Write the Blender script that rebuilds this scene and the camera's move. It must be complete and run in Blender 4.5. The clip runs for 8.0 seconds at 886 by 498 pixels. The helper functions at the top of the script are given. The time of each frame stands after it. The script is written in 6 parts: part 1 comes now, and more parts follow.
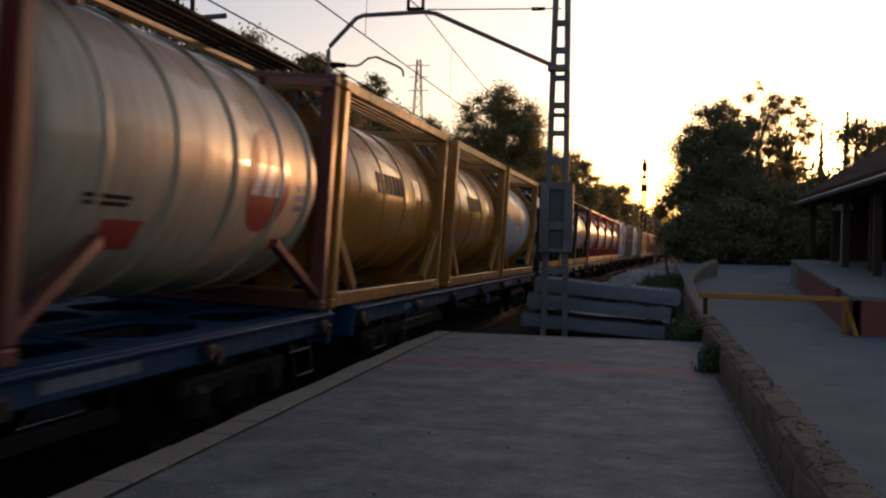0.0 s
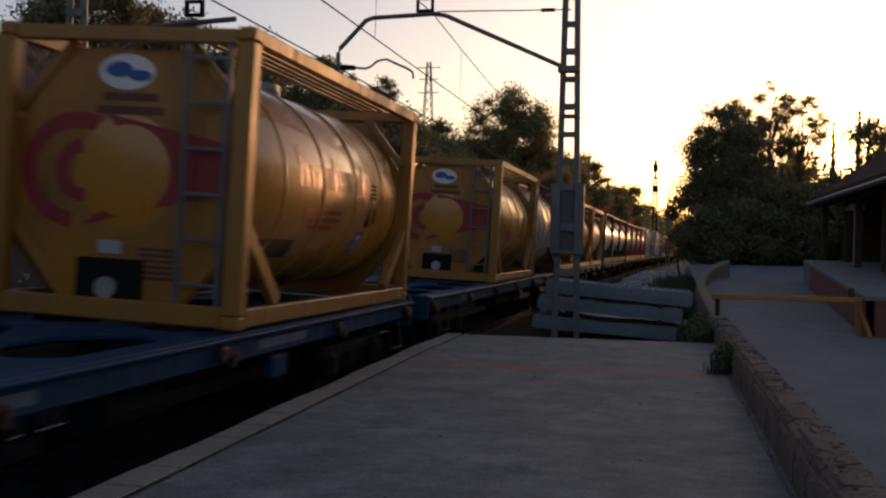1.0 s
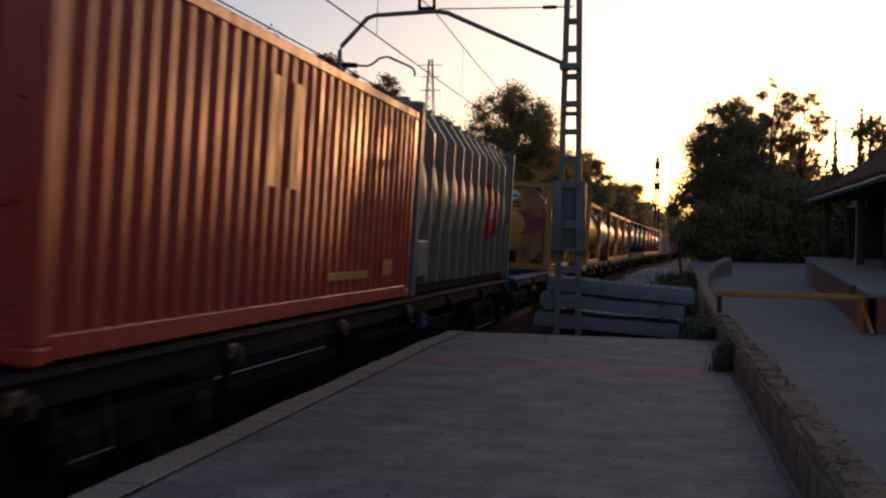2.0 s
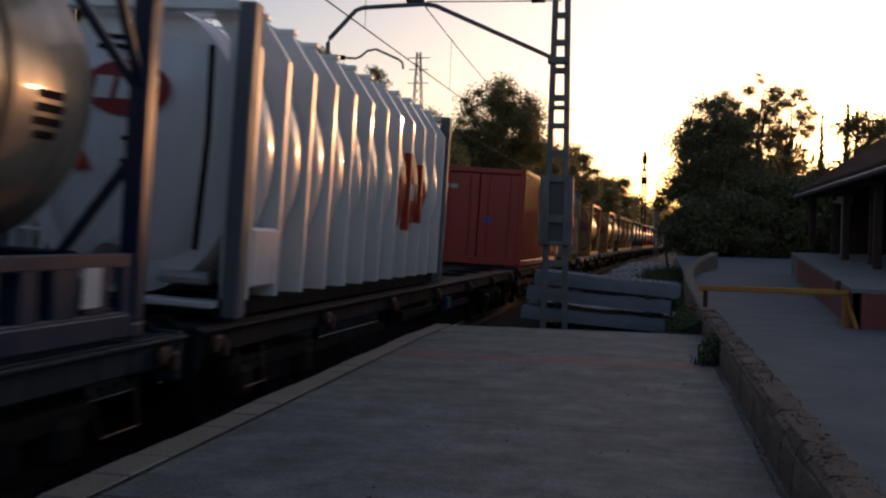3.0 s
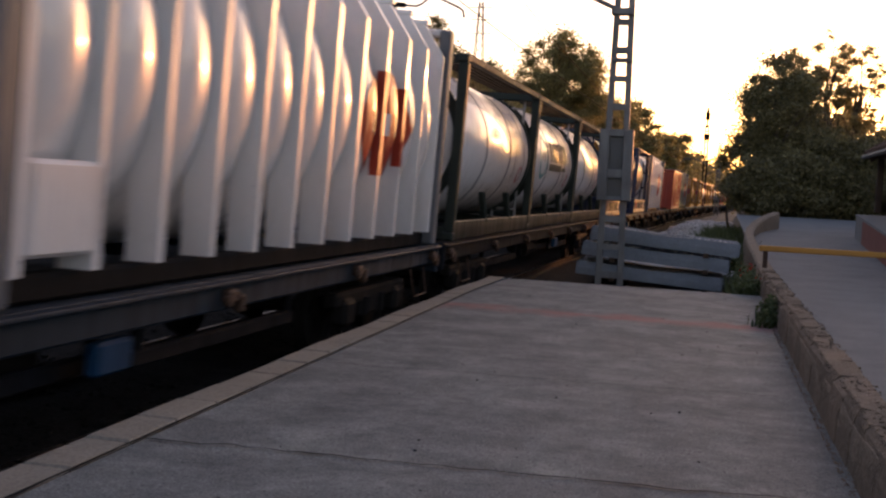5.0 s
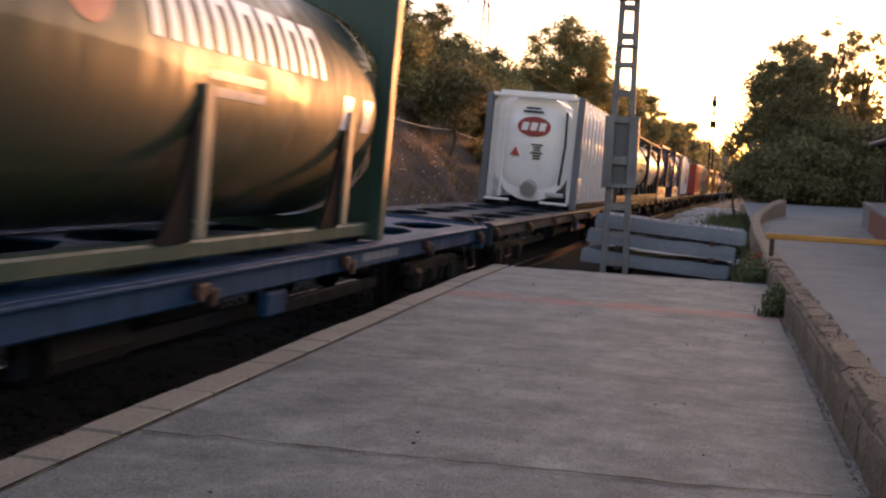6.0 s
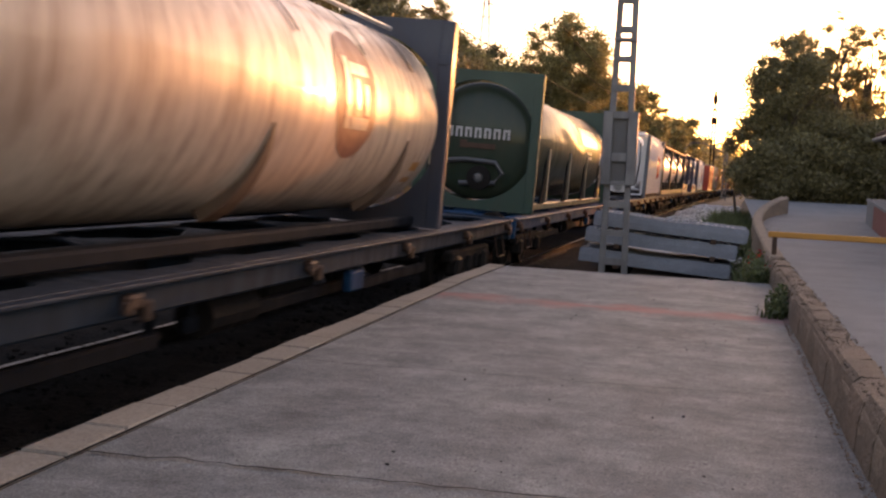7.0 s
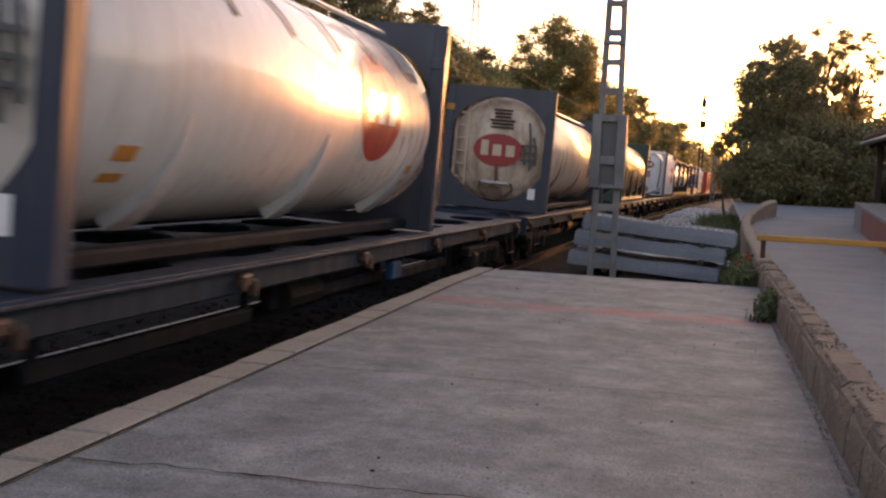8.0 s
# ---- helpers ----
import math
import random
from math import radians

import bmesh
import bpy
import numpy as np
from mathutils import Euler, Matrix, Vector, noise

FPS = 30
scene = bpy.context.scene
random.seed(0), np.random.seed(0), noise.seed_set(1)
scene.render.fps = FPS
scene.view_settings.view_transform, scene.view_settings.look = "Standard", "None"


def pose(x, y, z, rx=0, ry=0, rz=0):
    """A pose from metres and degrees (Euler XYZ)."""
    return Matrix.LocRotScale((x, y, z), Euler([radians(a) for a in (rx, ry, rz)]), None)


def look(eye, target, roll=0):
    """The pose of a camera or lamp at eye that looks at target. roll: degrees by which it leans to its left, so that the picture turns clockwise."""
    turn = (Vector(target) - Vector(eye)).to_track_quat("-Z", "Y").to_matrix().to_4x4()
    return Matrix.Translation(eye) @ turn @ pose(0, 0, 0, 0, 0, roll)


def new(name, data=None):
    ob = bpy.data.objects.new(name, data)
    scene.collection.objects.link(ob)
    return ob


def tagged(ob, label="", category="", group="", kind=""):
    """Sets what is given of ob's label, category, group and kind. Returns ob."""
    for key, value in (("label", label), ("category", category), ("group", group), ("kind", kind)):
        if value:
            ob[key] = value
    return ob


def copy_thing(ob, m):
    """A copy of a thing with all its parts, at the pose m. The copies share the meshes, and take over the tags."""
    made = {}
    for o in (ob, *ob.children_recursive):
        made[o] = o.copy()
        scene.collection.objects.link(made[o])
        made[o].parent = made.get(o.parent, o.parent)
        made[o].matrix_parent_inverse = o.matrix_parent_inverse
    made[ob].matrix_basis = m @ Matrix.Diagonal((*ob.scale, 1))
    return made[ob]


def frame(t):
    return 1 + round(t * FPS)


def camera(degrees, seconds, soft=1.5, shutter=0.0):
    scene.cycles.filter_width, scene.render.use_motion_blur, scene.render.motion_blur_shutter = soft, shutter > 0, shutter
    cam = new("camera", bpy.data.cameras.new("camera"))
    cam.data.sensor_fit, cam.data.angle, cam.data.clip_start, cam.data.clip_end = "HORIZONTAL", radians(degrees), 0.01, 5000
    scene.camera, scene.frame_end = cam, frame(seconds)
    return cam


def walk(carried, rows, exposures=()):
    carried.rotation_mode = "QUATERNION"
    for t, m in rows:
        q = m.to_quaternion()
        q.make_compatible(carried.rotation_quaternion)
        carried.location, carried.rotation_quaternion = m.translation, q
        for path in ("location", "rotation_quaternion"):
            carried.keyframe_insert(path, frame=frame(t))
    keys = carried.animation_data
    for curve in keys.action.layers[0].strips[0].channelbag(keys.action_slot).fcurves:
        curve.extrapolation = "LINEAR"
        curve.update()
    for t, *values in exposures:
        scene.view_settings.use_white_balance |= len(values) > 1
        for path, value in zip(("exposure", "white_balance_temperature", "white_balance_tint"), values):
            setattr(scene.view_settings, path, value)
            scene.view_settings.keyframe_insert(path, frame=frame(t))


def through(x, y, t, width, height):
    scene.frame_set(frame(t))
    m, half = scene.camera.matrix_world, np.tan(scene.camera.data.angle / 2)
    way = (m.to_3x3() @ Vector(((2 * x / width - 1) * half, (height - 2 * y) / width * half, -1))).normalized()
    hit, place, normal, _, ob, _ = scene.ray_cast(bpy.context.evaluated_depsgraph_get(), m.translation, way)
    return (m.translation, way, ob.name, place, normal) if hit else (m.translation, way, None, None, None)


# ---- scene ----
cam = camera(44.3, 8.0, soft=2.3, shutter=0.16)
PATH = [
    (0.0, pose(0.000, -0.534, 1.339, 89.73, -1.37, 10.88)),
    (0.5, pose(0.000, -0.519, 1.339, 89.83, -1.11, 10.61)),
    (1.0, pose(0.000, -0.505, 1.339, 89.83, -1.10, 11.46)),
    (1.5, pose(0.000, -0.506, 1.339, 89.74, -1.08, 11.63)),
    (3.0, pose(0.000, -0.514, 1.339, 89.35, -1.37, 10.88)),
    (3.5, pose(0.000, -0.522, 1.339, 87.60, -2.33, 10.79)),
    (4.0, pose(0.000, -0.485, 1.339, 87.18, -2.90, 11.25)),
    (4.5, pose(0.000, -0.434, 1.339, 87.07, -2.58, 13.28)),
    (6.0, pose(0.000, -0.274, 1.339, 86.01, -2.87, 14.21)),
    (6.5, pose(0.000, -0.092, 1.339, 86.00, -2.63, 14.13)),
    (7.0, pose(0.000, 0.194, 1.339, 85.88, -2.73, 14.27)),
    (7.5, pose(0.000, 0.255, 1.339, 85.94, -2.94, 14.00)),
    (8.0, pose(0.000, 0.252, 1.339, 86.06, -2.82, 13.71)),
]
EXPOSURES = [(0.0, 0.41, 6320, 29), (1.0, 0.26, 6270, 30), (1.5, 0.31, 6320, 31), (3.0, 0.21, 6020, 29), (3.5, 0.46, 6120, 28), (4.0, 1.11, 7000, 39), (4.5, 1.21, 7000, 39), (6.0, 2.11, 7500, 39), (7.0, 2.26, 7900, 42), (8.0, 2.21, 7700, 40)]
walk(cam, PATH, EXPOSURES)

# ---- light ----
SUN_AZ, SUN_EL = 14.5, 4.8      # degrees right of the track's direction, above the horizon
world = bpy.data.worlds.new("evening_sky")
scene.world = world
world.use_nodes = True
wn = world.node_tree
wn.nodes.clear()
sky = wn.nodes.new("ShaderNodeTexSky")
sky.sky_type, sky.sun_disc = "NISHITA", False
sky.sun_elevation, sky.sun_rotation = radians(SUN_EL), radians(SUN_AZ)
sky.air_density, sky.dust_density, sky.ozone_density = 0.95, 1.5, 1.2
back = wn.nodes.new("ShaderNodeBackground")
back.inputs["Strength"].default_value = 0.15
wout = wn.nodes.new("ShaderNodeOutputWorld")
wn.links.new(sky.outputs["Color"], back.inputs["Color"])
wn.links.new(back.outputs["Background"], wout.inputs["Surface"])
sun_data = bpy.data.lights.new("sun", "SUN")
sun_data.energy, sun_data.angle, sun_data.color = 1.0, radians(1.0), (1.0, 0.46, 0.16)
sun = new("sun", sun_data)
sa, se = radians(SUN_AZ), radians(SUN_EL)
sun.matrix_world = look((0, 0, 30), (-math.sin(sa) * math.cos(se), -math.cos(sa) * math.cos(se), 30 - math.sin(se)))

# ---- mesh tools ----
class Shape:
    """Collects corners and faces of one mesh."""

    def __init__(self):
        self.v, self.f = [], []

    def add(self, verts, faces):
        k = len(self.v)
        self.v += [tuple(p) for p in verts]
        self.f += [tuple(i + k for i in q) for q in faces]
        return self

    def box(self, c, s, b=0.012, m=None):
        """A box with chamfered edges: centre, size, chamfer, and a turn about the centre."""
        h = [x / 2 for x in s]
        b = min(b, *[x * 0.45 for x in h])
        ids, verts = {}, []
        for sx in (-1, 1):
            for sy in (-1, 1):
                for sz in (-1, 1):
                    sg = (sx, sy, sz)
                    for a in range(3):
                        p = [sg[i] * (h[i] - (0 if i == a else b)) for i in range(3)]
                        ids[(sg, a)] = len(verts)
                        p = Vector(p)
                        if m is not None:
                            p = m @ p
                        verts.append(p + Vector(c))
        faces = []
        for a in range(3):
            u, w = (a + 1) % 3, (a + 2) % 3
            for s1 in (-1, 1):
                q = []
                for su, sw in ((-1, -1), (1, -1), (1, 1), (-1, 1)):
                    sg = [0, 0, 0]
                    sg[a], sg[u], sg[w] = s1, su, sw
                    q.append(ids[(tuple(sg), a)])
                faces.append(q if s1 > 0 else q[::-1])
            for su in (-1, 1):
                for sw in (-1, 1):
                    lo, hi = [0, 0, 0], [0, 0, 0]
                    lo[a], hi[a] = -1, 1
                    lo[u] = hi[u] = su
                    lo[w] = hi[w] = sw
                    q = [ids[(tuple(lo), u)], ids[(tuple(hi), u)], ids[(tuple(hi), w)], ids[(tuple(lo), w)]]
                    faces.append(q if su * sw < 0 else q[::-1])
        for sx in (-1, 1):
            for sy in (-1, 1):
                for sz in (-1, 1):
                    q = [ids[((sx, sy, sz), a)] for a in range(3)]
                    faces.append(q if sx * sy * sz > 0 else q[::-1])
        return self.add(verts, faces)

    def bar(self, p, q, w, d=None, b=0.008):
        """A straight beam of rectangular section from p to q."""
        p, q = Vector(p), Vector(q)
        way = q - p
        m = way.to_track_quat("Y", "Z").to_matrix()
        return self.box((p + q) / 2, (w, way.length, d or w), b, m)

    def tube(self, pts, r, n=8):
        """A round tube along a line of points."""
        pts = [Vector(p) for p in pts]
        rings, verts = [], []
        for i, p in enumerate(pts):
            way = (pts[min(i + 1, len(pts) - 1)] - pts[max(i - 1, 0)]).normalized()
            side = way.cross(Vector((0, 0, 1)) if abs(way.z) < 0.95 else Vector((1, 0, 0))).normalized()
            up = side.cross(way)
            rr = r[i] if isinstance(r, (list, tuple)) else r
            rings.append(len(verts))
            verts += [p + side * (rr * math.cos(6.28318 * k / n)) + up * (rr * math.sin(6.28318 * k / n)) for k in range(n)]
        faces = []
        for a, c in zip(rings, rings[1:]):
            faces += [(a + k, a + (k + 1) % n, c + (k + 1) % n, c + k) for k in range(n)]
        faces += [tuple(range(rings[0] + n - 1, rings[0] - 1, -1)), tuple(range(rings[-1], rings[-1] + n))]
        return self.add(verts, faces)

    def lathe(self, prof, z0, n=48, x0=0.0):
        """A body of revolution about a level axis along y: (y, radius) pairs."""
        verts, faces, rings = [], [], []
        for y, r in prof:
            rings.append(len(verts))
            verts += [(x0 + r * math.cos(6.28318 * k / n), y, z0 + r * math.sin(6.28318 * k / n)) for k in range(n)]
        for a, c in zip(rings, rings[1:]):
            faces += [(a + k, c + k, c + (k + 1) % n, a + (k + 1) % n) for k in range(n)]
        faces += [tuple(range(rings[0], rings[0] + n)), tuple(range(rings[-1] + n - 1, rings[-1] - 1, -1))]
        return self.add(verts, faces)

    def lathe_x(self, prof, sg, y0, z0, n=28):
        """A wheel about a level axis along x: (x, radius) pairs, mirrored by sg."""
        verts, faces, rings = [], [], []
        for x, r in prof:
            rings.append(len(verts))
            verts += [(sg * x, y0 + r * math.cos(6.28318 * k / n), z0 + r * math.sin(6.28318 * k / n)) for k in range(n)]
        for a, c in zip(rings, rings[1:]):
            faces += [(a + k, c + k, c + (k + 1) % n, a + (k + 1) % n) for k in range(n)]
        faces += [tuple(range(rings[0], rings[0] + n)), tuple(range(rings[-1] + n - 1, rings[-1] - 1, -1))]
        return self.add(verts, faces)

    def prism(self, outline, a, c, axis=1):
        """An outline of two coordinates, drawn out along an axis from a to c."""
        n, verts = len(outline), []
        for t in (a, c):
            for u, w in outline:
                p = [u, w]
                p.insert(axis, t)
                verts.append(p)
        faces = [(k, (k + 1) % n, n + (k + 1) % n, n + k) for k in range(n)]
        return self.add(verts, faces + [tuple(range(n - 1, -1, -1)), tuple(range(n, 2 * n))])

    def wrapped(self, cells, r, z0, off=0.006):
        """Thin patches on the right flank of a lying cylinder; cells: corners as (y, height along the arc)."""
        for quad in cells:
            a, b2, c, d = quad
            n = 6
            verts = []
            for i in range(n + 1):
                for j in range(n + 1):
                    u, w = i / n, j / n
                    y = (a[0] * (1 - u) + b2[0] * u) * (1 - w) + (d[0] * (1 - u) + c[0] * u) * w
                    s = (a[1] * (1 - u) + b2[1] * u) * (1 - w) + (d[1] * (1 - u) + c[1] * u) * w
                    th = s / r
                    verts.append(((r + off) * math.cos(th), y, z0 + (r + off) * math.sin(th)))
            self.add(verts, [(i * (n + 1) + j, (i + 1) * (n + 1) + j, (i + 1) * (n + 1) + j + 1, i * (n + 1) + j + 1)
                             for i in range(n) for j in range(n)])
        return self

    def disc_on(self, cy, cs, ry, rs, r, z0, off=0.005, inner=0.0, n=40):
        """A thin ellipse on the right flank of a lying cylinder."""
        verts, faces, m = [], [], 7
        for i in range(m):
            k = inner + (1 - inner) * i / (m - 1)
            k = max(k, 0.001)
            for j in range(n):
                a = 6.28318 * j / n
                th = (cs + rs * k * math.sin(a)) / r
                verts.append(((r + off) * math.cos(th), cy + ry * k * math.cos(a), z0 + (r + off) * math.sin(th)))
        for i in range(m - 1):
            faces += [(i * n + j, (i + 1) * n + j, (i + 1) * n + (j + 1) % n, i * n + (j + 1) % n) for j in range(n)]
        return self.add(verts, faces)

    def flat_disc(self, cx, cz, rx, rz, y, t=0.006, n=36):
        """A thin upright disc that faces -y."""
        return self.prism([(cx + rx * math.cos(6.28318 * k / n), cz + rz * math.sin(6.28318 * k / n)) for k in range(n)], y - t, y)

    def mesh(self, name, mat, smooth=False):
        me = bpy.data.meshes.new(name)
        me.from_pydata(self.v, [], self.f)
        me.materials.append(mat)
        me.validate()
        bm = bmesh.new()
        bm.from_mesh(me)
        bmesh.ops.remove_doubles(bm, verts=bm.verts, dist=0.0002)
        bmesh.ops.recalc_face_normals(bm, faces=bm.faces)
        bm.to_mesh(me)
        bm.free()
        if smooth:
            me.polygons.foreach_set("use_smooth", [True] * len(me.polygons))
            me.set_sharp_from_angle(angle=radians(35))
        return me


def part(name, shape, mat, parent=None, label="", smooth=False):
    """One mesh object, under a thing or a part where one is given."""
    ob = new(name, shape.mesh(name, mat, smooth))
    if parent is not None:
        ob.parent = parent
    return tagged(ob, label)


def thing(name, label, category, group="", kind=""):
    return tagged(new(name), label, category, group, kind)


# ---- materials ----
def nodes(name):
    m = bpy.data.materials.new(name)
    m.use_nodes = True
    t = m.node_tree
    return m, t, t.nodes["Principled BSDF"]


def noise_of(t, scale, detail=5.0, rough=0.6, stretch=(1, 1, 1), coord="Object"):
    tc = t.nodes.new("ShaderNodeTexCoord")
    mp = t.nodes.new("ShaderNodeMapping")
    mp.inputs["Scale"].default_value = stretch
    n = t.nodes.new("ShaderNodeTexNoise")
    n.inputs["Scale"].default_value, n.inputs["Detail"].default_value, n.inputs["Roughness"].default_value = scale, detail, rough
    t.links.new(tc.outputs[coord], mp.inputs["Vector"])
    t.links.new(mp.outputs["Vector"], n.inputs["Vector"])
    return n.outputs["Fac"]


def ramp_of(t, fac, stops):
    r = t.nodes.new("ShaderNodeValToRGB")
    while len(r.color_ramp.elements) < len(stops):
        r.color_ramp.elements.new(0.5)
    for e, (p, c) in zip(r.color_ramp.elements, stops):
        e.position, e.color = p, (*c, 1) if len(c) == 3 else c
    t.links.new(fac, r.inputs["Fac"])
    return r.outputs["Color"]


def mix_of(t, fac, a, b, kind="MIX"):
    m = t.nodes.new("ShaderNodeMix")
    m.data_type, m.blend_type = "RGBA", kind
    for sock, v in ((m.inputs[0], fac), (m.inputs[6], a), (m.inputs[7], b)):
        if isinstance(v, (int, float)):
            sock.default_value = v
        elif isinstance(v, tuple):
            sock.default_value = (*v, 1)
        else:
            t.links.new(v, sock)
    return m.outputs[2]


def bump_to(t, bsdf, height, strength=0.3, dist=0.02):
    b = t.nodes.new("ShaderNodeBump")
    b.inputs["Strength"].default_value, b.inputs["Distance"].default_value = strength, dist
    t.links.new(height, b.inputs["Height"])
    t.links.new(b.outputs["Normal"], bsdf.inputs["Normal"])


def paint(name, col, rough=0.35, dirt=(0.10, 0.075, 0.05), much=0.45, metal=0.0, spec=0.5, coat=0.0, grime_from=0.42, grime_to=0.85):
    """Weathered paint: grime in patches and in runs down the sides, small chips."""
    m, t, p = nodes(name)
    runs = noise_of(t, 3.0, 6, 0.65, (1.0, 2.6, 0.35))
    spots = noise_of(t, 11.0, 6, 0.7)
    grime = ramp_of(t, runs, [(grime_from, (0, 0, 0)), (grime_to, (much, much, much))])
    chips = ramp_of(t, spots, [(0.62, (0, 0, 0)), (0.78, (much, much, much))])
    c = mix_of(t, grime, tuple(col), dirt)
    c = mix_of(t, chips, c, tuple(x * 0.45 for x in col))
    t.links.new(c, p.inputs["Base Color"])
    rr = ramp_of(t, runs, [(0.35, (rough * 0.8,) * 3), (0.8, (min(1, rough + 0.3),) * 3)])
    t.links.new(rr, p.inputs["Roughness"])
    p.inputs["Metallic"].default_value = metal
    p.inputs["Specular IOR Level"].default_value = spec
    p.inputs["Coat Weight"].default_value = coat
    p.inputs["Coat Roughness"].default_value = 0.08
    p.inputs["Coat IOR"].default_value = 1.55
    bump_to(t, p, noise_of(t, 2.2, 3, 0.5), 0.025, 0.02)
    return m


def rough_stuff(name, lo, hi, scale=2.0, fine=40.0, rough=0.9, bump=0.5, dist=0.02, coord="Object"):
    """Concrete, stone, soil: two scales of colour and a fine relief."""
    m, t, p = nodes(name)
    big = noise_of(t, scale, 6, 0.65, coord=coord)
    small = noise_of(t, fine, 4, 0.7, coord=coord)
    c = ramp_of(t, big, [(0.3, lo), (0.7, hi)])
    c = mix_of(t, 0.5, c, ramp_of(t, small, [(0.3, tuple(x * 0.55 for x in lo)), (0.75, tuple(min(1, x * 1.25) for x in hi))]))
    t.links.new(c, p.inputs["Base Color"])
    p.inputs["Roughness"].default_value = rough
    bump_to(t, p, small, bump, dist)
    return m


def foliage(name, dark, light, through=0.35):
    m, t, p = nodes(name)
    geo = t.nodes.new("ShaderNodeNewGeometry")
    c = ramp_of(t, geo.outputs["Random Per Island"], [(0.0, dark), (0.6, tuple((a + b) / 2 for a, b in zip(dark, light))), (1.0, light)])
    t.links.new(c, p.inputs["Base Color"])
    p.inputs["Roughness"].default_value = 0.6
    tr = t.nodes.new("ShaderNodeBsdfTranslucent")
    t.links.new(c, tr.inputs["Color"])
    mx = t.nodes.new("ShaderNodeMixShader")
    mx.inputs[0].default_value = through
    t.links.new(p.outputs["BSDF"], mx.inputs[1])
    t.links.new(tr.outputs["BSDF"], mx.inputs[2])
    t.links.new(mx.outputs["Shader"], t.nodes["Material Output"].inputs["Surface"])
    return m


M_YELLOW = paint("yellow_paint", (0.60, 0.235, 0.018), 0.28, much=0.3, coat=0.3)
M_YFRAME = paint("yellow_frame_paint", (0.42, 0.17, 0.022), 0.42, much=0.5)
M_RED = paint("red_mark_paint", (0.34, 0.022, 0.02), 0.4, much=0.3)
M_ORANGE = paint("orange_red_paint", (0.44, 0.04, 0.018), 0.34, much=0.4)
M_REDFRAME = paint("brown_red_paint", (0.16, 0.035, 0.025), 0.5, much=0.5)
M_CREAM = paint("cream_tank_paint", (0.57, 0.45, 0.30), 0.36, dirt=(0.2, 0.125, 0.065), much=0.7, coat=0.3, grime_from=0.40, grime_to=0.74)
M_OLDCREAM = paint("stained_cream_paint", (0.62, 0.47, 0.35), 0.4, dirt=(0.20, 0.11, 0.065), much=0.75, coat=0.2, grime_from=0.40, grime_to=0.66)
M_WHITE = paint("white_tank_paint", (0.82, 0.775, 0.745), 0.25, dirt=(0.3, 0.24, 0.18), much=0.3, coat=0.5)
M_GREYW = paint("grey_white_paint", (0.48, 0.47, 0.46), 0.30, dirt=(0.16, 0.13, 0.10), much=0.5, coat=0.2)
M_GRIMY = paint("grimy_grey_paint", (0.281, 0.234, 0.187), 0.34, dirt=(0.060, 0.047, 0.038), much=0.7, coat=0.15)
M_STEEL = paint("tank_steel", (0.45, 0.43, 0.40), 0.36, dirt=(0.14, 0.10, 0.07), much=0.4, metal=0.4)
M_NAVY = paint("navy_paint", (0.006, 0.019, 0.058), 0.42, much=0.4)
M_DNAVY = paint("dark_navy_paint", (0.022, 0.031, 0.052), 0.45, much=0.4)
M_DGREEN = paint("black_green_paint", (0.026, 0.034, 0.027), 0.6, dirt=(0.028, 0.03, 0.024), much=0.4, spec=0.25)
M_GREEN = paint("green_paint", (0.012, 0.05, 0.033), 0.45, dirt=(0.08, 0.06, 0.04), much=0.4)
M_OLIVE = paint("green_tank_paint", (0.020, 0.037, 0.023), 0.5, dirt=(0.07, 0.06, 0.04), much=0.45, coat=0.22, spec=0.2)
M_BLUE = paint("wagon_blue_paint", (0.003, 0.046, 0.107), 0.55, dirt=(0.013, 0.019, 0.020), much=0.7, spec=0.15)
M_WGREY = paint("wagon_grey_paint", (0.017, 0.031, 0.046), 0.6, dirt=(0.020, 0.017, 0.014), much=0.9, spec=0.15)
# dark grey that carries the shade on a recessed tank end
M_ENDGREY = paint("shaded_end_paint", (0.13, 0.12, 0.11), 0.45, dirt=(0.05, 0.04, 0.035), much=0.6)
M_POSTGREY = paint("slate_grey_post_paint", (0.115, 0.125, 0.14), 0.5, much=0.6)
# plain near-black for the darkest wagons, bottom frames and beams
M_NEARBLACK = paint("near_black_wagon_paint", (0.010, 0.012, 0.016), 0.75, dirt=(0.02, 0.018, 0.016), much=0.8, spec=0.1)
M_NEWCREAM = paint("warm_white_tank_paint", (0.66, 0.585, 0.52), 0.28, dirt=(0.22, 0.16, 0.11), much=0.45, coat=0.4)
# yellow for end panels: grime plus the shade of a side turned from sun
M_YEND = paint("shaded_grimy_yellow_paint", (0.46, 0.175, 0.017), 0.42, dirt=(0.09, 0.05, 0.025), much=0.6, grime_from=0.40, grime_to=0.72)
M_FADED = paint("faded_lettering_paint", (0.10, 0.15, 0.19), 0.6, dirt=(0.03, 0.03, 0.03), much=0.9)
M_PALESTEEL = paint("pale_olive_paint", (0.19, 0.18, 0.135), 0.5, dirt=(0.06, 0.05, 0.035), much=0.5)
M_RUST = paint("rusty_steel", (0.08, 0.04, 0.024), 0.7, dirt=(0.03, 0.02, 0.015), much=0.8, metal=0.3)
M_STAIN = paint("rust_stained_paint", (0.15, 0.085, 0.05), 0.6, dirt=(0.05, 0.03, 0.02), much=0.7)
M_PIPE = paint("dark_pipe_steel", (0.10, 0.10, 0.10), 0.4, much=0.4, metal=0.5)
M_BLACK = paint("grimy_black_steel", (0.020, 0.018, 0.017), 0.65, dirt=(0.022, 0.018, 0.015), much=0.6)
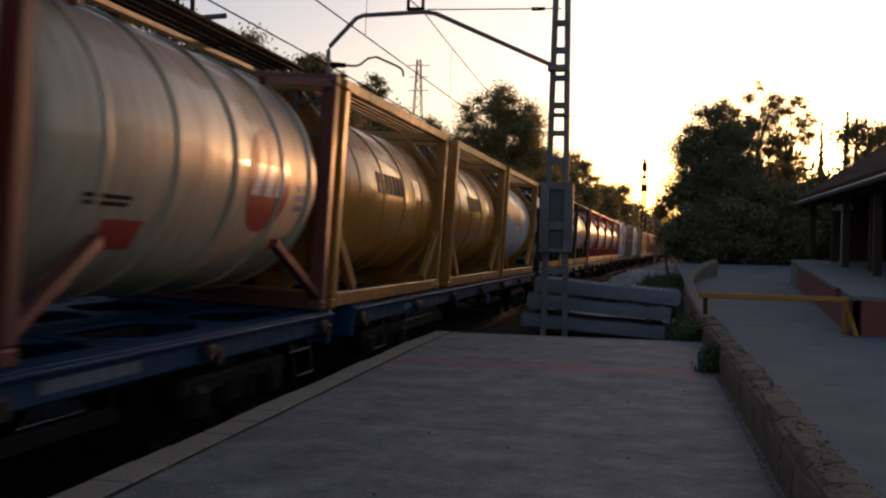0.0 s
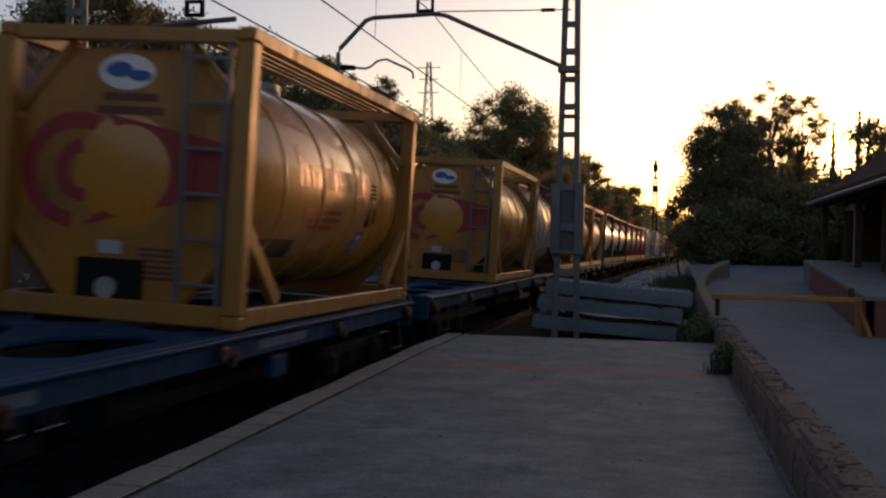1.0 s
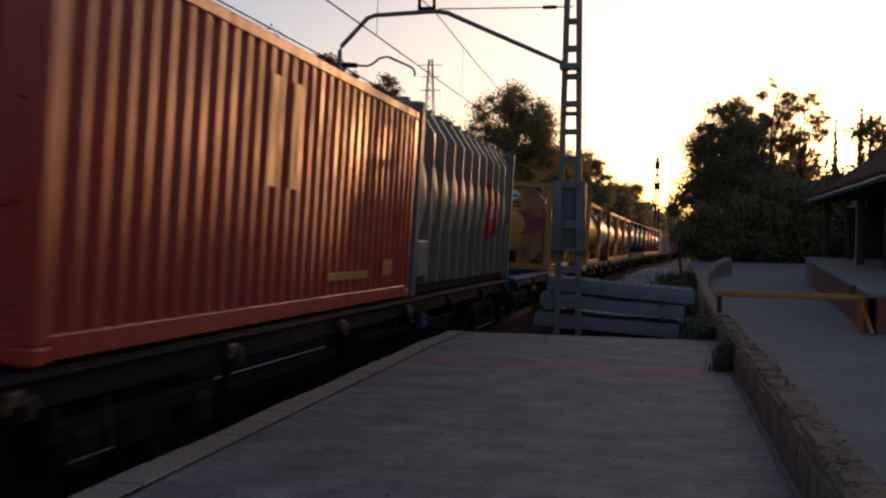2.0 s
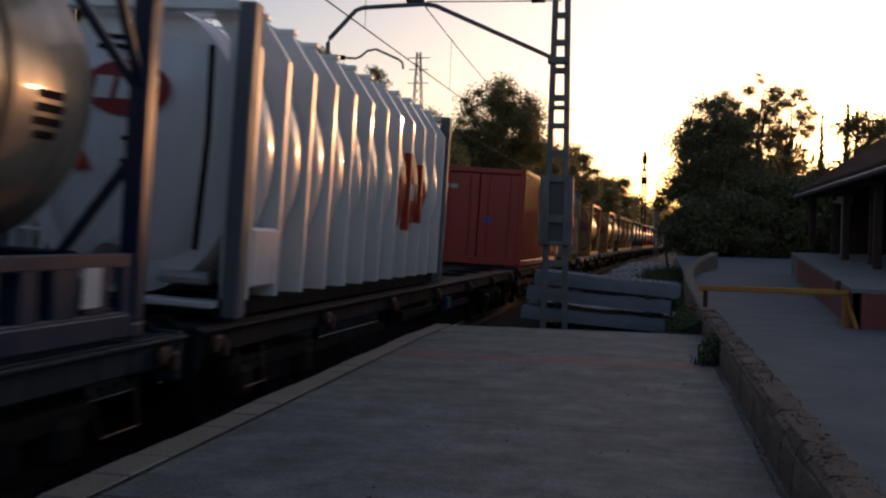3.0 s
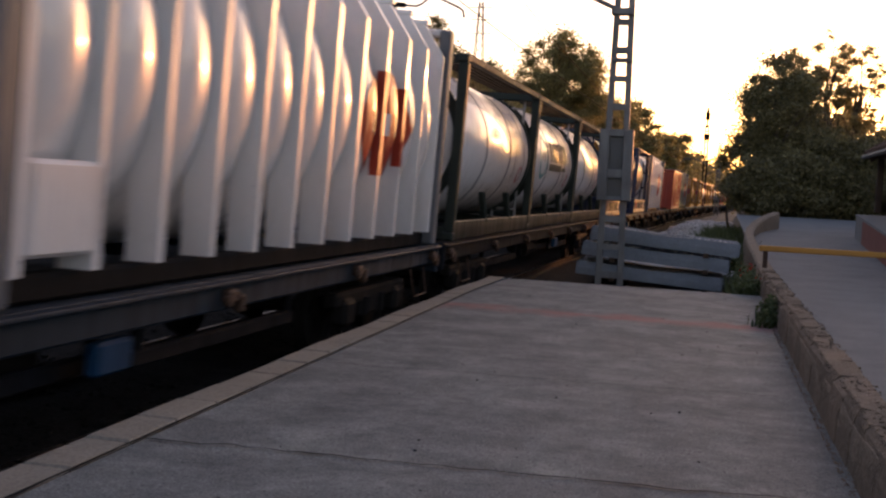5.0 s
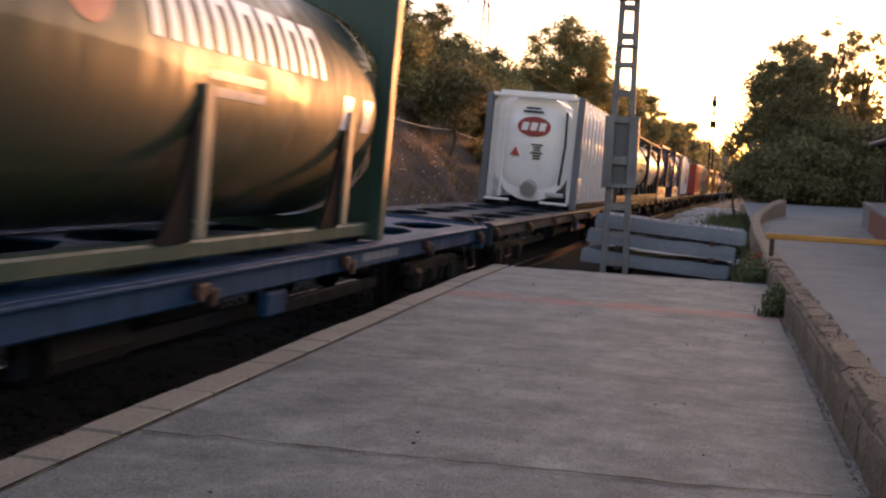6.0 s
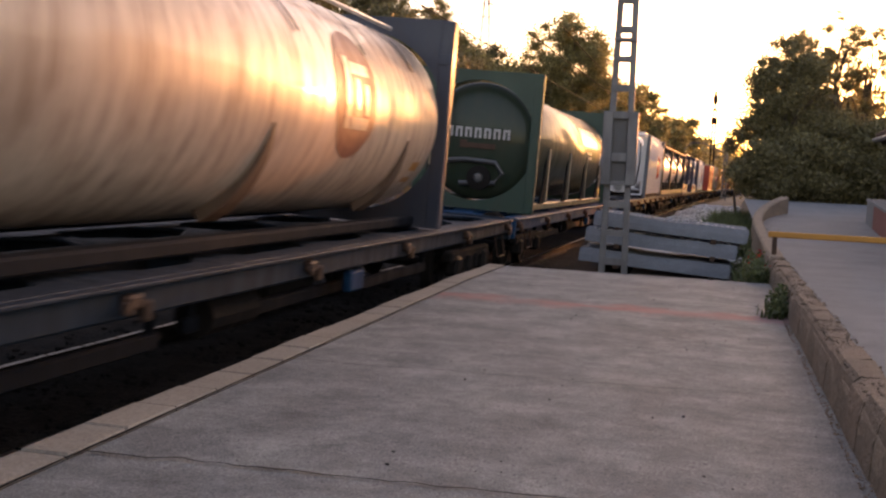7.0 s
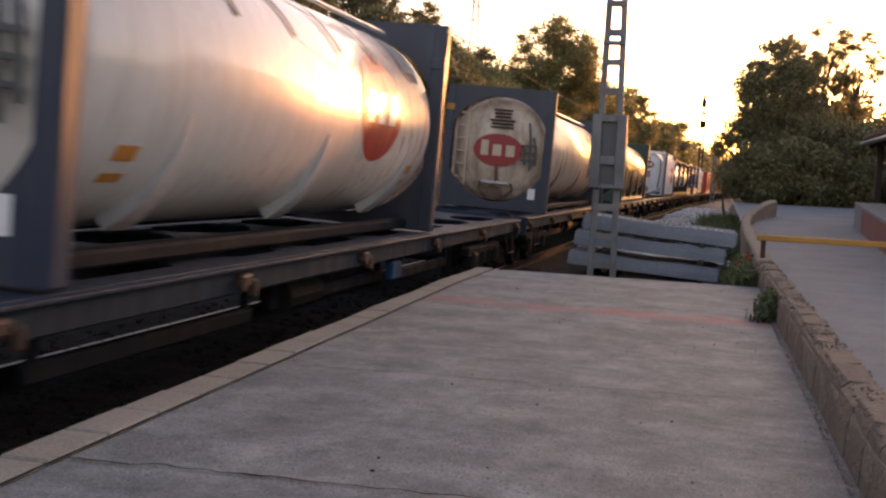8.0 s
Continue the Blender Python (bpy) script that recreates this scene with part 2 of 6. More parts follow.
M_RAIL = paint("polished_rail_steel", (0.30, 0.28, 0.26), 0.3, much=0.7, metal=1.0)
M_DARKBAND = paint("dark_rubber_band", (0.03, 0.03, 0.03), 0.6, much=0.2)
M_TEAL = paint("teal_mark_paint", (0.02, 0.22, 0.22), 0.4, much=0.2)
M_BLUEMARK = paint("blue_mark_paint", (0.03, 0.11, 0.35), 0.4, much=0.2)
M_GALV = paint("galvanised_steel", (0.170, 0.170, 0.170), 0.55, dirt=(0.085, 0.064, 0.051), much=0.6, metal=0.5)
M_GALVDARK = paint("dull_dark_steel", (0.085, 0.085, 0.085), 0.6, much=0.6)
M_BAR = paint("yellow_barrier_paint", (0.46, 0.19, 0.02), 0.5, much=0.35)
M_CONC = rough_stuff("sleeper_concrete", (0.123, 0.135, 0.152), (0.220, 0.241, 0.264), 2.5, 50)
M_WALL = rough_stuff("weathered_wall_concrete", (0.133, 0.098, 0.070), (0.328, 0.246, 0.171), 2.2, 24, bump=0.9, dist=0.03)
M_WALLBLOCK = rough_stuff("crumbling_wall_blocks", (0.084, 0.058, 0.037), (0.277, 0.196, 0.133), 4.5, 22, bump=1.0, dist=0.035, coord="Object")
_t = M_WALLBLOCK.node_tree
_info = _t.nodes.new("ShaderNodeObjectInfo")
_src = _t.nodes["Principled BSDF"].inputs["Base Color"].links[0].from_socket
_t.links.new(mix_of(_t, 0.35, _src, ramp_of(_t, _info.outputs["Random"], [(0.0, (0.09, 0.07, 0.05)), (0.5, (0.16, 0.12, 0.088)), (1.0, (0.23, 0.155, 0.11))])), _t.nodes["Principled BSDF"].inputs["Base Color"])
M_COPING = rough_stuff("coping_concrete", (0.220, 0.185, 0.141), (0.318, 0.274, 0.219), 1.6, 45)
M_RAMP = rough_stuff("ramp_asphalt", (0.101, 0.108, 0.109), (0.213, 0.223, 0.219), 1.1, 60, rough=0.85)
# dark stone, taken to near-black by painting in the shade under the train
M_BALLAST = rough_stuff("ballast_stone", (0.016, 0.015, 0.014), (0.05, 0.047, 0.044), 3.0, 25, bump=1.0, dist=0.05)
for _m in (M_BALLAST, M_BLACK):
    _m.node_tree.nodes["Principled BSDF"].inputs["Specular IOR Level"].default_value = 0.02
M_PALE = rough_stuff("pale_rubble", (0.34, 0.33, 0.31), (0.62, 0.60, 0.56), 3.0, 30)
M_GROUND = rough_stuff("dry_ground", (0.06, 0.055, 0.04), (0.15, 0.13, 0.10), 0.7, 18, bump=0.8, dist=0.05)
M_BRICK = rough_stuff("red_dock_render", (0.20, 0.05, 0.035), (0.30, 0.10, 0.07), 1.2, 30)
M_DOCK = rough_stuff("dock_paving", (0.172, 0.163, 0.155), (0.258, 0.241, 0.224), 1.0, 30)
M_WOOD = rough_stuff("dark_timber", (0.035, 0.02, 0.014), (0.09, 0.05, 0.03), 3.0, 40)
M_TILE = rough_stuff("roof_tile_clay", (0.052, 0.029, 0.019), (0.130, 0.065, 0.039), 3.0, 25)
M_BARK = rough_stuff("bark", (0.06, 0.045, 0.03), (0.15, 0.11, 0.08), 4.0, 30)
M_LEAF = foliage("dark_oak_leaves", (0.097, 0.088, 0.040), (0.282, 0.235, 0.099), 0.3)
M_PINE = foliage("pine_needles", (0.165, 0.143, 0.061), (0.440, 0.341, 0.143), 0.5)
M_BUSH = foliage("dry_shrub_leaves", (0.154, 0.138, 0.054), (0.418, 0.350, 0.135), 0.4)
M_GRASS = foliage("dry_grass_blades", (0.10, 0.08, 0.03), (0.30, 0.22, 0.09), 0.4)
M_WEED = foliage("green_weeds", (0.045, 0.065, 0.025), (0.12, 0.15, 0.055), 0.35)
M_POPPY = foliage("poppy_petals", (0.45, 0.02, 0.01), (0.6, 0.05, 0.02), 0.3)


def bank_soil():
    m, t, p = nodes("bank_soil")
    big = noise_of(t, 0.25, 6, 0.65)
    mid = noise_of(t, 1.5, 7, 0.72, (0.35, 1.6, 0.7))
    fine = noise_of(t, 14.0, 5, 0.75, (0.6, 1.3, 0.8))
    c = ramp_of(t, mid, [(0.36, (0.034, 0.025, 0.021)), (0.5, (0.070, 0.051, 0.042)), (0.64, (0.115, 0.084, 0.068))])
    c = mix_of(t, ramp_of(t, big, [(0.50, (0, 0, 0)), (0.6, (0.6, 0.6, 0.6))]), c, (0.065, 0.052, 0.028))
    c = mix_of(t, ramp_of(t, fine, [(0.64, (0, 0, 0)), (0.72, (0.5, 0.5, 0.5))]), c, (0.26, 0.22, 0.18))
    c = mix_of(t, ramp_of(t, fine, [(0.34, (0.7, 0.7, 0.7)), (0.42, (0, 0, 0))]), c, (0.035, 0.025, 0.018))
    t.links.new(c, p.inputs["Base Color"])
    p.inputs["Roughness"].default_value = 0.95
    bump_to(t, p, fine, 0.9, 0.08)
    return m


def platform_concrete():
    m, t, p = nodes("platform_concrete")
    big = noise_of(t, 0.8, 7, 0.62)
    mid = noise_of(t, 2.6, 9, 0.70, (0.8, 0.95, 1.0))
    small = noise_of(t, 9.0, 7, 0.75)
    fine = noise_of(t, 70.0, 4, 0.75)
    grit = noise_of(t, 21.0, 6, 0.8)
    c = ramp_of(t, big, [(0.36, (0.10, 0.094, 0.088)), (0.5, (0.19, 0.178, 0.166)), (0.62, (0.32, 0.297, 0.27))])
    c = mix_of(t, 0.5, c, ramp_of(t, mid, [(0.40, (0.07, 0.066, 0.062)), (0.5, (0.20, 0.188, 0.175)), (0.59, (0.42, 0.39, 0.355))]))
    c = mix_of(t, 0.35, c, ramp_of(t, small, [(0.36, (0.07, 0.067, 0.065)), (0.5, (0.20, 0.19, 0.182)), (0.62, (0.40, 0.38, 0.36))]))
    c = mix_of(t, 0.5, c, ramp_of(t, fine, [(0.36, (0.05, 0.05, 0.05)), (0.5, (0.20, 0.19, 0.185)), (0.66, (0.50, 0.48, 0.46))]))
    streak = noise_of(t, 1.5, 9, 0.75, (0.6, 1.3, 1.0))
    c = mix_of(t, 0.55, c, ramp_of(t, streak, [(0.36, (0.62, 0.62, 0.62)), (0.5, (1.0, 1.0, 1.0)), (0.66, (1.28, 1.27, 1.24))]), "MULTIPLY")
    pebbles = noise_of(t, 48.0, 3, 0.5)
    c = mix_of(t, ramp_of(t, pebbles, [(0.64, (0, 0, 0)), (0.70, (0.55, 0.55, 0.55))]), c, (0.42, 0.40, 0.37))
    c = mix_of(t, ramp_of(t, grit, [(0.59, (0, 0, 0)), (0.68, (0.75, 0.75, 0.75))]), c, (0.06, 0.055, 0.055))
    blot = noise_of(t, 2.2, 10, 0.76, (1.0, 0.8, 1.0))
    c = mix_of(t, 1.0, c, ramp_of(t, blot, [(0.38, (0.51, 0.585, 0.60)), (0.51, (0.745, 0.84, 0.85)), (0.62, (0.86, 0.965, 0.96))]), "MULTIPLY")
    pits = noise_of(t, 34.0, 2, 0.5, (1.0, 0.7, 1.0))
    c = mix_of(t, ramp_of(t, pits, [(0.63, (0, 0, 0)), (0.69, (0.7, 0.7, 0.7))]), c, (0.05, 0.05, 0.055))
    # worn red stripes across the far end
    tc = t.nodes.new("ShaderNodeTexCoord")
    sp = t.nodes.new("ShaderNodeSeparateXYZ")
    t.links.new(tc.outputs["Object"], sp.inputs[0])
    ad = t.nodes.new("ShaderNodeMath")
    ad.operation = "MULTIPLY_ADD"
    ad.inputs[1].default_value = 1.6
    t.links.new(mid, ad.inputs[0])
    t.links.new(sp.outputs["Y"], ad.inputs[2])
    sc = t.nodes.new("ShaderNodeMapRange")
    sc.inputs["From Min"].default_value, sc.inputs["From Max"].default_value = 10.3, 14.3
    t.links.new(ad.outputs[0], sc.inputs["Value"])
    stripe = ramp_of(t, sc.outputs["Result"], [(0.42, (0, 0, 0)), (0.49, (0.75, 0.75, 0.75)), (0.55, (0.7, 0.7, 0.7)), (0.62, (0, 0, 0))])
    patch = ramp_of(t, streak, [(0.42, (0.3, 0.3, 0.3)), (0.56, (1, 1, 1))])
    both = mix_of(t, 1.0, stripe, patch, "MULTIPLY")
    c = mix_of(t, both, c, (0.30, 0.10, 0.085))
    t.links.new(c, p.inputs["Base Color"])
    p.inputs["Roughness"].default_value = 0.78
    bump_to(t, p, mix_of(t, 0.5, fine, grit), 0.9, 0.016)
    return m


M_SOIL = bank_soil()
M_PLAT = platform_concrete()

# ---- the ground, the track and the platform ----
RAIL_Z, TRACK_X, CANT, RADIUS = -0.45, -4.80, 2.6, 3000.0
PLAT_END, COPING = 15.75, 0.245


def shift(y):
    """How far the line has bent to the right at y."""
    return max(y, 0.0) ** 2 / (2 * RADIUS)


def ramp_z(y):
    return 0.06 + 0.030 * max(0.0, min(y, 42) - 17)


def edge_x(y):
    """The platform's edge towards the track."""
    return -2.83 - 0.028 * max(-2.0, min(y, 13.5))


def ground_z(x, y):
    u = x - shift(y)
    wob = noise.noise((x * 0.35, y * 0.35, 0.0)) * 0.5 + noise.noise((x * 1.3, y * 1.3, 4.0)) * 0.2
    if u < -7.6:
        d = -7.6 - u
        crest = 6.6 + 0.9 * noise.noise((y * 0.045, 2.0, 7.0))
        z = -0.75 + min(d * 1.02, crest) + max(0.0, d * 1.02 - crest) * 0.12
        rough = 0.22 * noise.noise((x * 1.9, y * 1.9, z * 1.5)) + 0.10 * noise.noise((x * 4.3, y * 4.3, 9.0))
        return z + (wob + rough) * min(1.0, d * 0.5)
    if u < 0.85:
        z = -0.75
        if y > 15.8 and u > -3.4:
            z = -0.75 + min(1.0, (u + 3.4) / 1.2) * 0.38
        return z + wob * 0.12
    if u < 3.2 and y < 48:
        return ramp_z(y) - 0.35
    # unseen slope on the right, added to cut low sky light and reflections
    hill = min(max(0.0, u - 15.5 - 0.30 * max(0.0, y - 44)) * 0.75, 3.8 + 0.075 * max(0.0, y - 20) + wob) * max(0.0, min(1.0, (300 - y) / 80))
    return ramp_z(y) - 0.12 + hill + (wob * 0.3 if y > 45 else 0)


def ground_sheet():
    xs = sorted(set([-900, -500, -300, -200, -140, -100, -75, -60, -50] + [-45 + i for i in range(20)]
                    + [-25 + 0.45 * i for i in range(40)] + [-7 + i * 0.5 for i in range(30)] + [9, 11, 13, 15.5, 18, 21, 24, 28, 32, 45, 65, 100, 150, 250, 400, 900]))
    ys = sorted(set([-300, -150, -80, -50, -30] + [-20 + 2 * i for i in range(13)] + [6 + 0.5 * i for i in range(100)] + [56 + 2 * i for i in range(40)]
                    + [140 + 10 * i for i in range(30)] + [450, 520, 650, 900, 1500, 3000]))
    s = Shape()
    n = len(ys)
    verts = [(x, y, ground_z(x, min(y, 460)) if y < 460 else ground_z(x, 460)) for x in xs for y in ys]
    s.add(verts, [(i * n + j, (i + 1) * n + j, (i + 1) * n + j + 1, i * n + j + 1) for i in range(len(xs) - 1) for j in range(n - 1)])
    me = s.mesh("ground", M_GROUND, True)
    me.materials.append(M_SOIL)
    me.materials.append(M_BALLAST)
    for poly in me.polygons:
        c = poly.center
        if c.x - shift(c.y) < -7.2:
            poly.material_index = 1
        # soil on the added slope
        elif c.x - shift(c.y) > 15.5 + 0.30 * max(0.0, c.y - 44) and c.y < 300:
            poly.material_index = 1
        # strip beside the track shares the ballast colour with its painted shade
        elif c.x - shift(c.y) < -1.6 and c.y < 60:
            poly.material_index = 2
    ob = new("ground", me)
    tagged(ob, "dry ground with an earthen railway cutting and gravel", "ground", kind="structure")


def along(u, z, y):
    """A point beside the track: across, up from the rail's level (leaning with the cant), along."""
    c, s2 = math.cos(radians(CANT)), math.sin(radians(CANT))
    return (TRACK_X + shift(y) + u * c + z * s2, y, RAIL_Z - u * s2 + z * c)


def track():
    ys = [-60 + 4 * i for i in range(100)]
    bed = Shape()
    prof = [(-2.7, -0.42), (-1.9, -0.20), (-0.7, -0.16), (0.0, -0.17), (0.7, -0.16), (1.55, -0.19), (1.95, -0.42)]
    fine = [-20 + 0.35 * i for i in range(230)] + [62 + 4 * i for i in range(75)]
    n = len(prof)
    verts = []
    for y in fine:
        for u, z in prof:
            k = 0.05 * noise.noise((u * 4, y * 4, 1.0)) + 0.04 * noise.noise((u * 9, y * 9, 3.0))
            verts.append(along(u, z + k, y))
    bed.add(verts, [(i * n + j, i * n + j + 1, (i + 1) * n + j + 1, (i + 1) * n + j) for i in range(len(fine) - 1) for j in range(n - 1)])
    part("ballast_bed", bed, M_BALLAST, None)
    tagged(bpy.data.objects["ballast_bed"], "dark stone ballast under the track, shade included in its colour", "ballast", kind="structure")
    rail_prof = [(-0.07, -0.17), (0.07, -0.17), (0.07, -0.155), (0.012, -0.13), (0.012, -0.045), (0.036, -0.03), (0.036, -0.004), (0.028, 0),
                 (-0.028, 0), (-0.036, -0.004), (-0.036, -0.03), (-0.012, -0.045), (-0.012, -0.13), (-0.07, -0.155)]
    line = thing("railway_track", "single railway track with polished running rails on concrete sleepers", "track", kind="structure")
    for side in (-0.753, 0.753):
        web, head = Shape(), Shape()
        m = len(rail_prof)
        verts = [along(side + u, z, y) for y in ys for u, z in rail_prof]
        web.add(verts, [(i * m + j, i * m + (j + 1) % m, (i + 1) * m + (j + 1) % m, (i + 1) * m + j) for i in range(len(ys) - 1) for j in range(m)])
        ob = part("rail", web, M_BLACK, line, "near-black rail")
        verts = [along(side + u, 0.003, y) for y in ys for u in (-0.026, 0.026)]
        head.add(verts, [(2 * i, 2 * i + 1, 2 * i + 3, 2 * i + 2) for i in range(len(ys) - 1)])
        part("running_surface", head, M_RAIL, ob, "polished rail head")
    # sleepers also wear the shade-darkened ballast colour
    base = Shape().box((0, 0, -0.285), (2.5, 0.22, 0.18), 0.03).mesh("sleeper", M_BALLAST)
    for i in range(110):
        y = -8 + 0.6 * i
        ob = new("sleeper", base)
        ob.parent = line
        ob.matrix_basis = pose(*along(0, 0, y), 0, CANT, -math.degrees(y / RADIUS) if y > 0 else 0)


def platform():
    s = Shape()
    ys = [-40, -25, -12] + [-6 + 0.6 * i for i in range(37)]
    ys[-1] = PLAT_END
    n = 9
    verts = []
    for y in ys:
        a, c = edge_x(y) + COPING + 0.02, 0.78
        for j in range(n):
            x = a + (c - a) * j / (n - 1)
            verts.append((x, y, 0.006 * noise.noise((x, y * 0.6, 0))))
    faces = [(i * n + j, i * n + j + 1, (i + 1) * n + j + 1, (i + 1) * n + j) for i in range(len(ys) - 1) for j in range(n - 1)]
    k = len(verts)
    verts += [(verts[i * n][0], ys[i], -0.9) for i in range(len(ys))] + [(0.78, ys[i], -0.9) for i in range(len(ys))]
    m = len(ys)
    faces += [(i * n, (i + 1) * n, k + i + 1, k + i) for i in range(m - 1)]
    faces += [(i * n + n - 1, k + m + i, k + m + i + 1, (i + 1) * n + n - 1) for i in range(m - 1)]
    faces += [tuple([(m - 1) * n + j for j in range(n)] + [k + 2 * m - 1, k + m - 1])]
    s.add(verts, faces)
    slab = part("platform", s, M_PLAT)
    tagged(slab, "worn grey concrete station platform with stains and a faded red stripe", "platform", kind="structure")
    # crack line behind the coping and across the slab
    crack = Shape()
    for y0, half in ((4.45, 0.008), (7.1, 0.004)):
        pts = []
        for i in range(66):
            x = edge_x(y0) + COPING + 0.03 + i * 0.05
            pts.append((x, y0 + 0.05 * noise.noise((x * 2, y0, 0)) + 0.03 * noise.noise((x * 9, y0, 4)) + 0.27 * i / 66, half * (1 + 0.9 * noise.noise((x * 5, y0, 8)))))
        for (xa, ya, wa), (xb, yb, wb) in zip(pts, pts[1:]):
            crack.add([(xa, ya - wa, 0.0095), (xb, yb - wb, 0.0095), (xb, yb + wb, 0.0095), (xa, ya + wa, 0.0095)], [(0, 1, 2, 3)])
    for k in range(198):
        ya, yb2 = -14 + 0.15 * k, -14 + 0.15 * (k + 1)
        xa, xb = edge_x(ya) + COPING + 0.006, edge_x(yb2) + COPING + 0.006
        wa, wb = (0.019 + 0.016 * noise.noise((1.7 * k + e, 3.0, 0.0)) for e in (0.0, 1.7))
        crack.add([(xa, ya, 0.0105), (xa + wa, ya, 0.0105), (xb + wb, yb2, 0.0105), (xb, yb2, 0.0105)], [(0, 1, 2, 3)])
    part("crack", crack, M_BLACK, slab, "dark expansion cracks in the concrete")
    i, y = 0, -14.0
    while y < PLAT_END - 0.05:
        ln = 0.525
        y1 = min(y + ln, PLAT_END)
        xa, xb = edge_x(y), edge_x(y1)
        dz = 0.012 + 0.006 * math.sin(i * 5.1)
        b = Shape()
        g = 0.008
        o = [(xa, y + g), (xa + COPING, y + g), (xb + COPING, y1 - g), (xb, y1 - g)]
        b.add([(px, py, z) for z in (-0.2, dz - 0.012) for px, py in o] + [(px + (0.01 if q in (0, 3) else -0.01), py + (0.01 if q < 2 else -0.01), dz) for q, (px, py) in enumerate(o)],
              [(0, 1, 5, 4), (1, 2, 6, 5), (2, 3, 7, 6), (3, 0, 4, 7), (4, 5, 9, 8), (5, 6, 10, 9), (6, 7, 11, 10), (7, 4, 8, 11), (8, 9, 10, 11), (3, 2, 1, 0)])
        part("coping_block", b, M_COPING, slab)
        y, i = y1, i + 1
    skirt = Shape()
    ys = [-14 + 1.0 * k for k in range(30)] + [PLAT_END - 0.02]
    verts = [(edge_x(y) + 0.12, y, z) for y in ys for z in (-0.95, -0.15)]
    skirt.add(verts, [(2 * k, 2 * k + 1, 2 * k + 3, 2 * k + 2) for k in range(len(ys) - 1)])
    part("platform_face", skirt, M_WALL, slab, "dark concrete face under the coping")


def low_wall():
    """The low wall between platform and ramp; past the platform it rises and turns right."""
    path = [(0.76, -20), (0.76, -8)] + [(0.76, -2 + 0.4 * i) for i in range(53)] + [(0.77, 20.0), (0.76, 22), (0.76, 24), (0.78, 26), (0.82, 28), (0.92, 29.6), (1.10, 31.0), (1.38, 32.4), (1.75, 33.8)]
    s, rings, verts = Shape(), [], []
    for i, (x, y) in enumerate(path):
        top = 0.31 + 0.035 * noise.noise((0, y * 1.2, 0)) + 0.24 * max(0, min(1, (y - 17.5) / 10.5)) + 0.50 * max(0, min(1, (y - 28) / 5.8))
        a = Vector(path[max(i - 1, 0)])
        c = Vector(path[min(i + 1, len(path) - 1)])
        d = (c - a).normalized()
        side = Vector((d.y, -d.x))
        w = 0.25
        if 2.6 < y < 17.0:
            top -= 0.05
        jag = [0.02 * noise.noise((k * 3.0, y * 2.3, 5.0)) for k in range(6)]
        prof = [(0.0 + jag[0] * 0.4, -0.9), (0.0 + jag[1], top * 0.5), (0.012 + jag[2], top - 0.03), (0.045, top + jag[3] * 0.6), (w - 0.04, top + jag[4] * 0.6), (w + jag[5] * 0.5, top - 0.035), (w, -0.9)]
        rings.append(len(verts))
        verts += [(x + side.x * u, y + side.y * u, z) for u, z in prof]
    m = 7
    s.add(verts, [(a + j, a + j + 1, c + j + 1, c + j) for a, c in zip(rings, rings[1:]) for j in range(m - 1)] + [tuple(range(rings[-1], rings[-1] + m))])
    ob = part("low_wall", s, M_WALL, smooth=True)
    tagged(ob, "low crumbling concrete wall along the platform's back edge", "wall", kind="structure")
    rnd = random.Random(12)
    y = 2.4
    while y < 17.2:
        ln = rnd.uniform(0.36, 0.62)
        z1 = 0.31 + rnd.uniform(-0.012, 0.008)
        j = rnd.uniform(-0.012, 0.004)
        b = Shape()
        n, vs = 5, []
        for yy in (y + 0.002, y + ln - 0.002):
            jj = [rnd.uniform(-0.005, 0.005), rnd.uniform(-0.006, 0.006)] + [rnd.uniform(-0.014, 0.012) for _ in range(4)]
            vs += [(0.750 + j, yy, -0.05), (0.765 + j + jj[0], yy, z1 * 0.55), (0.785 + j + jj[1], yy, z1 - 0.035), (0.815 + jj[2], yy, z1 + jj[3]), (0.965 + jj[4], yy, z1 + jj[5]), (0.995, yy, z1 - 0.04), (1.01, yy, -0.05)]
        b.add(vs, [(q, q + 1, 8 + q, 7 + q) for q in range(6)] + [(6, 5, 4, 3, 2, 1, 0), (7, 8, 9, 10, 11, 12, 13)])
        part("wall_block", b, M_WALLBLOCK, ob)
        y += ln


def ramp():
    s = Shape()
    ys = [-40, -20] + [-8 + i for i in range(52)]
    verts = []
    for y in ys:
        for j in range(6):
            x = 0.9 + (3.6 if y < 32 else 5.2) * j / 5
            verts.append((x, y, ramp_z(y) + 0.01 * noise.noise((x, y, 0))))
    s.add(verts, [(i * 6 + j, i * 6 + j + 1, (i + 1) * 6 + j + 1, (i + 1) * 6 + j) for i in range(len(ys) - 1) for j in range(5)])
    tagged(part("ramp", s, M_RAMP), "smooth blue-grey paved ramp rising beside the platform", "ramp", kind="structure")


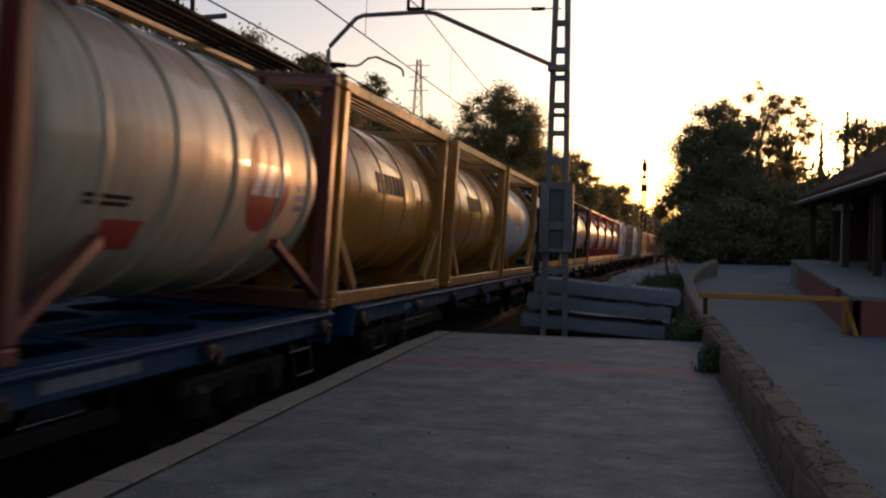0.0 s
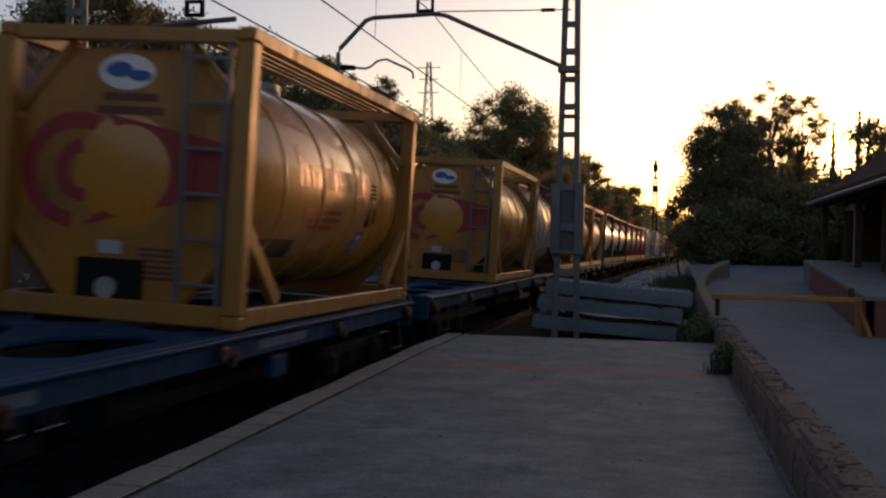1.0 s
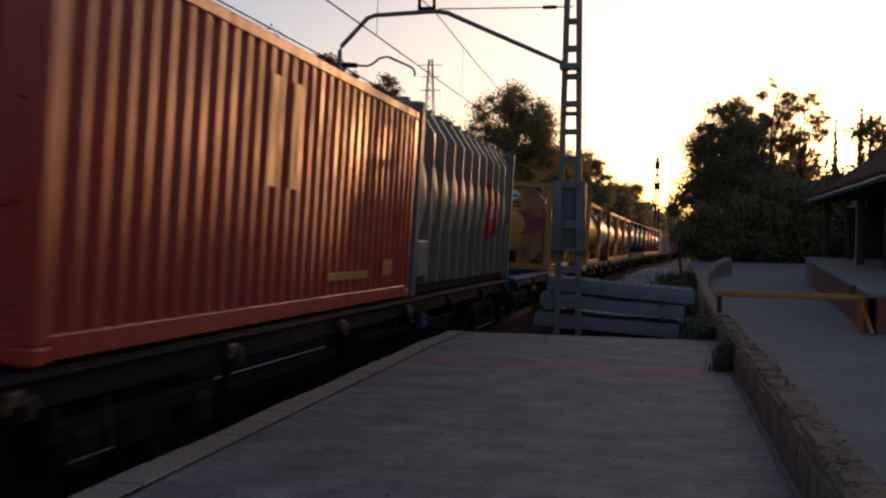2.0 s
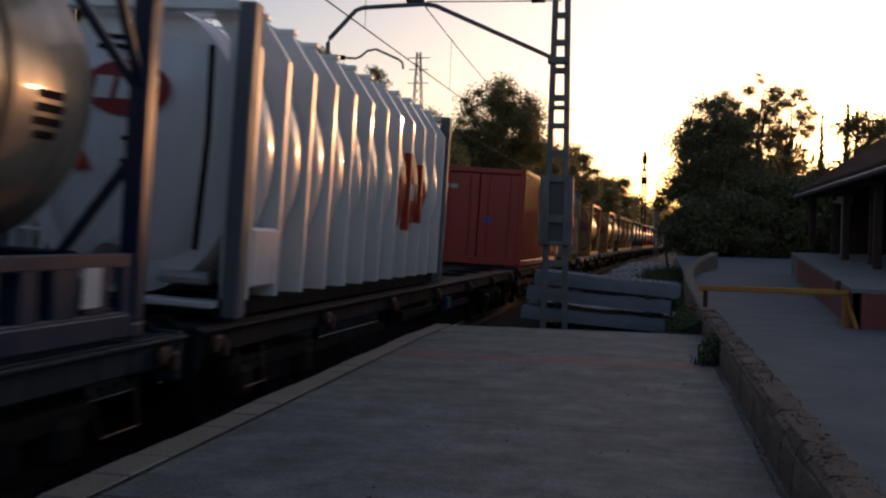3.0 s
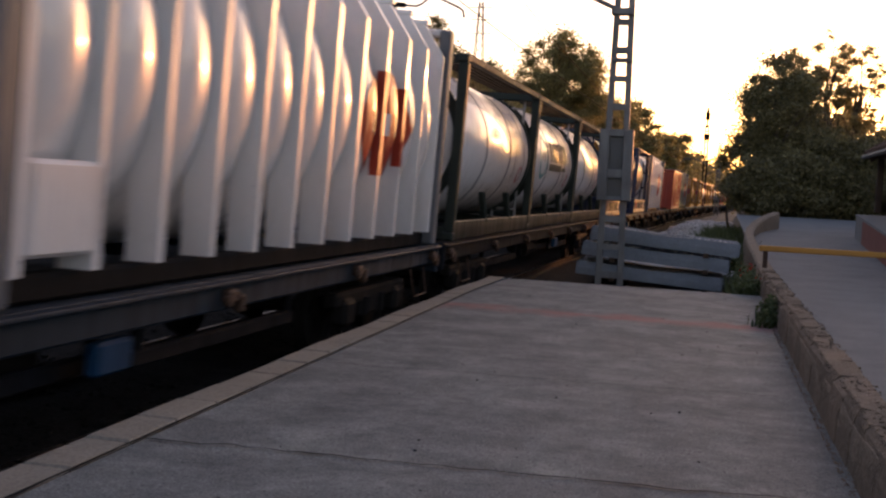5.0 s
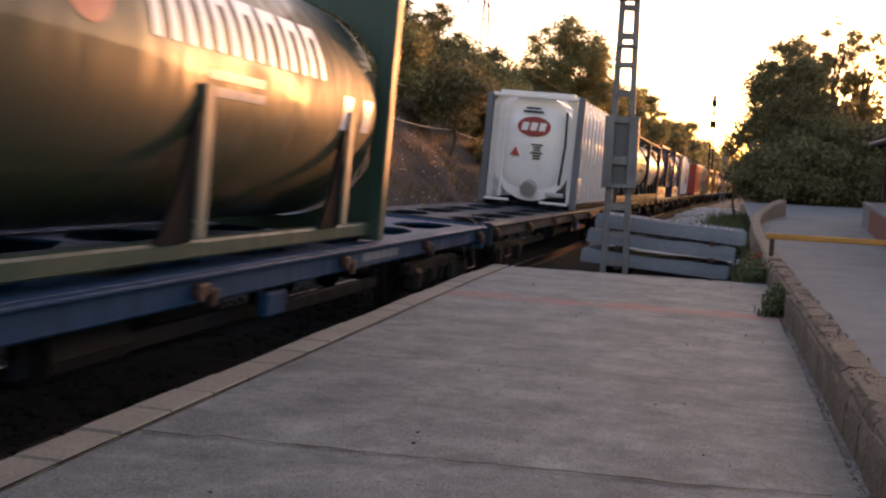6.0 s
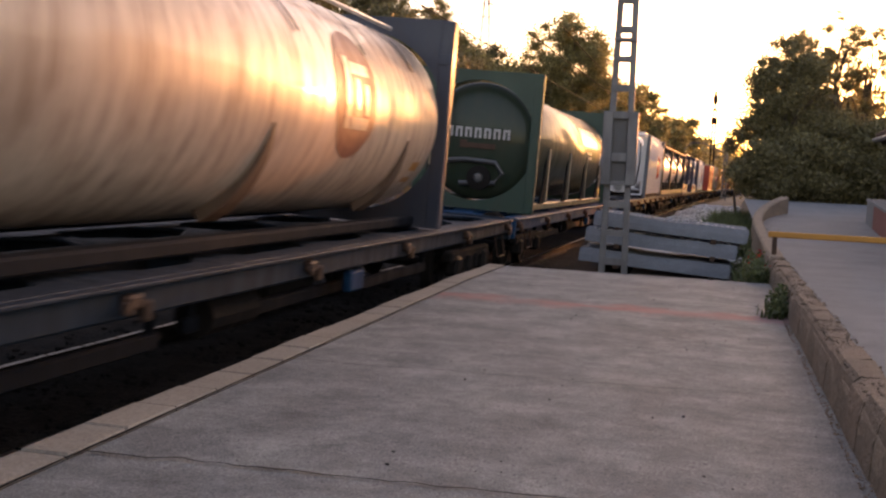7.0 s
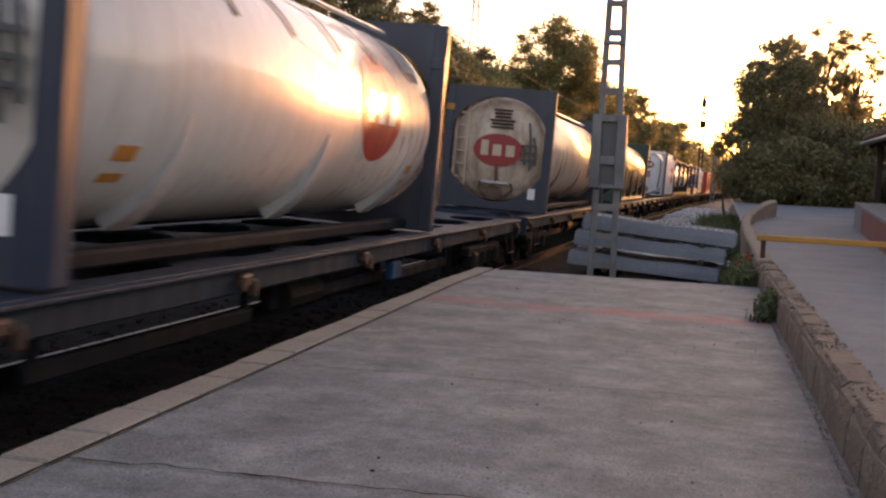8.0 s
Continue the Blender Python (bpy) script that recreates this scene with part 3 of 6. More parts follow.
def goods_dock():
    """Red-fronted loading dock with a tiled shelter on timber posts."""
    dock = thing("loading_dock", "low loading dock with red-painted front and grey paving", "dock", kind="structure")
    ys = [17.2 + 1.15 * i for i in range(13)]
    top, front, pale = Shape(), Shape(), Shape()

    def z(y):
        return 0.68 + 0.0327 * (y - 17.2)

    def fx(y):
        return 3.05 + 0.054 * (y - 17.2)
    for y0, y1 in zip(ys, ys[1:]):
        f = pale if y0 > 28.5 else front
        f.add([(fx(y) + d, y, zz) for d in (0.02, 0.22) for y, zz in ((y0, ramp_z(y0) - 0.3), (y1, ramp_z(y1) - 0.3), (y1, z(y1) - 0.066), (y0, z(y0) - 0.066))],
              [(0, 1, 2, 3), (4, 7, 6, 5), (3, 2, 6, 7), (0, 4, 5, 1)])
        top.add([(fx(y0), y0, z(y0)), (fx(y1), y1, z(y1)), (13, y1, z(y1)), (13, y0, z(y0)), (fx(y0), y0, z(y0) - 0.06), (fx(y1), y1, z(y1) - 0.06), (13, y1, z(y1) - 0.06), (13, y0, z(y0) - 0.06)],
                [(0, 3, 2, 1), (0, 1, 5, 4), (4, 5, 6, 7)] + ([(0, 4, 7, 3)] if y0 == ys[0] else []) + ([(1, 2, 6, 5)] if y1 == ys[-1] else []))
    part("front_wall", front, M_BRICK, dock, "flaking red render")
    part("front_wall", pale, M_DOCK, dock, "bare grey concrete front")
    part("paving", top, M_DOCK, dock)
    part("end_wall", Shape().box((8.4, 30.8, 0.5), (9.1, 0.2, 1.1)), M_WALL, dock, "grey end wall")
    part("near_wall", Shape().box((8.2, 17.3, 0.28), (10.0, 0.2, 0.68)), M_BRICK, dock, "flaking red render")
    shed = thing("shelter", "dark pitched clay-tiled shelter roof on timber posts above the dock", "shelter")
    ex, ez, rx, rz = 4.25, 2.84, 9.0, 6.05
    roof = Shape().prism([(ex, ez), (rx, rz), (13.7, ez), (13.7, ez - 0.12), (rx, rz - 0.14), (ex, ez - 0.12)], 19.0, 33.2)
    part("roof", roof, M_TILE, shed)
    for i in range(48):
        y = 19.15 + 0.295 * i
        part("tile_course", Shape().tube([(ex - 0.06 + (rx - ex) * k / 10, y, ez + 0.03 + (rz - ez) * k / 10) for k in range(11)], [0.085 - 0.016 * (k % 2) for k in range(11)], 6), M_TILE, shed)
    part("ridge_tile", Shape().tube([(rx, 19.0, rz + 0.04), (rx, 33.2, rz + 0.04)], 0.13, 8), M_TILE, shed)
    part("gutter", Shape().tube([(ex - 0.1, 19.0, ez - 0.06), (ex - 0.1, 33.2, ez - 0.06)], 0.06, 8), M_GALV, shed, "grey metal gutter")
    for i, y in enumerate((19.5, 21.6, 23.4, 25.2, 27.2, 30.4, 32.8)):
        x = 4.60 if i % 2 == 0 else 4.85
        part("post", Shape().box((x, y, (z(y) + ez) / 2), (0.17, 0.17, ez - z(y)), 0.015), M_WOOD, shed)
        part("rafter", Shape().bar((ex + 0.05, y, ez - 0.16), (rx, y, rz - 0.24), 0.10, 0.14), M_WOOD, shed)
    part("beam", Shape().bar((4.7, 19.1, ez - 0.02), (4.7, 33.1, ez - 0.02), 0.16, 0.2), M_WOOD, shed)
    part("back_wall", Shape().box((8.0, 26.1, 2.9), (0.2, 14.0, 4.6)), M_WOOD, shed, "dark boarded back wall")
    part("end_wall", Shape().prism([(5.2, 0.9), (13.4, 0.9), (13.4, 2.7), (rx, rz - 0.2), (5.2, 3.2)], 32.9, 33.1), M_WOOD, shed, "dark boarded gable wall")
    pil = thing("white_pillar", "white-painted concrete pillar with a small cap", "pillar")
    part("shaft", Shape().box((4.86, 29.0, (z(29) + 2.46) / 2), (0.15, 0.18, 2.46 - z(29)), 0.02), M_GREYW, pil)
    part("cap", Shape().box((4.80, 29.0, 2.48), (0.45, 0.3, 0.06), 0.01).box((4.83, 29.0, 2.56), (0.35, 0.3, 0.10), 0.01), M_GREYW, pil)


def barrier():
    b = thing("ramp_barrier", "yellow steel barrier bar across the ramp", "barrier")
    part("bar", Shape().box((1.91, 17.4, 0.615), (2.30, 0.08, 0.09), 0.015), M_BAR, b)
    part("hinge_post", Shape().bar((3.00, 17.42, 0.02), (3.00, 17.42, 0.66), 0.09).bar((3.00, 17.40, 0.55), (3.12, 17.1, 0.06), 0.06), M_BAR, b)
    part("lock_plate", Shape().box((2.88, 17.38, 0.73), (0.08, 0.06, 0.14), 0.01), M_RUST, b)
    part("rest", Shape().box((0.86, 17.4, 0.44), (0.07, 0.07, 0.30), 0.01), M_RUST, b)


def lattice_mast(name, x, y, z0, h, lean, label):
    """Two steel channels joined by batten plates, with a framed plate on the lower part."""
    m = thing(name, label, "catenary mast")
    m.matrix_basis = pose(x, y, z0, 0, lean, 0)
    w0, w1 = 0.40, 0.19
    for sg in (-1, 1):
        part("channel", Shape().bar((sg * w0 / 2, 0, 0), (sg * w1 / 2, 0, h), 0.055, 0.11), M_GALV, m)
    k, z = 0, 0.35
    while z < h - 0.1:
        w = w0 + (w1 - w0) * z / h
        part("batten_plate", Shape().box((0, -0.05, z), (w + 0.04, 0.012, 0.10 if k % 2 else 0.12), 0.003).box((0, 0.05, z), (w + 0.04, 0.012, 0.10), 0.003), M_GALV, m)
        z += 0.50
        k += 1
    return m


def panel_frame(m, zlo, zhi, w):
    """A grey cover with a tall and a short opening."""
    h, o = zhi - zlo, 0.25
    q = (w - o) / 2
    s = Shape()
    for sg in (-1, 1):
        s.box((sg * (o / 2 + q / 2), -0.10, (zlo + zhi) / 2), (q, 0.06, h), 0.012)
    for a, b in ((0.0, 0.06), (0.32, 0.44), (0.90, 1.0)):
        s.box((0, -0.10, zlo + h * (a + b) / 2), (o + 0.01, 0.055, h * (b - a)), 0.008)
    s.box((w / 2 - 0.03, 0.02, (zlo + zhi) / 2), (0.05, 0.2, h), 0.01).box((-w / 2 + 0.03, 0.02, (zlo + zhi) / 2), (0.05, 0.2, h), 0.01)
    cover = part("panel", s, M_GALV, m, "grey steel cover with two openings")
    part("back_sheet", Shape().box((0, -0.055, (zlo + zhi) / 2), (w - 0.05, 0.012, h - 0.04), 0.004), M_GALVDARK, cover, "dark recessed sheet")
    return cover


def catenary():
    m = lattice_mast("catenary_mast", -1.72, 19.3, -0.45, 7.2, 0.0, "weathered steel lattice catenary mast beside the track")
    panel_frame(m, 1.68, 2.95, 0.60)
    part("cross_band", Shape().box((0, 0, 4.18), (0.34, 0.16, 0.07)).bar((-0.32, -0.05, 4.2), (0.32, -0.05, 4.14), 0.012), M_GALV, m)
    part("arm_bracket", Shape().box((-0.02, -0.02, 5.03), (0.40, 0.2, 0.12)), M_GALV, m)
    arm = part("cantilever", Shape().tube([(0.0, 0, 5.02), (-2.32, 0, 6.06), (-2.55, 0, 6.10), (-3.72, 0, 6.05), (-3.86, 0, 6.0), (-4.36, 0, 5.48), (-4.39, 0, 5.40), (-4.39, 0, 4.95)], 0.042, 10),
               M_GALV, m, "bent steel cantilever tube")
    part("registration_arm", Shape().tube([(-4.39, 0, 5.14), (-3.84, 0, 5.10), (-3.74, 0, 5.14), (-3.62, 0, 5.24), (-3.45, 0, 5.27), (-3.02, 0, 5.08), (-2.94, 0, 5.02), (-2.92, 0, 4.90)], 0.022, 8), M_GALV, m, "thin curved registration arm")
    part("insulator", Shape().tube([(-4.33, 0, 5.13), (-4.05, 0, 5.115)], [0.055, 0.045], 10), M_BLACK, m, "dark ribbed insulator")
    part("wire_clamp", Shape().box((-2.72, 0, 6.16), (0.34, 0.08, 0.05)).box((-2.86, 0, 6.27), (0.05, 0.08, 0.22)).box((-2.58, 0, 6.27), (0.05, 0.08, 0.22)).box((-2.72, 0, 6.39), (0.34, 0.08, 0.05)), M_BLACK, m, "black insulator cage")
    part("stay_wire", Shape().tube([(-2.5, 0, 6.14), (-0.4, 0, 6.12), (0, 0, 6.12)], 0.012, 6).tube([(-0.55, 0, 6.12), (-0.3, 0, 6.12)], 0.035, 8), M_BLACK, m)
    left = lattice_mast("catenary_mast", -8.75, 14.5, -0.6, 7.0, 0.0, "weathered steel lattice catenary mast at the foot of the cutting")
    panel_frame(left, 1.75, 2.95, 0.42)
    part("cantilever", Shape().tube([(0.0, 0, 4.3), (1.05, 0, 4.95), (1.25, 0, 5.12), (2.55, 0, 5.2)], 0.04, 8), M_GALV, left, "bent steel cantilever tube")
    part("wire_clamp", Shape().box((1.9, 0, 5.27), (0.3, 0.08, 0.05)).box((1.78, 0, 5.36), (0.05, 0.08, 0.2)).box((2.02, 0, 5.36), (0.05, 0.08, 0.2)).box((1.9, 0, 5.47), (0.3, 0.08, 0.05)), M_BLACK, left, "black insulator cage")
    for y in (118, 170, 225):
        f = lattice_mast("catenary_mast", TRACK_X + shift(y) + 2.9, y, -0.5, 7.6, 0, "distant steel lattice catenary mast beside the track")
        part("cantilever", Shape().tube([(0, 0, 5.0), (-2.3, 0, 6.0), (-3.6, 0, 6.0), (-4.3, 0, 5.3)], 0.05, 6), M_GALV, f)
    for name, u, zz, sag, a, b in (("contact_wire", 0.26, 4.57, 0.0, -40, 280), ("messenger_wire", 0.28, 5.86, 0.75, -35, 280), ("feeder_wire", -1.38, 4.68, 0.06, -40, 280)):
        pts = []
        y = a
        while y <= b:
            k = ((y - 19.3) / 50.0) % 1.0
            pts.append((TRACK_X + u + shift(y), y, zz - sag * 4 * k * (1 - k)))
            y += 2.5
        tagged(part(name, Shape().tube(pts, 0.011 if u > 0 else 0.013, 5), M_BLACK), "thin dark overhead wire along the track", "wire")
    drops = Shape()
    for y in range(-26, 200, 7):
        k = ((y - 19.3) / 50.0) % 1.0
        drops.bar((TRACK_X + 0.26 + shift(y), y, 4.57), (TRACK_X + 0.28 + shift(y), y, 5.86 - 0.75 * 4 * k * (1 - k)), 0.008, 0.008, 0.001)
    tagged(part("dropper_wires", drops, M_BLACK), "thin dropper wires between contact and messenger wire", "wire", kind="stuff")


def signal_mast():
    s = thing("signal_mast", "distant lattice signal mast with dark heads", "signal")
    x, y = -1.08, 128.0
    for sg in (-1, 1):
        part("upright", Shape().bar((x + sg * 0.22, y, 0.0), (x + sg * 0.16, y, 9.8), 0.15), M_BLACK, s)
    for k in range(14):
        part("rung", Shape().bar((x - 0.2, y, 0.6 + k * 0.64), (x + 0.2, y, 0.9 + k * 0.64), 0.08), M_BLACK, s)
    part("signal_head", Shape().box((x, y - 0.1, 10.8), (0.55, 0.3, 0.9)).box((x, y, 11.5), (0.3, 0.3, 0.5)), M_BLACK, s)
    part("signal_head", Shape().box((x, y - 0.1, 8.4), (0.7, 0.3, 0.8)), M_BLACK, s)
    part("pole", Shape().tube([(x, y, 9.5), (x, y, 11.4)], 0.1), M_BLACK, s)


def pylon():
    p = thing("pylon", "distant steel lattice power pylon on the hill", "pylon")
    x, y, z0, z1 = -48.4, 220.0, 14.0, 39.4
    for sx in (-1, 1):
        for sy in (-1, 1):
            part("leg", Shape().bar((x + sx * 1.5, y + sy * 1.5, z0), (x + sx * 0.35, y + sy * 0.35, z1), 0.16), M_GALV, p)
    for k in range(14):
        za, zb = z0 + (z1 - z0) * k / 14, z0 + (z1 - z0) * (k + 1) / 14
        wa, wb = 1.5 - 1.15 * k / 14, 1.5 - 1.15 * (k + 1) / 14
        part("brace", Shape().bar((x - wa, y - wa, za), (x + wb, y - wb, zb), 0.1).bar((x + wa, y - wa, za), (x - wb, y - wb, zb), 0.1), M_GALV, p)
    for zz, w in ((z1 - 1.2, 2.4), (z1 - 3.6, 2.0), (z1 - 6.4, 2.2)):
        part("cross_arm", Shape().bar((x - w, y, zz), (x + w, y, zz), 0.16), M_GALV, p)


ground_sheet()
track()
platform()
low_wall()
ramp()
goods_dock()
barrier()
catenary()
signal_mast()
pylon()

# ---- the train ----
DECK = 1.06
CL, CW, CH = 6.058, 2.438, 2.591


def wagon(L, paint_m, label):
    """A skeletal container wagon; y along, z from the rail's level."""
    w = thing("container_wagon", label, "wagon", "wagons of the freight train")
    for sg in (-1, 1):
        sill = part("side_sill", Shape().box((sg * 1.16, 0, DECK - 0.12), (0.12, L, 0.24), 0.02).box((sg * 1.22, 0, DECK - 0.02), (0.14, L, 0.03), 0.008), paint_m, w)
        part("centre_beam", Shape().box((sg * 0.20, 0, DECK - 0.26), (0.10, L - 0.3, 0.40), 0.02), M_BLACK, w, "grimy black centre beam")
        n = int(L / 3.05)
        for k in range(n + 1):
            y = -L / 2 + 0.35 + (L - 0.7) * k / n
            part("container_lock", Shape().box((sg * 1.25, y, DECK - 0.12), (0.09, 0.18, 0.10), 0.03).box((sg * 1.27, y + 0.15, DECK - 0.19), (0.07, 0.08, 0.14), 0.03)
                 .tube([(sg * 1.30, y - 0.16, DECK - 0.14), (sg * 1.34, y - 0.16, DECK - 0.14)], 0.045), M_RUST, sill, "rusty container lock")
        for y in (-L / 2, L / 2):
            d = 1 if y > 0 else -1
            part("buffer", Shape().tube([(sg * 0.875, y, 0.98 - 0.05), (sg * 0.875, y + d * 0.3, 0.93)], 0.10, 12).tube([(sg * 0.875, y + d * 0.3, 0.93), (sg * 0.875, y + d * 0.38, 0.93)], 0.22, 16), M_BLACK, w)
    n = max(5, int(L / 1.95))
    step = (L - 0.4) / n
    za, zb = DECK - 0.045, DECK - 0.01
    for sg in (-1, 1):
        part("deck_edge", Shape().box((sg * 1.04, 0, (za + zb) / 2), (0.24, L - 0.1, zb - za), 0.006), paint_m, w)
    part("deck_spine", Shape().box((0, 0, (za + zb) / 2), (0.40, L - 0.1, zb - za), 0.006), paint_m, w)
    for k in range(n + 1):
        y = -L / 2 + 0.2 + step * k
        wide = 0.12 if k % 3 else 0.24
        part("cross_member", Shape().box((0, y, DECK - 0.14), (2.24, 0.16, 0.18), 0.02), paint_m, w)
        for sg in (-1, 1):
            web = Shape().box((sg * 0.56, y, (za + zb) / 2), (0.73, 2 * wide, zb - za), 0.004)
            for e in (-1, 1):
                if abs(y + e * 0.5) > L / 2:
                    continue
                ye = y + e * wide
                long_side, short_side = (0.62, 0.24) if (k + (e > 0)) % 2 else (0.24, 0.50)
                web.prism([(sg * 0.195, ye), (sg * 0.48, ye), (sg * 0.195, ye + e * long_side)], za + 0.002, zb - 0.002, 2)
                web.prism([(sg * 0.925, ye), (sg * 0.66, ye), (sg * 0.925, ye + e * short_side)], za + 0.002, zb - 0.002, 2)
            part("deck_web", web, paint_m, w)
    for k in range(2 if paint_m is M_BLUE else 0):
        yk = (-L / 2 + 3.4, L / 2 - 5.2)[k]
        part("marking", Shape().box((1.222, yk, DECK - 0.13), (0.006, 1.3, 0.085), 0.001), M_FADED, w, "faded pale block of lettering")
    for y in (-L / 2 + 0.04, L / 2 - 0.04):
        part("head_stock", Shape().box((0, y, DECK - 0.17), (2.5, 0.1, 0.38), 0.02), paint_m, w)
    part("gear_box", Shape().box((0.5, 0.9, 0.62), (0.5, 1.1, 0.34), 0.05), M_BLACK, w, "grimy gear box")
    part("brake_cylinder", Shape().tube([(0.85, -1.4, 0.6), (0.85, -0.5, 0.6)], 0.17, 12), M_BLACK, w, "grimy brake cylinder")
    for k, (ya, yb) in enumerate(((-L / 2 + 4.2, -2.0), (-1.6, 1.9), (2.3, L / 2 - 4.2))):
        for sg in (-1, 1):
            part("brake_beam", Shape().box((sg * 0.86, (ya + yb) / 2, 0.50 + 0.05 * (k == 1)), (0.08, yb - ya, 0.13), 0.03).box((sg * 0.86, ya + 0.1, 0.66), (0.07, 0.09, 0.36), 0.02).box((sg * 0.86, yb - 0.1, 0.66), (0.07, 0.09, 0.36), 0.02), M_NEARBLACK, w, "grimy black brake beam")
    part("air_tank", Shape().lathe([(-3.4, 0.05), (-3.32, 0.16), (-2.5, 0.16), (-2.42, 0.05)], 0.66, 16, -0.55), M_BLACK, w, "grimy air tank")
    part("brake_rod", Shape().tube([(-0.6, -L / 2 + 3.5, 0.52), (-0.6, L / 2 - 3.5, 0.52)], 0.035), M_BLACK, w)
    part("side_plate", Shape().box((1.12, 1.6, 0.66), (0.10, 0.42, 0.22), 0.04), M_BLUE, w, "small blue side plate")
    for yh in (-L / 2 + 1.1, L / 2 - 1.1):
        part("hand_rail", Shape().tube([(1.26, yh - 0.3, 0.82), (1.33, yh - 0.26, 0.5), (1.33, yh + 0.26, 0.5), (1.26, yh + 0.3, 0.82)], 0.012, 6), M_RUST, w, "rusty grab rail")
    for yb in (-L / 2 + 2.3, L / 2 - 2.3):
        bog = part("bogie", Shape().box((0, yb, 0.62), (2.0, 0.34, 0.26), 0.03), M_BLACK, w, "grimy black bogie")
        for sg in (-1, 1):
            part("side_frame", Shape().box((sg * 1.02, yb, 0.60), (0.16, 2.5, 0.16), 0.03).box((sg * 1.02, yb, 0.50), (0.14, 0.75, 0.30), 0.04)
                 .box((sg * 1.05, yb - 0.9, 0.46), (0.22, 0.34, 0.30), 0.05).box((sg * 1.05, yb + 0.9, 0.46), (0.22, 0.34, 0.30), 0.05)
                 .tube([(sg * 1.08, yb - 0.28, 0.38), (sg * 1.08, yb - 0.28, 0.58)], 0.07).tube([(sg * 1.08, yb + 0.28, 0.38), (sg * 1.08, yb + 0.28, 0.58)], 0.07), M_BLACK, bog)
        for ya in (-0.9, 0.9):
            part("axle", Shape().tube([(-0.9, yb + ya, 0.46), (0.9, yb + ya, 0.46)], 0.08), M_BLACK, bog)
            for sg in (-1, 1):
                part("wheel", Shape().lathe_x([(0.69, 0.10), (0.69, 0.49), (0.72, 0.49), (0.725, 0.462), (0.82, 0.455), (0.82, 0.40), (0.78, 0.37), (0.78, 0.16), (0.83, 0.14), (0.83, 0.06)], sg, yb + ya, 0.46), M_BLACK, bog, "grimy steel wheel", True)
    return w


def dished(L, r, dome=0.32, n=7):
    """Half-round ends on a drum of length L."""
    prof = []
    for k in range(n):
        a = 1.5708 * k / (n - 1)
        prof.append((-L / 2 - dome * math.cos(a), max(0.02, r * math.sin(a) if k else 0.02)))
    prof[-1] = (-L / 2, r)
    return prof + [(-y, q) for y, q in reversed(prof)]


def frame_box(c, mat, L, H=CH, post=0.15, rail=0.11, top=True, low=True):
    """The corner posts and rails of a container frame, standing on z = DECK."""
    z0, hw = DECK + 0.02, CW / 2
    for sy in (-1, 1):
        y = sy * (L / 2 - post / 2)
        for sg in (-1, 1):
            pp = part("corner_post", Shape().box((sg * (hw - post / 2), y, z0 + H / 2), (post, post, H - 0.24), 0.015), mat, c)
            for zc in (z0 + 0.06, z0 + H - 0.06):
                part("corner_casting", Shape().box((sg * (hw - 0.085), y, zc), (0.175, 0.18, 0.12), 0.02), mat, pp)
        part("end_rail", Shape().box((0, y, z0 + H - 0.08), (CW - 2 * post, 0.12, 0.13), 0.012), mat, c)
        part("end_rail", Shape().box((0, y, z0 + 0.10), (CW - 2 * post, 0.12, 0.18), 0.012), mat, c)
    for sg in (-1, 1):
        if top:
            part("side_rail", Shape().box((sg * (hw - 0.06), 0, z0 + H - rail / 2), (0.1, L - 2 * post, rail), 0.012), mat, c)
        if low:
            part("side_rail", Shape().box((sg * (hw - 0.06), 0, z0 + 0.10), (0.1, L - 2 * post, 0.16), 0.012), mat, c)


def ladder(c, mat, x0, x1, y, zlo, zhi, n):
    s = Shape()
    for x in (x0, x1):
        s.box((x, y, (zlo + zhi) / 2), (0.045, 0.03, zhi - zlo), 0.006)
    lad = part("ladder", s, mat, c)
    for k in range(n):
        z = zlo + (zhi - zlo) * (k + 0.6) / n
        part("rung", Shape().bar((x0, y, z), (x1, y, z), 0.03, 0.035), mat, lad)


def rings(ys, r, z0, w, t, mat, tank, label=""):
    for y in ys:
        prof = [(y - w / 2 * math.cos(3.14159 * k / 6), r - 0.004 + t * math.sin(3.14159 * k / 6)) for k in range(7)]
        part("band", Shape().lathe(prof, z0, 64), mat, tank, label, True)


def braces(c, mat, w, d, *ends):
    for p, q in ends:
        part("brace", Shape().bar(p, q, w, d), mat, c)


def logo_disc(tank, cy, cs, ry, rs, r, z0, mat=None):
    part("emblem", Shape().disc_on(cy, cs, ry, rs, r, z0), mat or M_RED, tank, "red oval emblem")
    for k in range(3):
        a = cy - ry * 0.74 + ry * 0.53 * k
        b, sl, hh = ry * 0.40, ry * 0.07, rs * 0.29
        part("emblem_bar", Shape().wrapped([[(a - sl, cs - hh), (a + b - sl, cs - hh), (a + b + sl, cs + hh), (a + sl, cs + hh)]], r, z0, 0.011), M_WHITE, tank, "white bar")


def patches(name, cells, r, z0, off, mat, tank, label=""):
    """Thin painted patches on a tank's flank, a part each."""
    for cell in cells:
        part(name, Shape().wrapped(cell if isinstance(cell[0][0], (list, tuple)) else [cell], r, z0, off), mat, tank, label)


def bars(tank, mat, cy, cs, w, h, n, r, z0, seed=1, label="small printed line"):
    """Lines of print that cannot be read, as plain bars on a tank's flank."""
    rnd = random.Random(seed)
    cells = []
    for k in range(n):
        y = cs - k * h * 1.7
        e = w * (0.6 + 0.4 * rnd.random())
        cells.append([(cy - e / 2, y), (cy + e / 2, y), (cy + e / 2, y + h), (cy - e / 2, y + h)])
    patches("marking", cells, r, z0, 0.006, mat, tank, label)


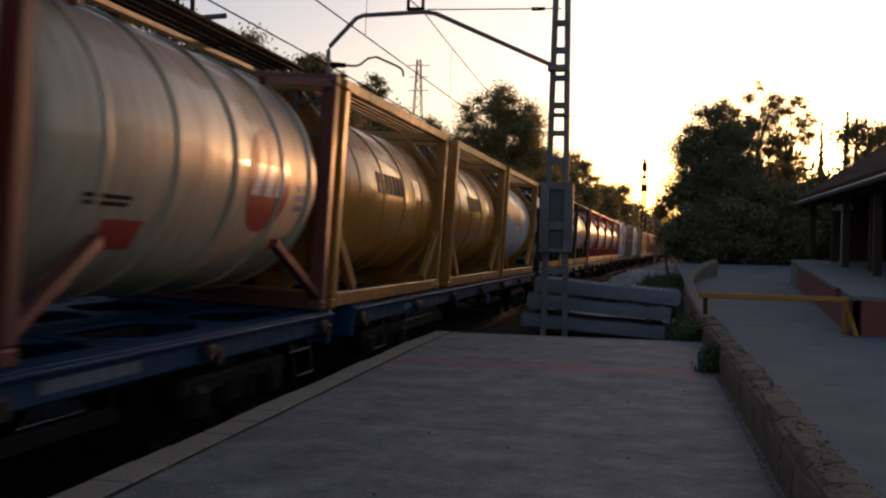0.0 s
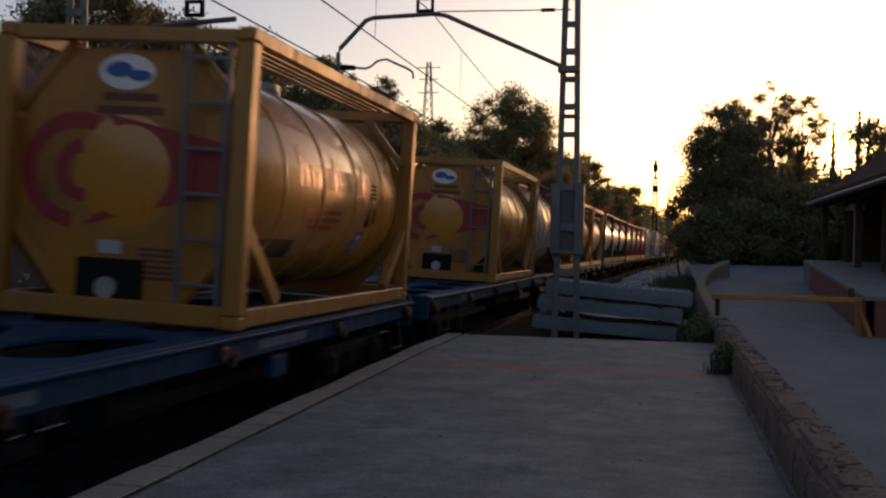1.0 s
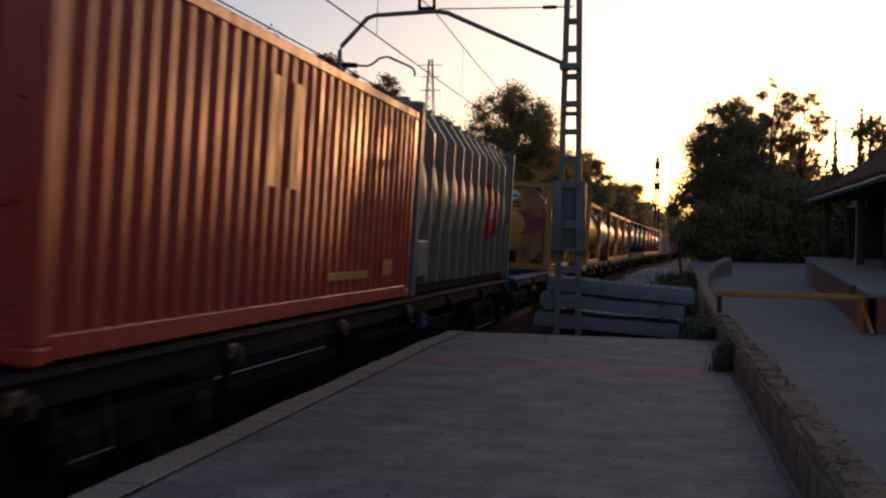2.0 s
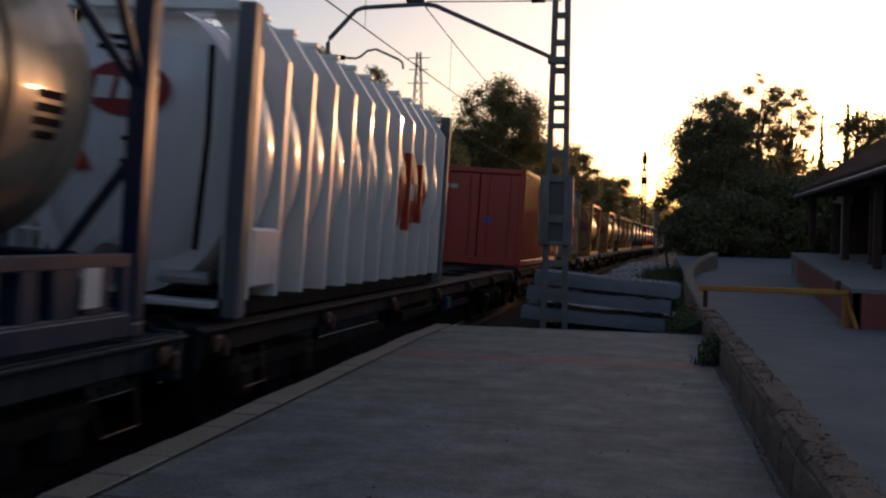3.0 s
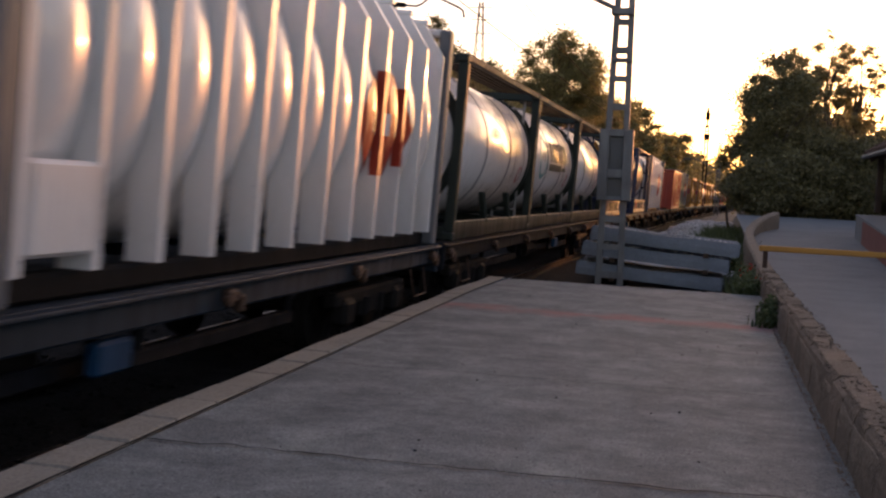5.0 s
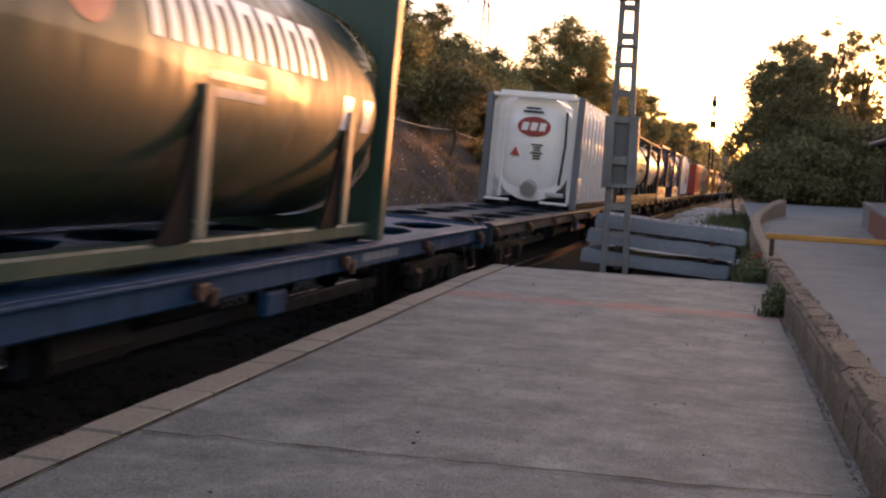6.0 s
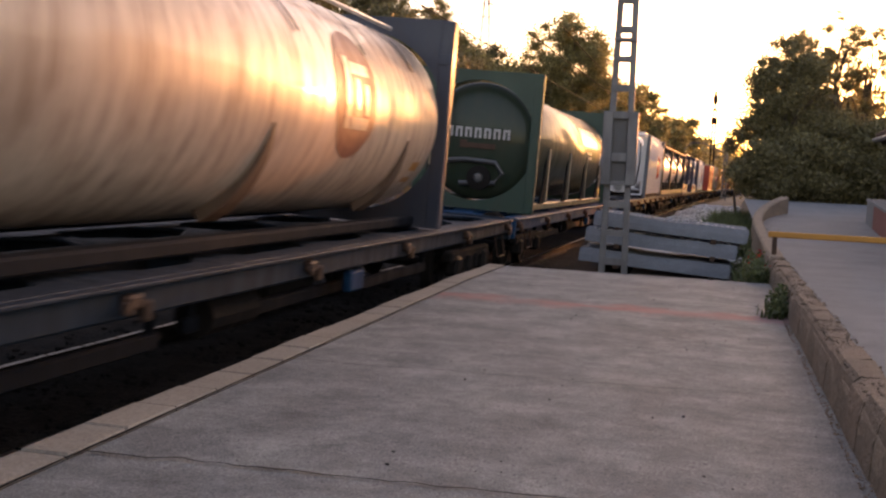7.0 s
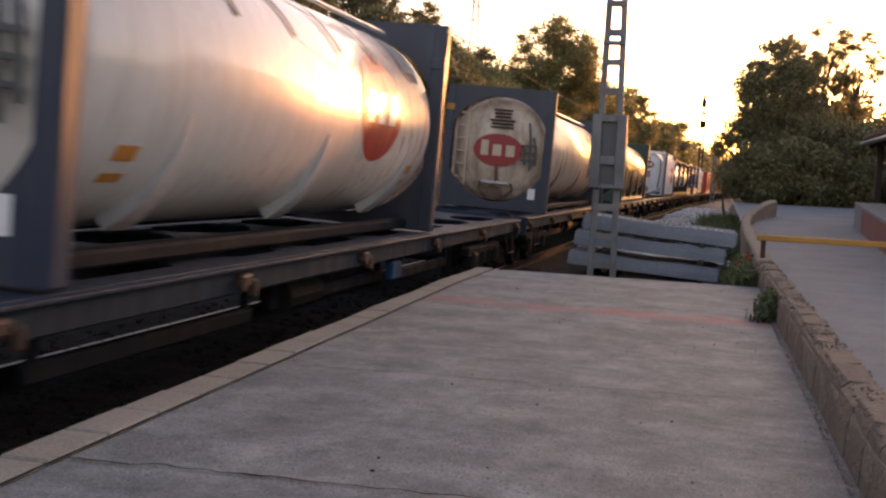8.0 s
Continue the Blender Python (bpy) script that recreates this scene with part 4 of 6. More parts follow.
def end_bars(parent, mat, cx, cz, w, h, n, y, seed=1):
    rnd = random.Random(seed)
    for k in range(n):
        e = w * (0.55 + 0.45 * rnd.random())
        part("marking", Shape().box((cx, y, cz - k * h * 1.7), (e, 0.006, h), 0.001), mat, parent, "small printed line")


def top_walk(c, mat, L, H=CH):
    z = DECK + 0.02 + H - 0.05
    s = Shape()
    for k in range(5):
        s.box((0.55 + 0.11 * k, 0, z), (0.07, L * 0.8, 0.03), 0.006)
    part("walkway", s, mat, c)
    part("manhole", Shape().tube([(0, 0, z - 0.3), (0, 0, z - 0.03)], 0.3, 20).tube([(-0.1, 0.9, z - 0.3), (-0.1, 0.9, z - 0.08)], 0.12, 12), M_STEEL, c)


def yellow_tank(label, variant=0):
    """A yellow tank in a yellow frame: red swoosh on the end, ladder, corner gussets."""
    c = thing("tank_container", label, "tank container", "containers on the train")
    L = CL
    frame_box(c, M_YFRAME, L, post=0.17, rail=0.13)
    r, z0 = 1.10, DECK + 0.02 + 0.22 + 1.10
    tank = part("tank", Shape().lathe(dished(L - 0.95, r, 0.30), z0, 64), M_YELLOW if variant < 2 else M_WHITE, c, smooth=True)
    rings([-1.75, -0.55, 0.65, 1.85], r, z0, 0.07, 0.022, M_YELLOW if variant < 2 else M_WHITE, tank)
    hw = CW / 2 - 0.08
    z = DECK + 0.2
    for sg in (-1, 1):
        for sy in (-1, 1):
            part("gusset", Shape().bar((sg * hw, sy * (L / 2 - 0.12), z + 0.75), (sg * hw, sy * (L / 2 - 1.05), z + 0.02), 0.09, 0.16), M_YFRAME, c)
    for sy in (-1, 1):
        y = sy * (L / 2 - 0.24)
        o = [(-1.08, 0.75), (-0.62, 0.2), (0.62, 0.2), (1.08, 0.75), (1.08, 1.75), (0.62, 2.42), (-0.62, 2.42), (-1.08, 1.75)]
        end = part("end_panel", Shape().prism([(a, DECK + b) for a, b in o], y - 0.03, y + 0.03), M_YEND, c, "grimy yellow octagonal end panel, painted darker for its shaded side")
        for sg in (-1, 1):
            braces(c, M_YFRAME, 0.09, 0.09, ((sg * 1.1, y - 0.02, DECK + 0.85), (sg * 0.5, y - 0.02, DECK + 0.14)), ((sg * 1.1, y - 0.02, DECK + 1.85), (sg * 0.55, y - 0.02, DECK + 2.5)))
        if sy < 0:
            yy = y - 0.034
            sw = Shape()
            for k in range(22):
                a0, a1 = radians(68 + 9.0 * k), radians(68 + 9.0 * (k + 1))
                R1, R2, cx, cz = 0.55, 0.40, -0.48, DECK + 1.33
                sw.add([(cx + R * math.cos(a), yy - 0.004, cz + R * math.sin(a) * 0.95) for a in (a0, a1) for R in (R2, R1)], [(0, 1, 3, 2)])
            for k in range(14):
                a0, a1 = radians(95 + 13 * k), radians(95 + 13 * (k + 1))
                R1, R2, cx, cz = 0.28, 0.16, -0.42, DECK + 1.33
                sw.add([(cx + R * math.cos(a), yy - 0.004, cz + R * math.sin(a)) for a in (a0, a1) for R in (R2, R1)], [(0, 1, 3, 2)])
            sw.prism([(-0.20, DECK + 1.84), (1.05, DECK + 1.60), (1.05, DECK + 1.22), (-0.42, DECK + 0.84), (-0.06, DECK + 1.08), (0.0, DECK + 1.34), (-0.05, DECK + 1.6)], yy - 0.006, yy)
            part("swoosh", sw, M_RED, end, "red swoosh mark")
            part("badge", Shape().flat_disc(-0.05, DECK + 2.22, 0.27, 0.16, yy), M_WHITE, end, "white oval badge with blue shapes")
            part("badge_shape", Shape().flat_disc(-0.12, DECK + 2.24, 0.13, 0.07, yy - 0.008).flat_disc(0.08, DECK + 2.19, 0.11, 0.05, yy - 0.008), M_BLUEMARK, end, "blue shape")
            end_bars(end, M_REDFRAME, 0.0, DECK + 2.0, 0.8, 0.07, 2, yy, 3)
            end_bars(end, M_REDFRAME, 0.35, DECK + 0.66, 0.45, 0.03, 6, yy, 5)
            part("valve_box", Shape().box((-0.1, yy - 0.02, DECK + 0.35), (0.62, 0.08, 0.42), 0.02), M_BLACK, end, "dark valve recess")
            part("plate", Shape().box((-0.12, yy, DECK + 0.66), (0.22, 0.012, 0.12), 0.003), M_GREYW, end)
            part("valve", Shape().tube([(-0.1, yy - 0.10, DECK + 0.3), (-0.1, yy - 0.02, DECK + 0.3)], 0.1, 12), M_STEEL, end)
    ladder(c, M_GALV, 0.60, 0.98, -L / 2 + 0.06, DECK + 0.15, DECK + 2.5, 6)
    top_walk(c, M_YFRAME, L)
    if variant == 0:
        cells = []
        for k in range(7):                                   # wordmark as plain red blocks
            a = -1.35 + 0.38 * k
            hh = 0.42 if k == 0 else (0.36 if k in (3, 6) else 0.24)
            cells.append([[(a, 0.02), (a + 0.13, 0.02), (a + 0.13, 0.02 + hh), (a, 0.02 + hh)], [(a + 0.19, 0.02), (a + 0.31, 0.02), (a + 0.31, 0.26), (a + 0.19, 0.26)],
                          [(a + 0.13, 0.20), (a + 0.19, 0.20), (a + 0.19, 0.26), (a + 0.13, 0.26)]])
        patches("wordmark", cells, r, z0, 0.008, M_RED, tank, "red wordmark block")
        bars(tank, M_RED, -0.45, -0.25, 1.3, 0.05, 3, r, z0, 2)
        bars(tank, M_BLACK, 1.45, 0.15, 0.4, 0.03, 4, r, z0, 4)
        patches("marking", [[(1.2, -0.35), (1.42, -0.35), (1.32, -0.1), (1.30, -0.1)], [(1.5, -0.3), (1.6, -0.3), (1.6, -0.12), (1.5, -0.12)]], r, z0, 0.008, M_BLACK, tank, "black hazard marks")
        patches("marking", [[(1.0, -0.72), (1.25, -0.72), (1.33, -0.42), (1.08, -0.42)]], r, z0, 0.007, M_BLUEMARK, tank, "blue square mark")
        patches("marking", [[(1.1, -0.66), (1.16, -0.66), (1.22, -0.5), (1.16, -0.5)], [(1.08, -0.52), (1.28, -0.52), (1.29, -0.47), (1.09, -0.47)]], r, z0, 0.011, M_WHITE, tank, "white bars")
        patches("marking", [[(-2.4, -0.78), (-1.0, -0.78), (-1.0, -0.55), (-2.4, -0.55)]], r, z0, 0.006, M_DGREEN, tank, "dark plate")
    elif variant == 1:
        cells = [[(a, 0.1), (a + 0.14, 0.1), (a + 0.14, 0.38), (a, 0.38)] for a in (-0.9, -0.68, -0.46, -0.24, -0.02, 0.2, 0.42)]
        patches("wordmark", cells, r, z0, 0.008, M_RUST, tank, "faded red wordmark block")
        part("plate", Shape().wrapped([[(1.3, 0.1), (1.75, 0.1), (1.75, 0.4), (1.3, 0.4)]], r, z0, 0.008), M_GREYW, tank)
    else:
        patches("wordmark", [[(-2.4, 0.25), (0.6, -0.1), (0.6, 0.45), (-2.4, 0.75)]], r, z0, 0.008, M_RED, tank, "dark red swoosh")
    return c


def red_frame_tank(label):
    c = thing("tank_container", label, "tank container", "containers on the train")
    L = CL
    frame_box(c, M_REDFRAME, L, post=0.16, low=False, top=False)
    r, z0 = 1.16, DECK + 0.02 + 0.2 + 1.16
    tank = part("tank", Shape().lathe(dished(L - 0.9, r, 0.3), z0, 64), M_CREAM, c, smooth=True)
    rings([-1.9, -0.8, 0.35, 1.5, 2.35], r, z0, 0.09, 0.03, M_CREAM, tank)
    logo_disc(tank, 1.20, -0.05, 0.56, 0.50, r, z0, M_ORANGE)
    bars(tank, M_BLACK, -1.75, -0.35, 0.9, 0.03, 2, r, z0, 7)
    part("hazard_plate", Shape().wrapped([[(-1.7, -0.75), (-1.1, -0.75), (-1.1, -0.5), (-1.7, -0.5)]], r, z0, 0.008), M_ORANGE, tank, "orange hazard plate")
    bars(tank, M_BLUEMARK, 2.1, -0.1, 0.3, 0.06, 3, r, z0, 9)
    hw = CW / 2 - 0.08
    for sg in (-1, 1):
        for sy in (-1, 1):
            part("brace", Shape().bar((sg * hw, sy * (L / 2 - 0.15), DECK + 0.2), (sg * (hw - 0.1), sy * (L / 2 - 1.3), DECK + 0.75), 0.09, 0.09), M_REDFRAME, c)
            part("brace", Shape().bar((sg * hw, sy * (L / 2 - 0.15), DECK + 2.5), (sg * (hw - 0.35), sy * (L / 2 - 1.25), DECK + 2.35), 0.09, 0.09), M_REDFRAME, c)
    part("top_frame", Shape().bar((0.9, -2.6, DECK + 2.58), (0.9, 2.6, DECK + 2.58), 0.06).bar((0.35, -2.6, DECK + 2.58), (0.35, 2.6, DECK + 2.58), 0.06)
         .bar((0.35, -1.2, DECK + 2.58), (0.9, -1.2, DECK + 2.58), 0.06).bar((0.35, 1.2, DECK + 2.58), (0.9, 1.2, DECK + 2.58), 0.06), M_YFRAME, c, "yellow top walkway frame")
    part("end_plate", Shape().box((0, -L / 2 + 0.3, DECK + 1.3), (1.5, 0.05, 1.9), 0.02), M_REDFRAME, c)
    top_walk(c, M_BLACK, L)
    return c


def blue_frame_tank(label, variant=0):
    c = thing("tank_container", label, "tank container", "containers on the train")
    L = CL
    frame_box(c, M_NAVY, L, H=2.75, post=0.15, rail=0.08)
    r, z0 = 1.02, DECK + 0.02 + 0.58 + 1.02
    tank = part("tank", Shape().lathe(dished(L - 1.1, r, 0.30), z0, 64), M_GRIMY, c, smooth=True)
    # thin cap over the pale tank, darkened in colour for the end's shade
    cap = [(y - 0.004, q + 0.003) for y, q in dished(L - 1.1, r, 0.30)[:7]]
    part("end_cap", Shape().lathe(cap + [(cap[-1][0] + 0.25, r + 0.004)], z0, 64), M_ENDGREY, tank, "dark grey tank end, shade of its recess put into the paint", True)
    rings([-1.55, 1.55], r, z0, 0.09, 0.015, M_DARKBAND, tank, "dark strap")
    patches("wordmark", [[(-0.55, -0.02), (0.75, -0.02), (0.75, 0.10), (-0.55, 0.10)], [(-0.5, 0.16), (0.75, 0.16), (0.75, 0.22), (-0.5, 0.22)]], r, z0, 0.007, M_ORANGE, tank, "red-orange wordmark bars")
    bars(tank, M_BLUEMARK, -0.9, 0.45, 0.5, 0.05, 3, r, z0, 11)
    bars(tank, M_BLACK, 2.0, -0.05, 0.35, 0.05, 4, r, z0, 12)
    for sg in (-1, 1):
        sk = Shape()
        zl, zh, x = DECK + 0.16, DECK + 0.62, sg * (CW / 2 - 0.05)
        sk.box((x, 0, zh - 0.05), (0.06, L - 0.3, 0.10), 0.01).box((x, 0, zl + 0.03), (0.06, L - 0.3, 0.06), 0.01)
        for k in range(15):
            y = -2.85 + k * 0.405
            sk.box((x, y, (zl + zh) / 2), (0.05, 0.30 if k % 4 in (0, 1) else 0.2, zh - zl - 0.05), 0.01)
        part("side_skirt", sk, M_NAVY, c, "navy side skirt with slots")
        part("hazard_plate", Shape().box((sg * (CW / 2 - 0.015), -1.9, DECK + 0.4), (0.012, 0.38, 0.26), 0.003), M_ORANGE, c, "orange hazard plate")
        part("hazard_plate", Shape().box((sg * (CW / 2 - 0.015), 2.3, DECK + 0.4), (0.012, 0.22, 0.26), 0.003), M_WHITE, c, "white label")
        for sy in (-1, 1):
            part("brace", Shape().bar((sg * 1.15, sy * (L / 2 - 0.1), DECK + 1.75), (sg * 1.15, sy * (L / 2 - 0.75), DECK + 2.7), 0.06, 0.06), M_NAVY, c)
    for sy in (-1, 1):
        y = sy * (L / 2 - 0.1)
        for sg in (-1, 1):
            braces(c, M_NAVY, 0.08, 0.06, ((sg * 1.12, y, DECK + 1.75), (sg * 0.4, y, DECK + 2.68)), ((sg * 1.12, y, DECK + 1.3), (sg * 0.4, y, DECK + 0.3)))
        part("saddle", Shape().box((0, y, DECK + 0.35), (1.5, 0.08, 0.5), 0.02), M_NAVY, c)
    ye, k = -L / 2 + 0.235, 0.76
    e = part("end_label", Shape().flat_disc(-0.05, z0, 0.57, 0.57, ye, 0.012), M_GREYW, tank, "large white round label")
    part("hazard_plate", Shape().box((-0.05 - 0.44 * k, ye - 0.018, z0 + 0.07 * k), (0.52 * k, 0.012, 0.36 * k), 0.003), M_ORANGE, e, "orange hazard plate")
    part("emblem", Shape().box((-0.05 + 0.03 * k, ye - 0.018, z0 + 0.05 * k), (0.38 * k, 0.012, 0.36 * k), 0.003), M_BLUEMARK, e, "blue square emblem")
    for x in (-0.11, 0.05):
        part("emblem_bar", Shape().box((x, ye - 0.026, z0 + 0.04), (0.045, 0.008, 0.19), 0.002), M_WHITE, e, "white bar")
    part("emblem_bar", Shape().prism([(-0.10, z0 + 0.13), (-0.05, z0 + 0.13), (-0.015, z0 + 0.03), (0.02, z0 + 0.13), (0.07, z0 + 0.13), (-0.005, z0 - 0.05), (-0.025, z0 - 0.05)], ye - 0.030, ye - 0.024), M_WHITE, e, "white bent bar")
    part("hazard_diamond", Shape().prism([(0.20, z0 + 0.06), (0.35, z0 - 0.10), (0.50, z0 + 0.06)], ye - 0.02, ye - 0.013), M_BLACK, e, "black hazard triangle")
    end_bars(e, M_BLACK, -0.03, z0 + 0.42, 0.26, 0.03, 3, ye - 0.016, 13)
    end_bars(e, M_BLACK, -0.27, z0 - 0.22, 0.15, 0.035, 4, ye - 0.016, 14)
    end_bars(e, M_BLACK, 0.08, z0 - 0.22, 0.22, 0.035, 4, ye - 0.016, 15)
    part("warning_sign", Shape().prism([(0.62, DECK + 2.1), (0.98, DECK + 2.1), (0.80, DECK + 2.42)], -L / 2 + 0.1, -L / 2 + 0.11), M_YFRAME, c, "yellow warning triangle")
    ladder(c, M_NAVY, 0.72, 1.02, -L / 2 + 0.12, DECK + 0.2, DECK + 2.6, 7)
    top_walk(c, M_BLACK, L, 2.75)
    part("valve", Shape().tube([(0, ye - 0.1, DECK + 0.55), (0, ye + 0.2, DECK + 0.7)], 0.16, 14), M_STEEL, c)
    return c


def white_tank(label, mark=0, frame_m=None, tank_m=None):
    """A big smooth white tank in a thin dark frame with a heavy bottom rail."""
    c = thing("tank_container", label, "tank container", "containers on the train")
    L = CL + 0.2
    fm = frame_m or M_DGREEN
    frame_box(c, fm, L, H=2.62, post=0.14, rail=0.09)
    for sg in (-1, 1):
        part("bottom_rail", Shape().box((sg * (CW / 2 - 0.045), 0, DECK + 0.17), (0.07, L - 0.3, 0.26), 0.015), fm, c)
    r, z0 = 1.14, DECK + 0.02 + 0.24 + 1.14
    tank = part("tank", Shape().lathe(dished(L - 0.75, r, 0.26), z0, 72), tank_m or M_WHITE, c, smooth=True)
    rings([-1.0, 1.0], r, z0, 0.09, 0.014, M_POSTGREY, tank, "dark grey strap")
    for sg in (-1, 1):
        for y in (-1.0, 1.0):
            part("saddle", Shape().bar((sg * 1.17, y + 0.1, DECK + 0.25), (sg * 1.12, y - 0.02, DECK + 0.72), 0.11, 0.06), fm, c)
    for sy in (-1, 1):
        part("end_collar", Shape().lathe([(sy * (L / 2 - 0.34), r - 0.1), (sy * (L / 2 - 0.34), r + 0.03), (sy * (L / 2 - 0.27), r + 0.03), (sy * (L / 2 - 0.27), r - 0.1)], z0, 48), fm, c, smooth=True)
    part("red_badge", Shape().disc_on(2.15, -0.35, 0.17, 0.17, r, z0), M_RED, tank, "small red round sign")
    part("badge_mark", Shape().disc_on(2.15, -0.35, 0.12, 0.12, r, z0, 0.010), tank_m or M_WHITE, tank)
    part("badge_mark", Shape().wrapped([[(2.06, -0.45), (2.10, -0.48), (2.24, -0.25), (2.2, -0.22)]], r, z0, 0.014), M_RED, tank)
    if mark:
        part("emblem", Shape().disc_on(-1.55, 0.10, 0.48, 0.48, r, z0, 0.006, 0.78), M_TEAL, tank, "teal ring emblem")
        cells = [[(-1.72, 0.0), (-1.66, 0.0), (-1.66, 0.2), (-1.72, 0.2)], [(-1.5, 0.0), (-1.44, 0.0), (-1.44, 0.2), (-1.5, 0.2)]]
        for k, w in enumerate((0.26, 0.08, 0.30, 0.32, 0.36, 0.32, 0.28)):
            a = -0.72 + 0.39 * k - (0.18 if k > 1 else 0)
            one = [[(a, 0.02), (a + 0.10, 0.02), (a + 0.10, 0.46), (a, 0.46)]]
            if w > 0.1:
                one += [[(a + w - 0.10, 0.02), (a + w, 0.02), (a + w, 0.46), (a + w - 0.10, 0.46)], [(a + 0.10, 0.36), (a + w - 0.10, 0.36), (a + w - 0.10, 0.46), (a + 0.10, 0.46)]]
            cells.append(one)
        patches("wordmark", cells, r, z0, 0.008, M_DGREEN, tank, "dark wordmark block")
        patches("wordmark_bar", [[(-0.8, -0.17), (1.0, -0.17), (1.0, -0.02), (-0.8, -0.02)], [(1.1, -0.15), (1.7, -0.15), (1.7, -0.06), (1.1, -0.06)]], r, z0, 0.008, M_DGREEN, tank, "dark bar")
    else:
        cells = [[(a, 0.62), (a + 0.12, 0.62), (a + 0.12, 0.8), (a, 0.8)] for a in (1.1, 1.35, 1.6, 1.85)]
        patches("marking", cells, r, z0, 0.007, M_BLUEMARK, tank, "faint blue blocks")
    ladder(c, M_GREYW, 0.45, 0.9, -L / 2 + 0.05, DECK + 0.15, DECK + 2.5, 6)
    part("warning_sign", Shape().prism([(0.55, DECK + 1.75), (0.8, DECK + 1.75), (0.8, DECK + 2.0), (0.55, DECK + 2.0)], -L / 2 + 0.08, -L / 2 + 0.09), M_YFRAME, c, "yellow warning sign")
    top_walk(c, M_BLACK, L, 2.62)
    return c


def ribbed_bulk(label, skin, L=9.125):
    """A bulk container with bulging walls between external ribs and a round-cornered tank end."""
    c = thing("bulk_container", label, "bulk container", "containers on the train")
    H, hw = 2.72, 1.16
    n = 11
    zs = DECK + 0.12

    ex, cz0, hz = 2.1, zs + H / 2, H / 2 - 0.03

    def flank(z, grow):
        """Half-width of the rounded body at height z; grow 0 at a rib, 1 halfway."""
        return hw * (0.925 + 0.095 * grow) * max(0.0, 1 - abs((z - cz0) / hz) ** ex) ** (1 / ex)

    def section(grow):
        pts = []
        for a in range(48):
            th = 6.28318 * a / 48
            cx, cz = math.cos(th), math.sin(th)
            rr = (abs(cx) ** ex + abs(cz) ** ex) ** (-1 / ex)
            pts.append((rr * cx * hw * (0.925 + 0.095 * grow), cz0 + rr * cz * hz))
        return pts
    s, ringsl, verts = Shape(), [], []
    m = 6
    for k in range(n * m + 1):
        y = -L / 2 + 0.3 + (L - 0.6) * k / (n * m)
        g = math.sin(3.14159 * (k % m) / m)
        ringsl.append(len(verts))
        verts += [(x, y, z) for x, z in section(g)]
    s.add(verts, [(a + j, a + (j + 1) % 48, b + (j + 1) % 48, b + j) for a, b in zip(ringsl, ringsl[1:]) for j in range(48)]
          + [tuple(range(47, -1, -1)), tuple(range(ringsl[-1], ringsl[-1] + 48))])
    body = part("body", s, skin, c, smooth=True)
    for k in range(n + 1):
        y = -L / 2 + 0.3 + (L - 0.6) * k / n
        rb = Shape()
        for sg in (-1, 1):
            rb.prism([(sg * 0.95, zs + 0.05), (sg * (hw + 0.03), zs + 0.06), (sg * (hw + 0.03), zs + H - 0.42), (sg * (hw - 0.28), zs + H + 0.02), (sg * 0.6, zs + H + 0.02), (sg * 0.9, zs + H - 0.35)], y - 0.04, y + 0.04)
        rb.box((0, y, zs + H), (1.9, 0.10, 0.06), 0.01)
        part("rib", rb, skin, body)
    for sg in (-1, 1):
        part("bottom_rail", Shape().box((sg * 1.02, 0, DECK + 0.09), (0.14, L, 0.16), 0.02), M_BLACK, c)
        for sy in (-1, 1):
            part("corner_post", Shape().box((sg * 1.15, sy * (L / 2 - 0.1), DECK + 0.02 + 1.38), (0.16, 0.2, 2.76), 0.02), M_POSTGREY, c)
    for sy in (-1, 1):
        part("end_rail", Shape().box((0, sy * (L / 2 - 0.1), DECK + 2.74), (2.2, 0.12, 0.10), 0.02), skin, c)
    e = []
    for k in range(8):
        a = 1.5708 * k / 7
        e.append((0.35 * math.cos(a), math.sin(a)))
    d, rl, verts = Shape(), [], []
    for dy, q in e:
        rl.append(len(verts))
        for a in range(40):
            th = 6.28318 * a / 40
            cx, cz = math.cos(th), math.sin(th)
            rr = (abs(cx) ** 3.4 + abs(cz) ** 3.4) ** (-1 / 3.4)
            verts.append((rr * cx * 0.92 * max(q, 0.01), -L / 2 + 0.42 - dy * 0.75, DECK + 1.48 + rr * cz * 1.16 * max(q, 0.01)))
    d.add(verts, [(a + j, a + (j + 1) % 40, b + (j + 1) % 40, b + j) for a, b in zip(rl, rl[1:]) for j in range(40)])
    end = part("end_bulge", d, skin, c, smooth=True)
    yy = -L / 2 + 0.14
    em = part("emblem", Shape().flat_disc(0, DECK + 2.0, 0.42, 0.25, yy), M_RED, end, "red oval emblem")
    for x in (-0.22, 0.0, 0.22):
        part("emblem_bar", Shape().prism([(x - 0.10, DECK + 1.90), (x + 0.06, DECK + 1.90), (x + 0.10, DECK + 2.10), (x - 0.06, DECK + 2.10)], yy - 0.015, yy - 0.009), M_WHITE, em, "white bar")
    end_bars(end, M_BLACK, -0.05, DECK + 2.45, 0.6, 0.05, 2, yy, 21)
    end_bars(end, M_BLACK, 0.12, DECK + 1.55, 0.3, 0.04, 6, yy, 22)
    part("hazard_diamond", Shape().prism([(-0.55, DECK + 1.25), (-0.3, DECK + 1.25), (-0.42, DECK + 1.48)], yy - 0.008, yy), M_ORANGE, end, "small orange warning triangle")
    ladder(c, skin, -1.02, -0.72, -L / 2 + 0.1, DECK + 0.2, DECK + 2.6, 8)
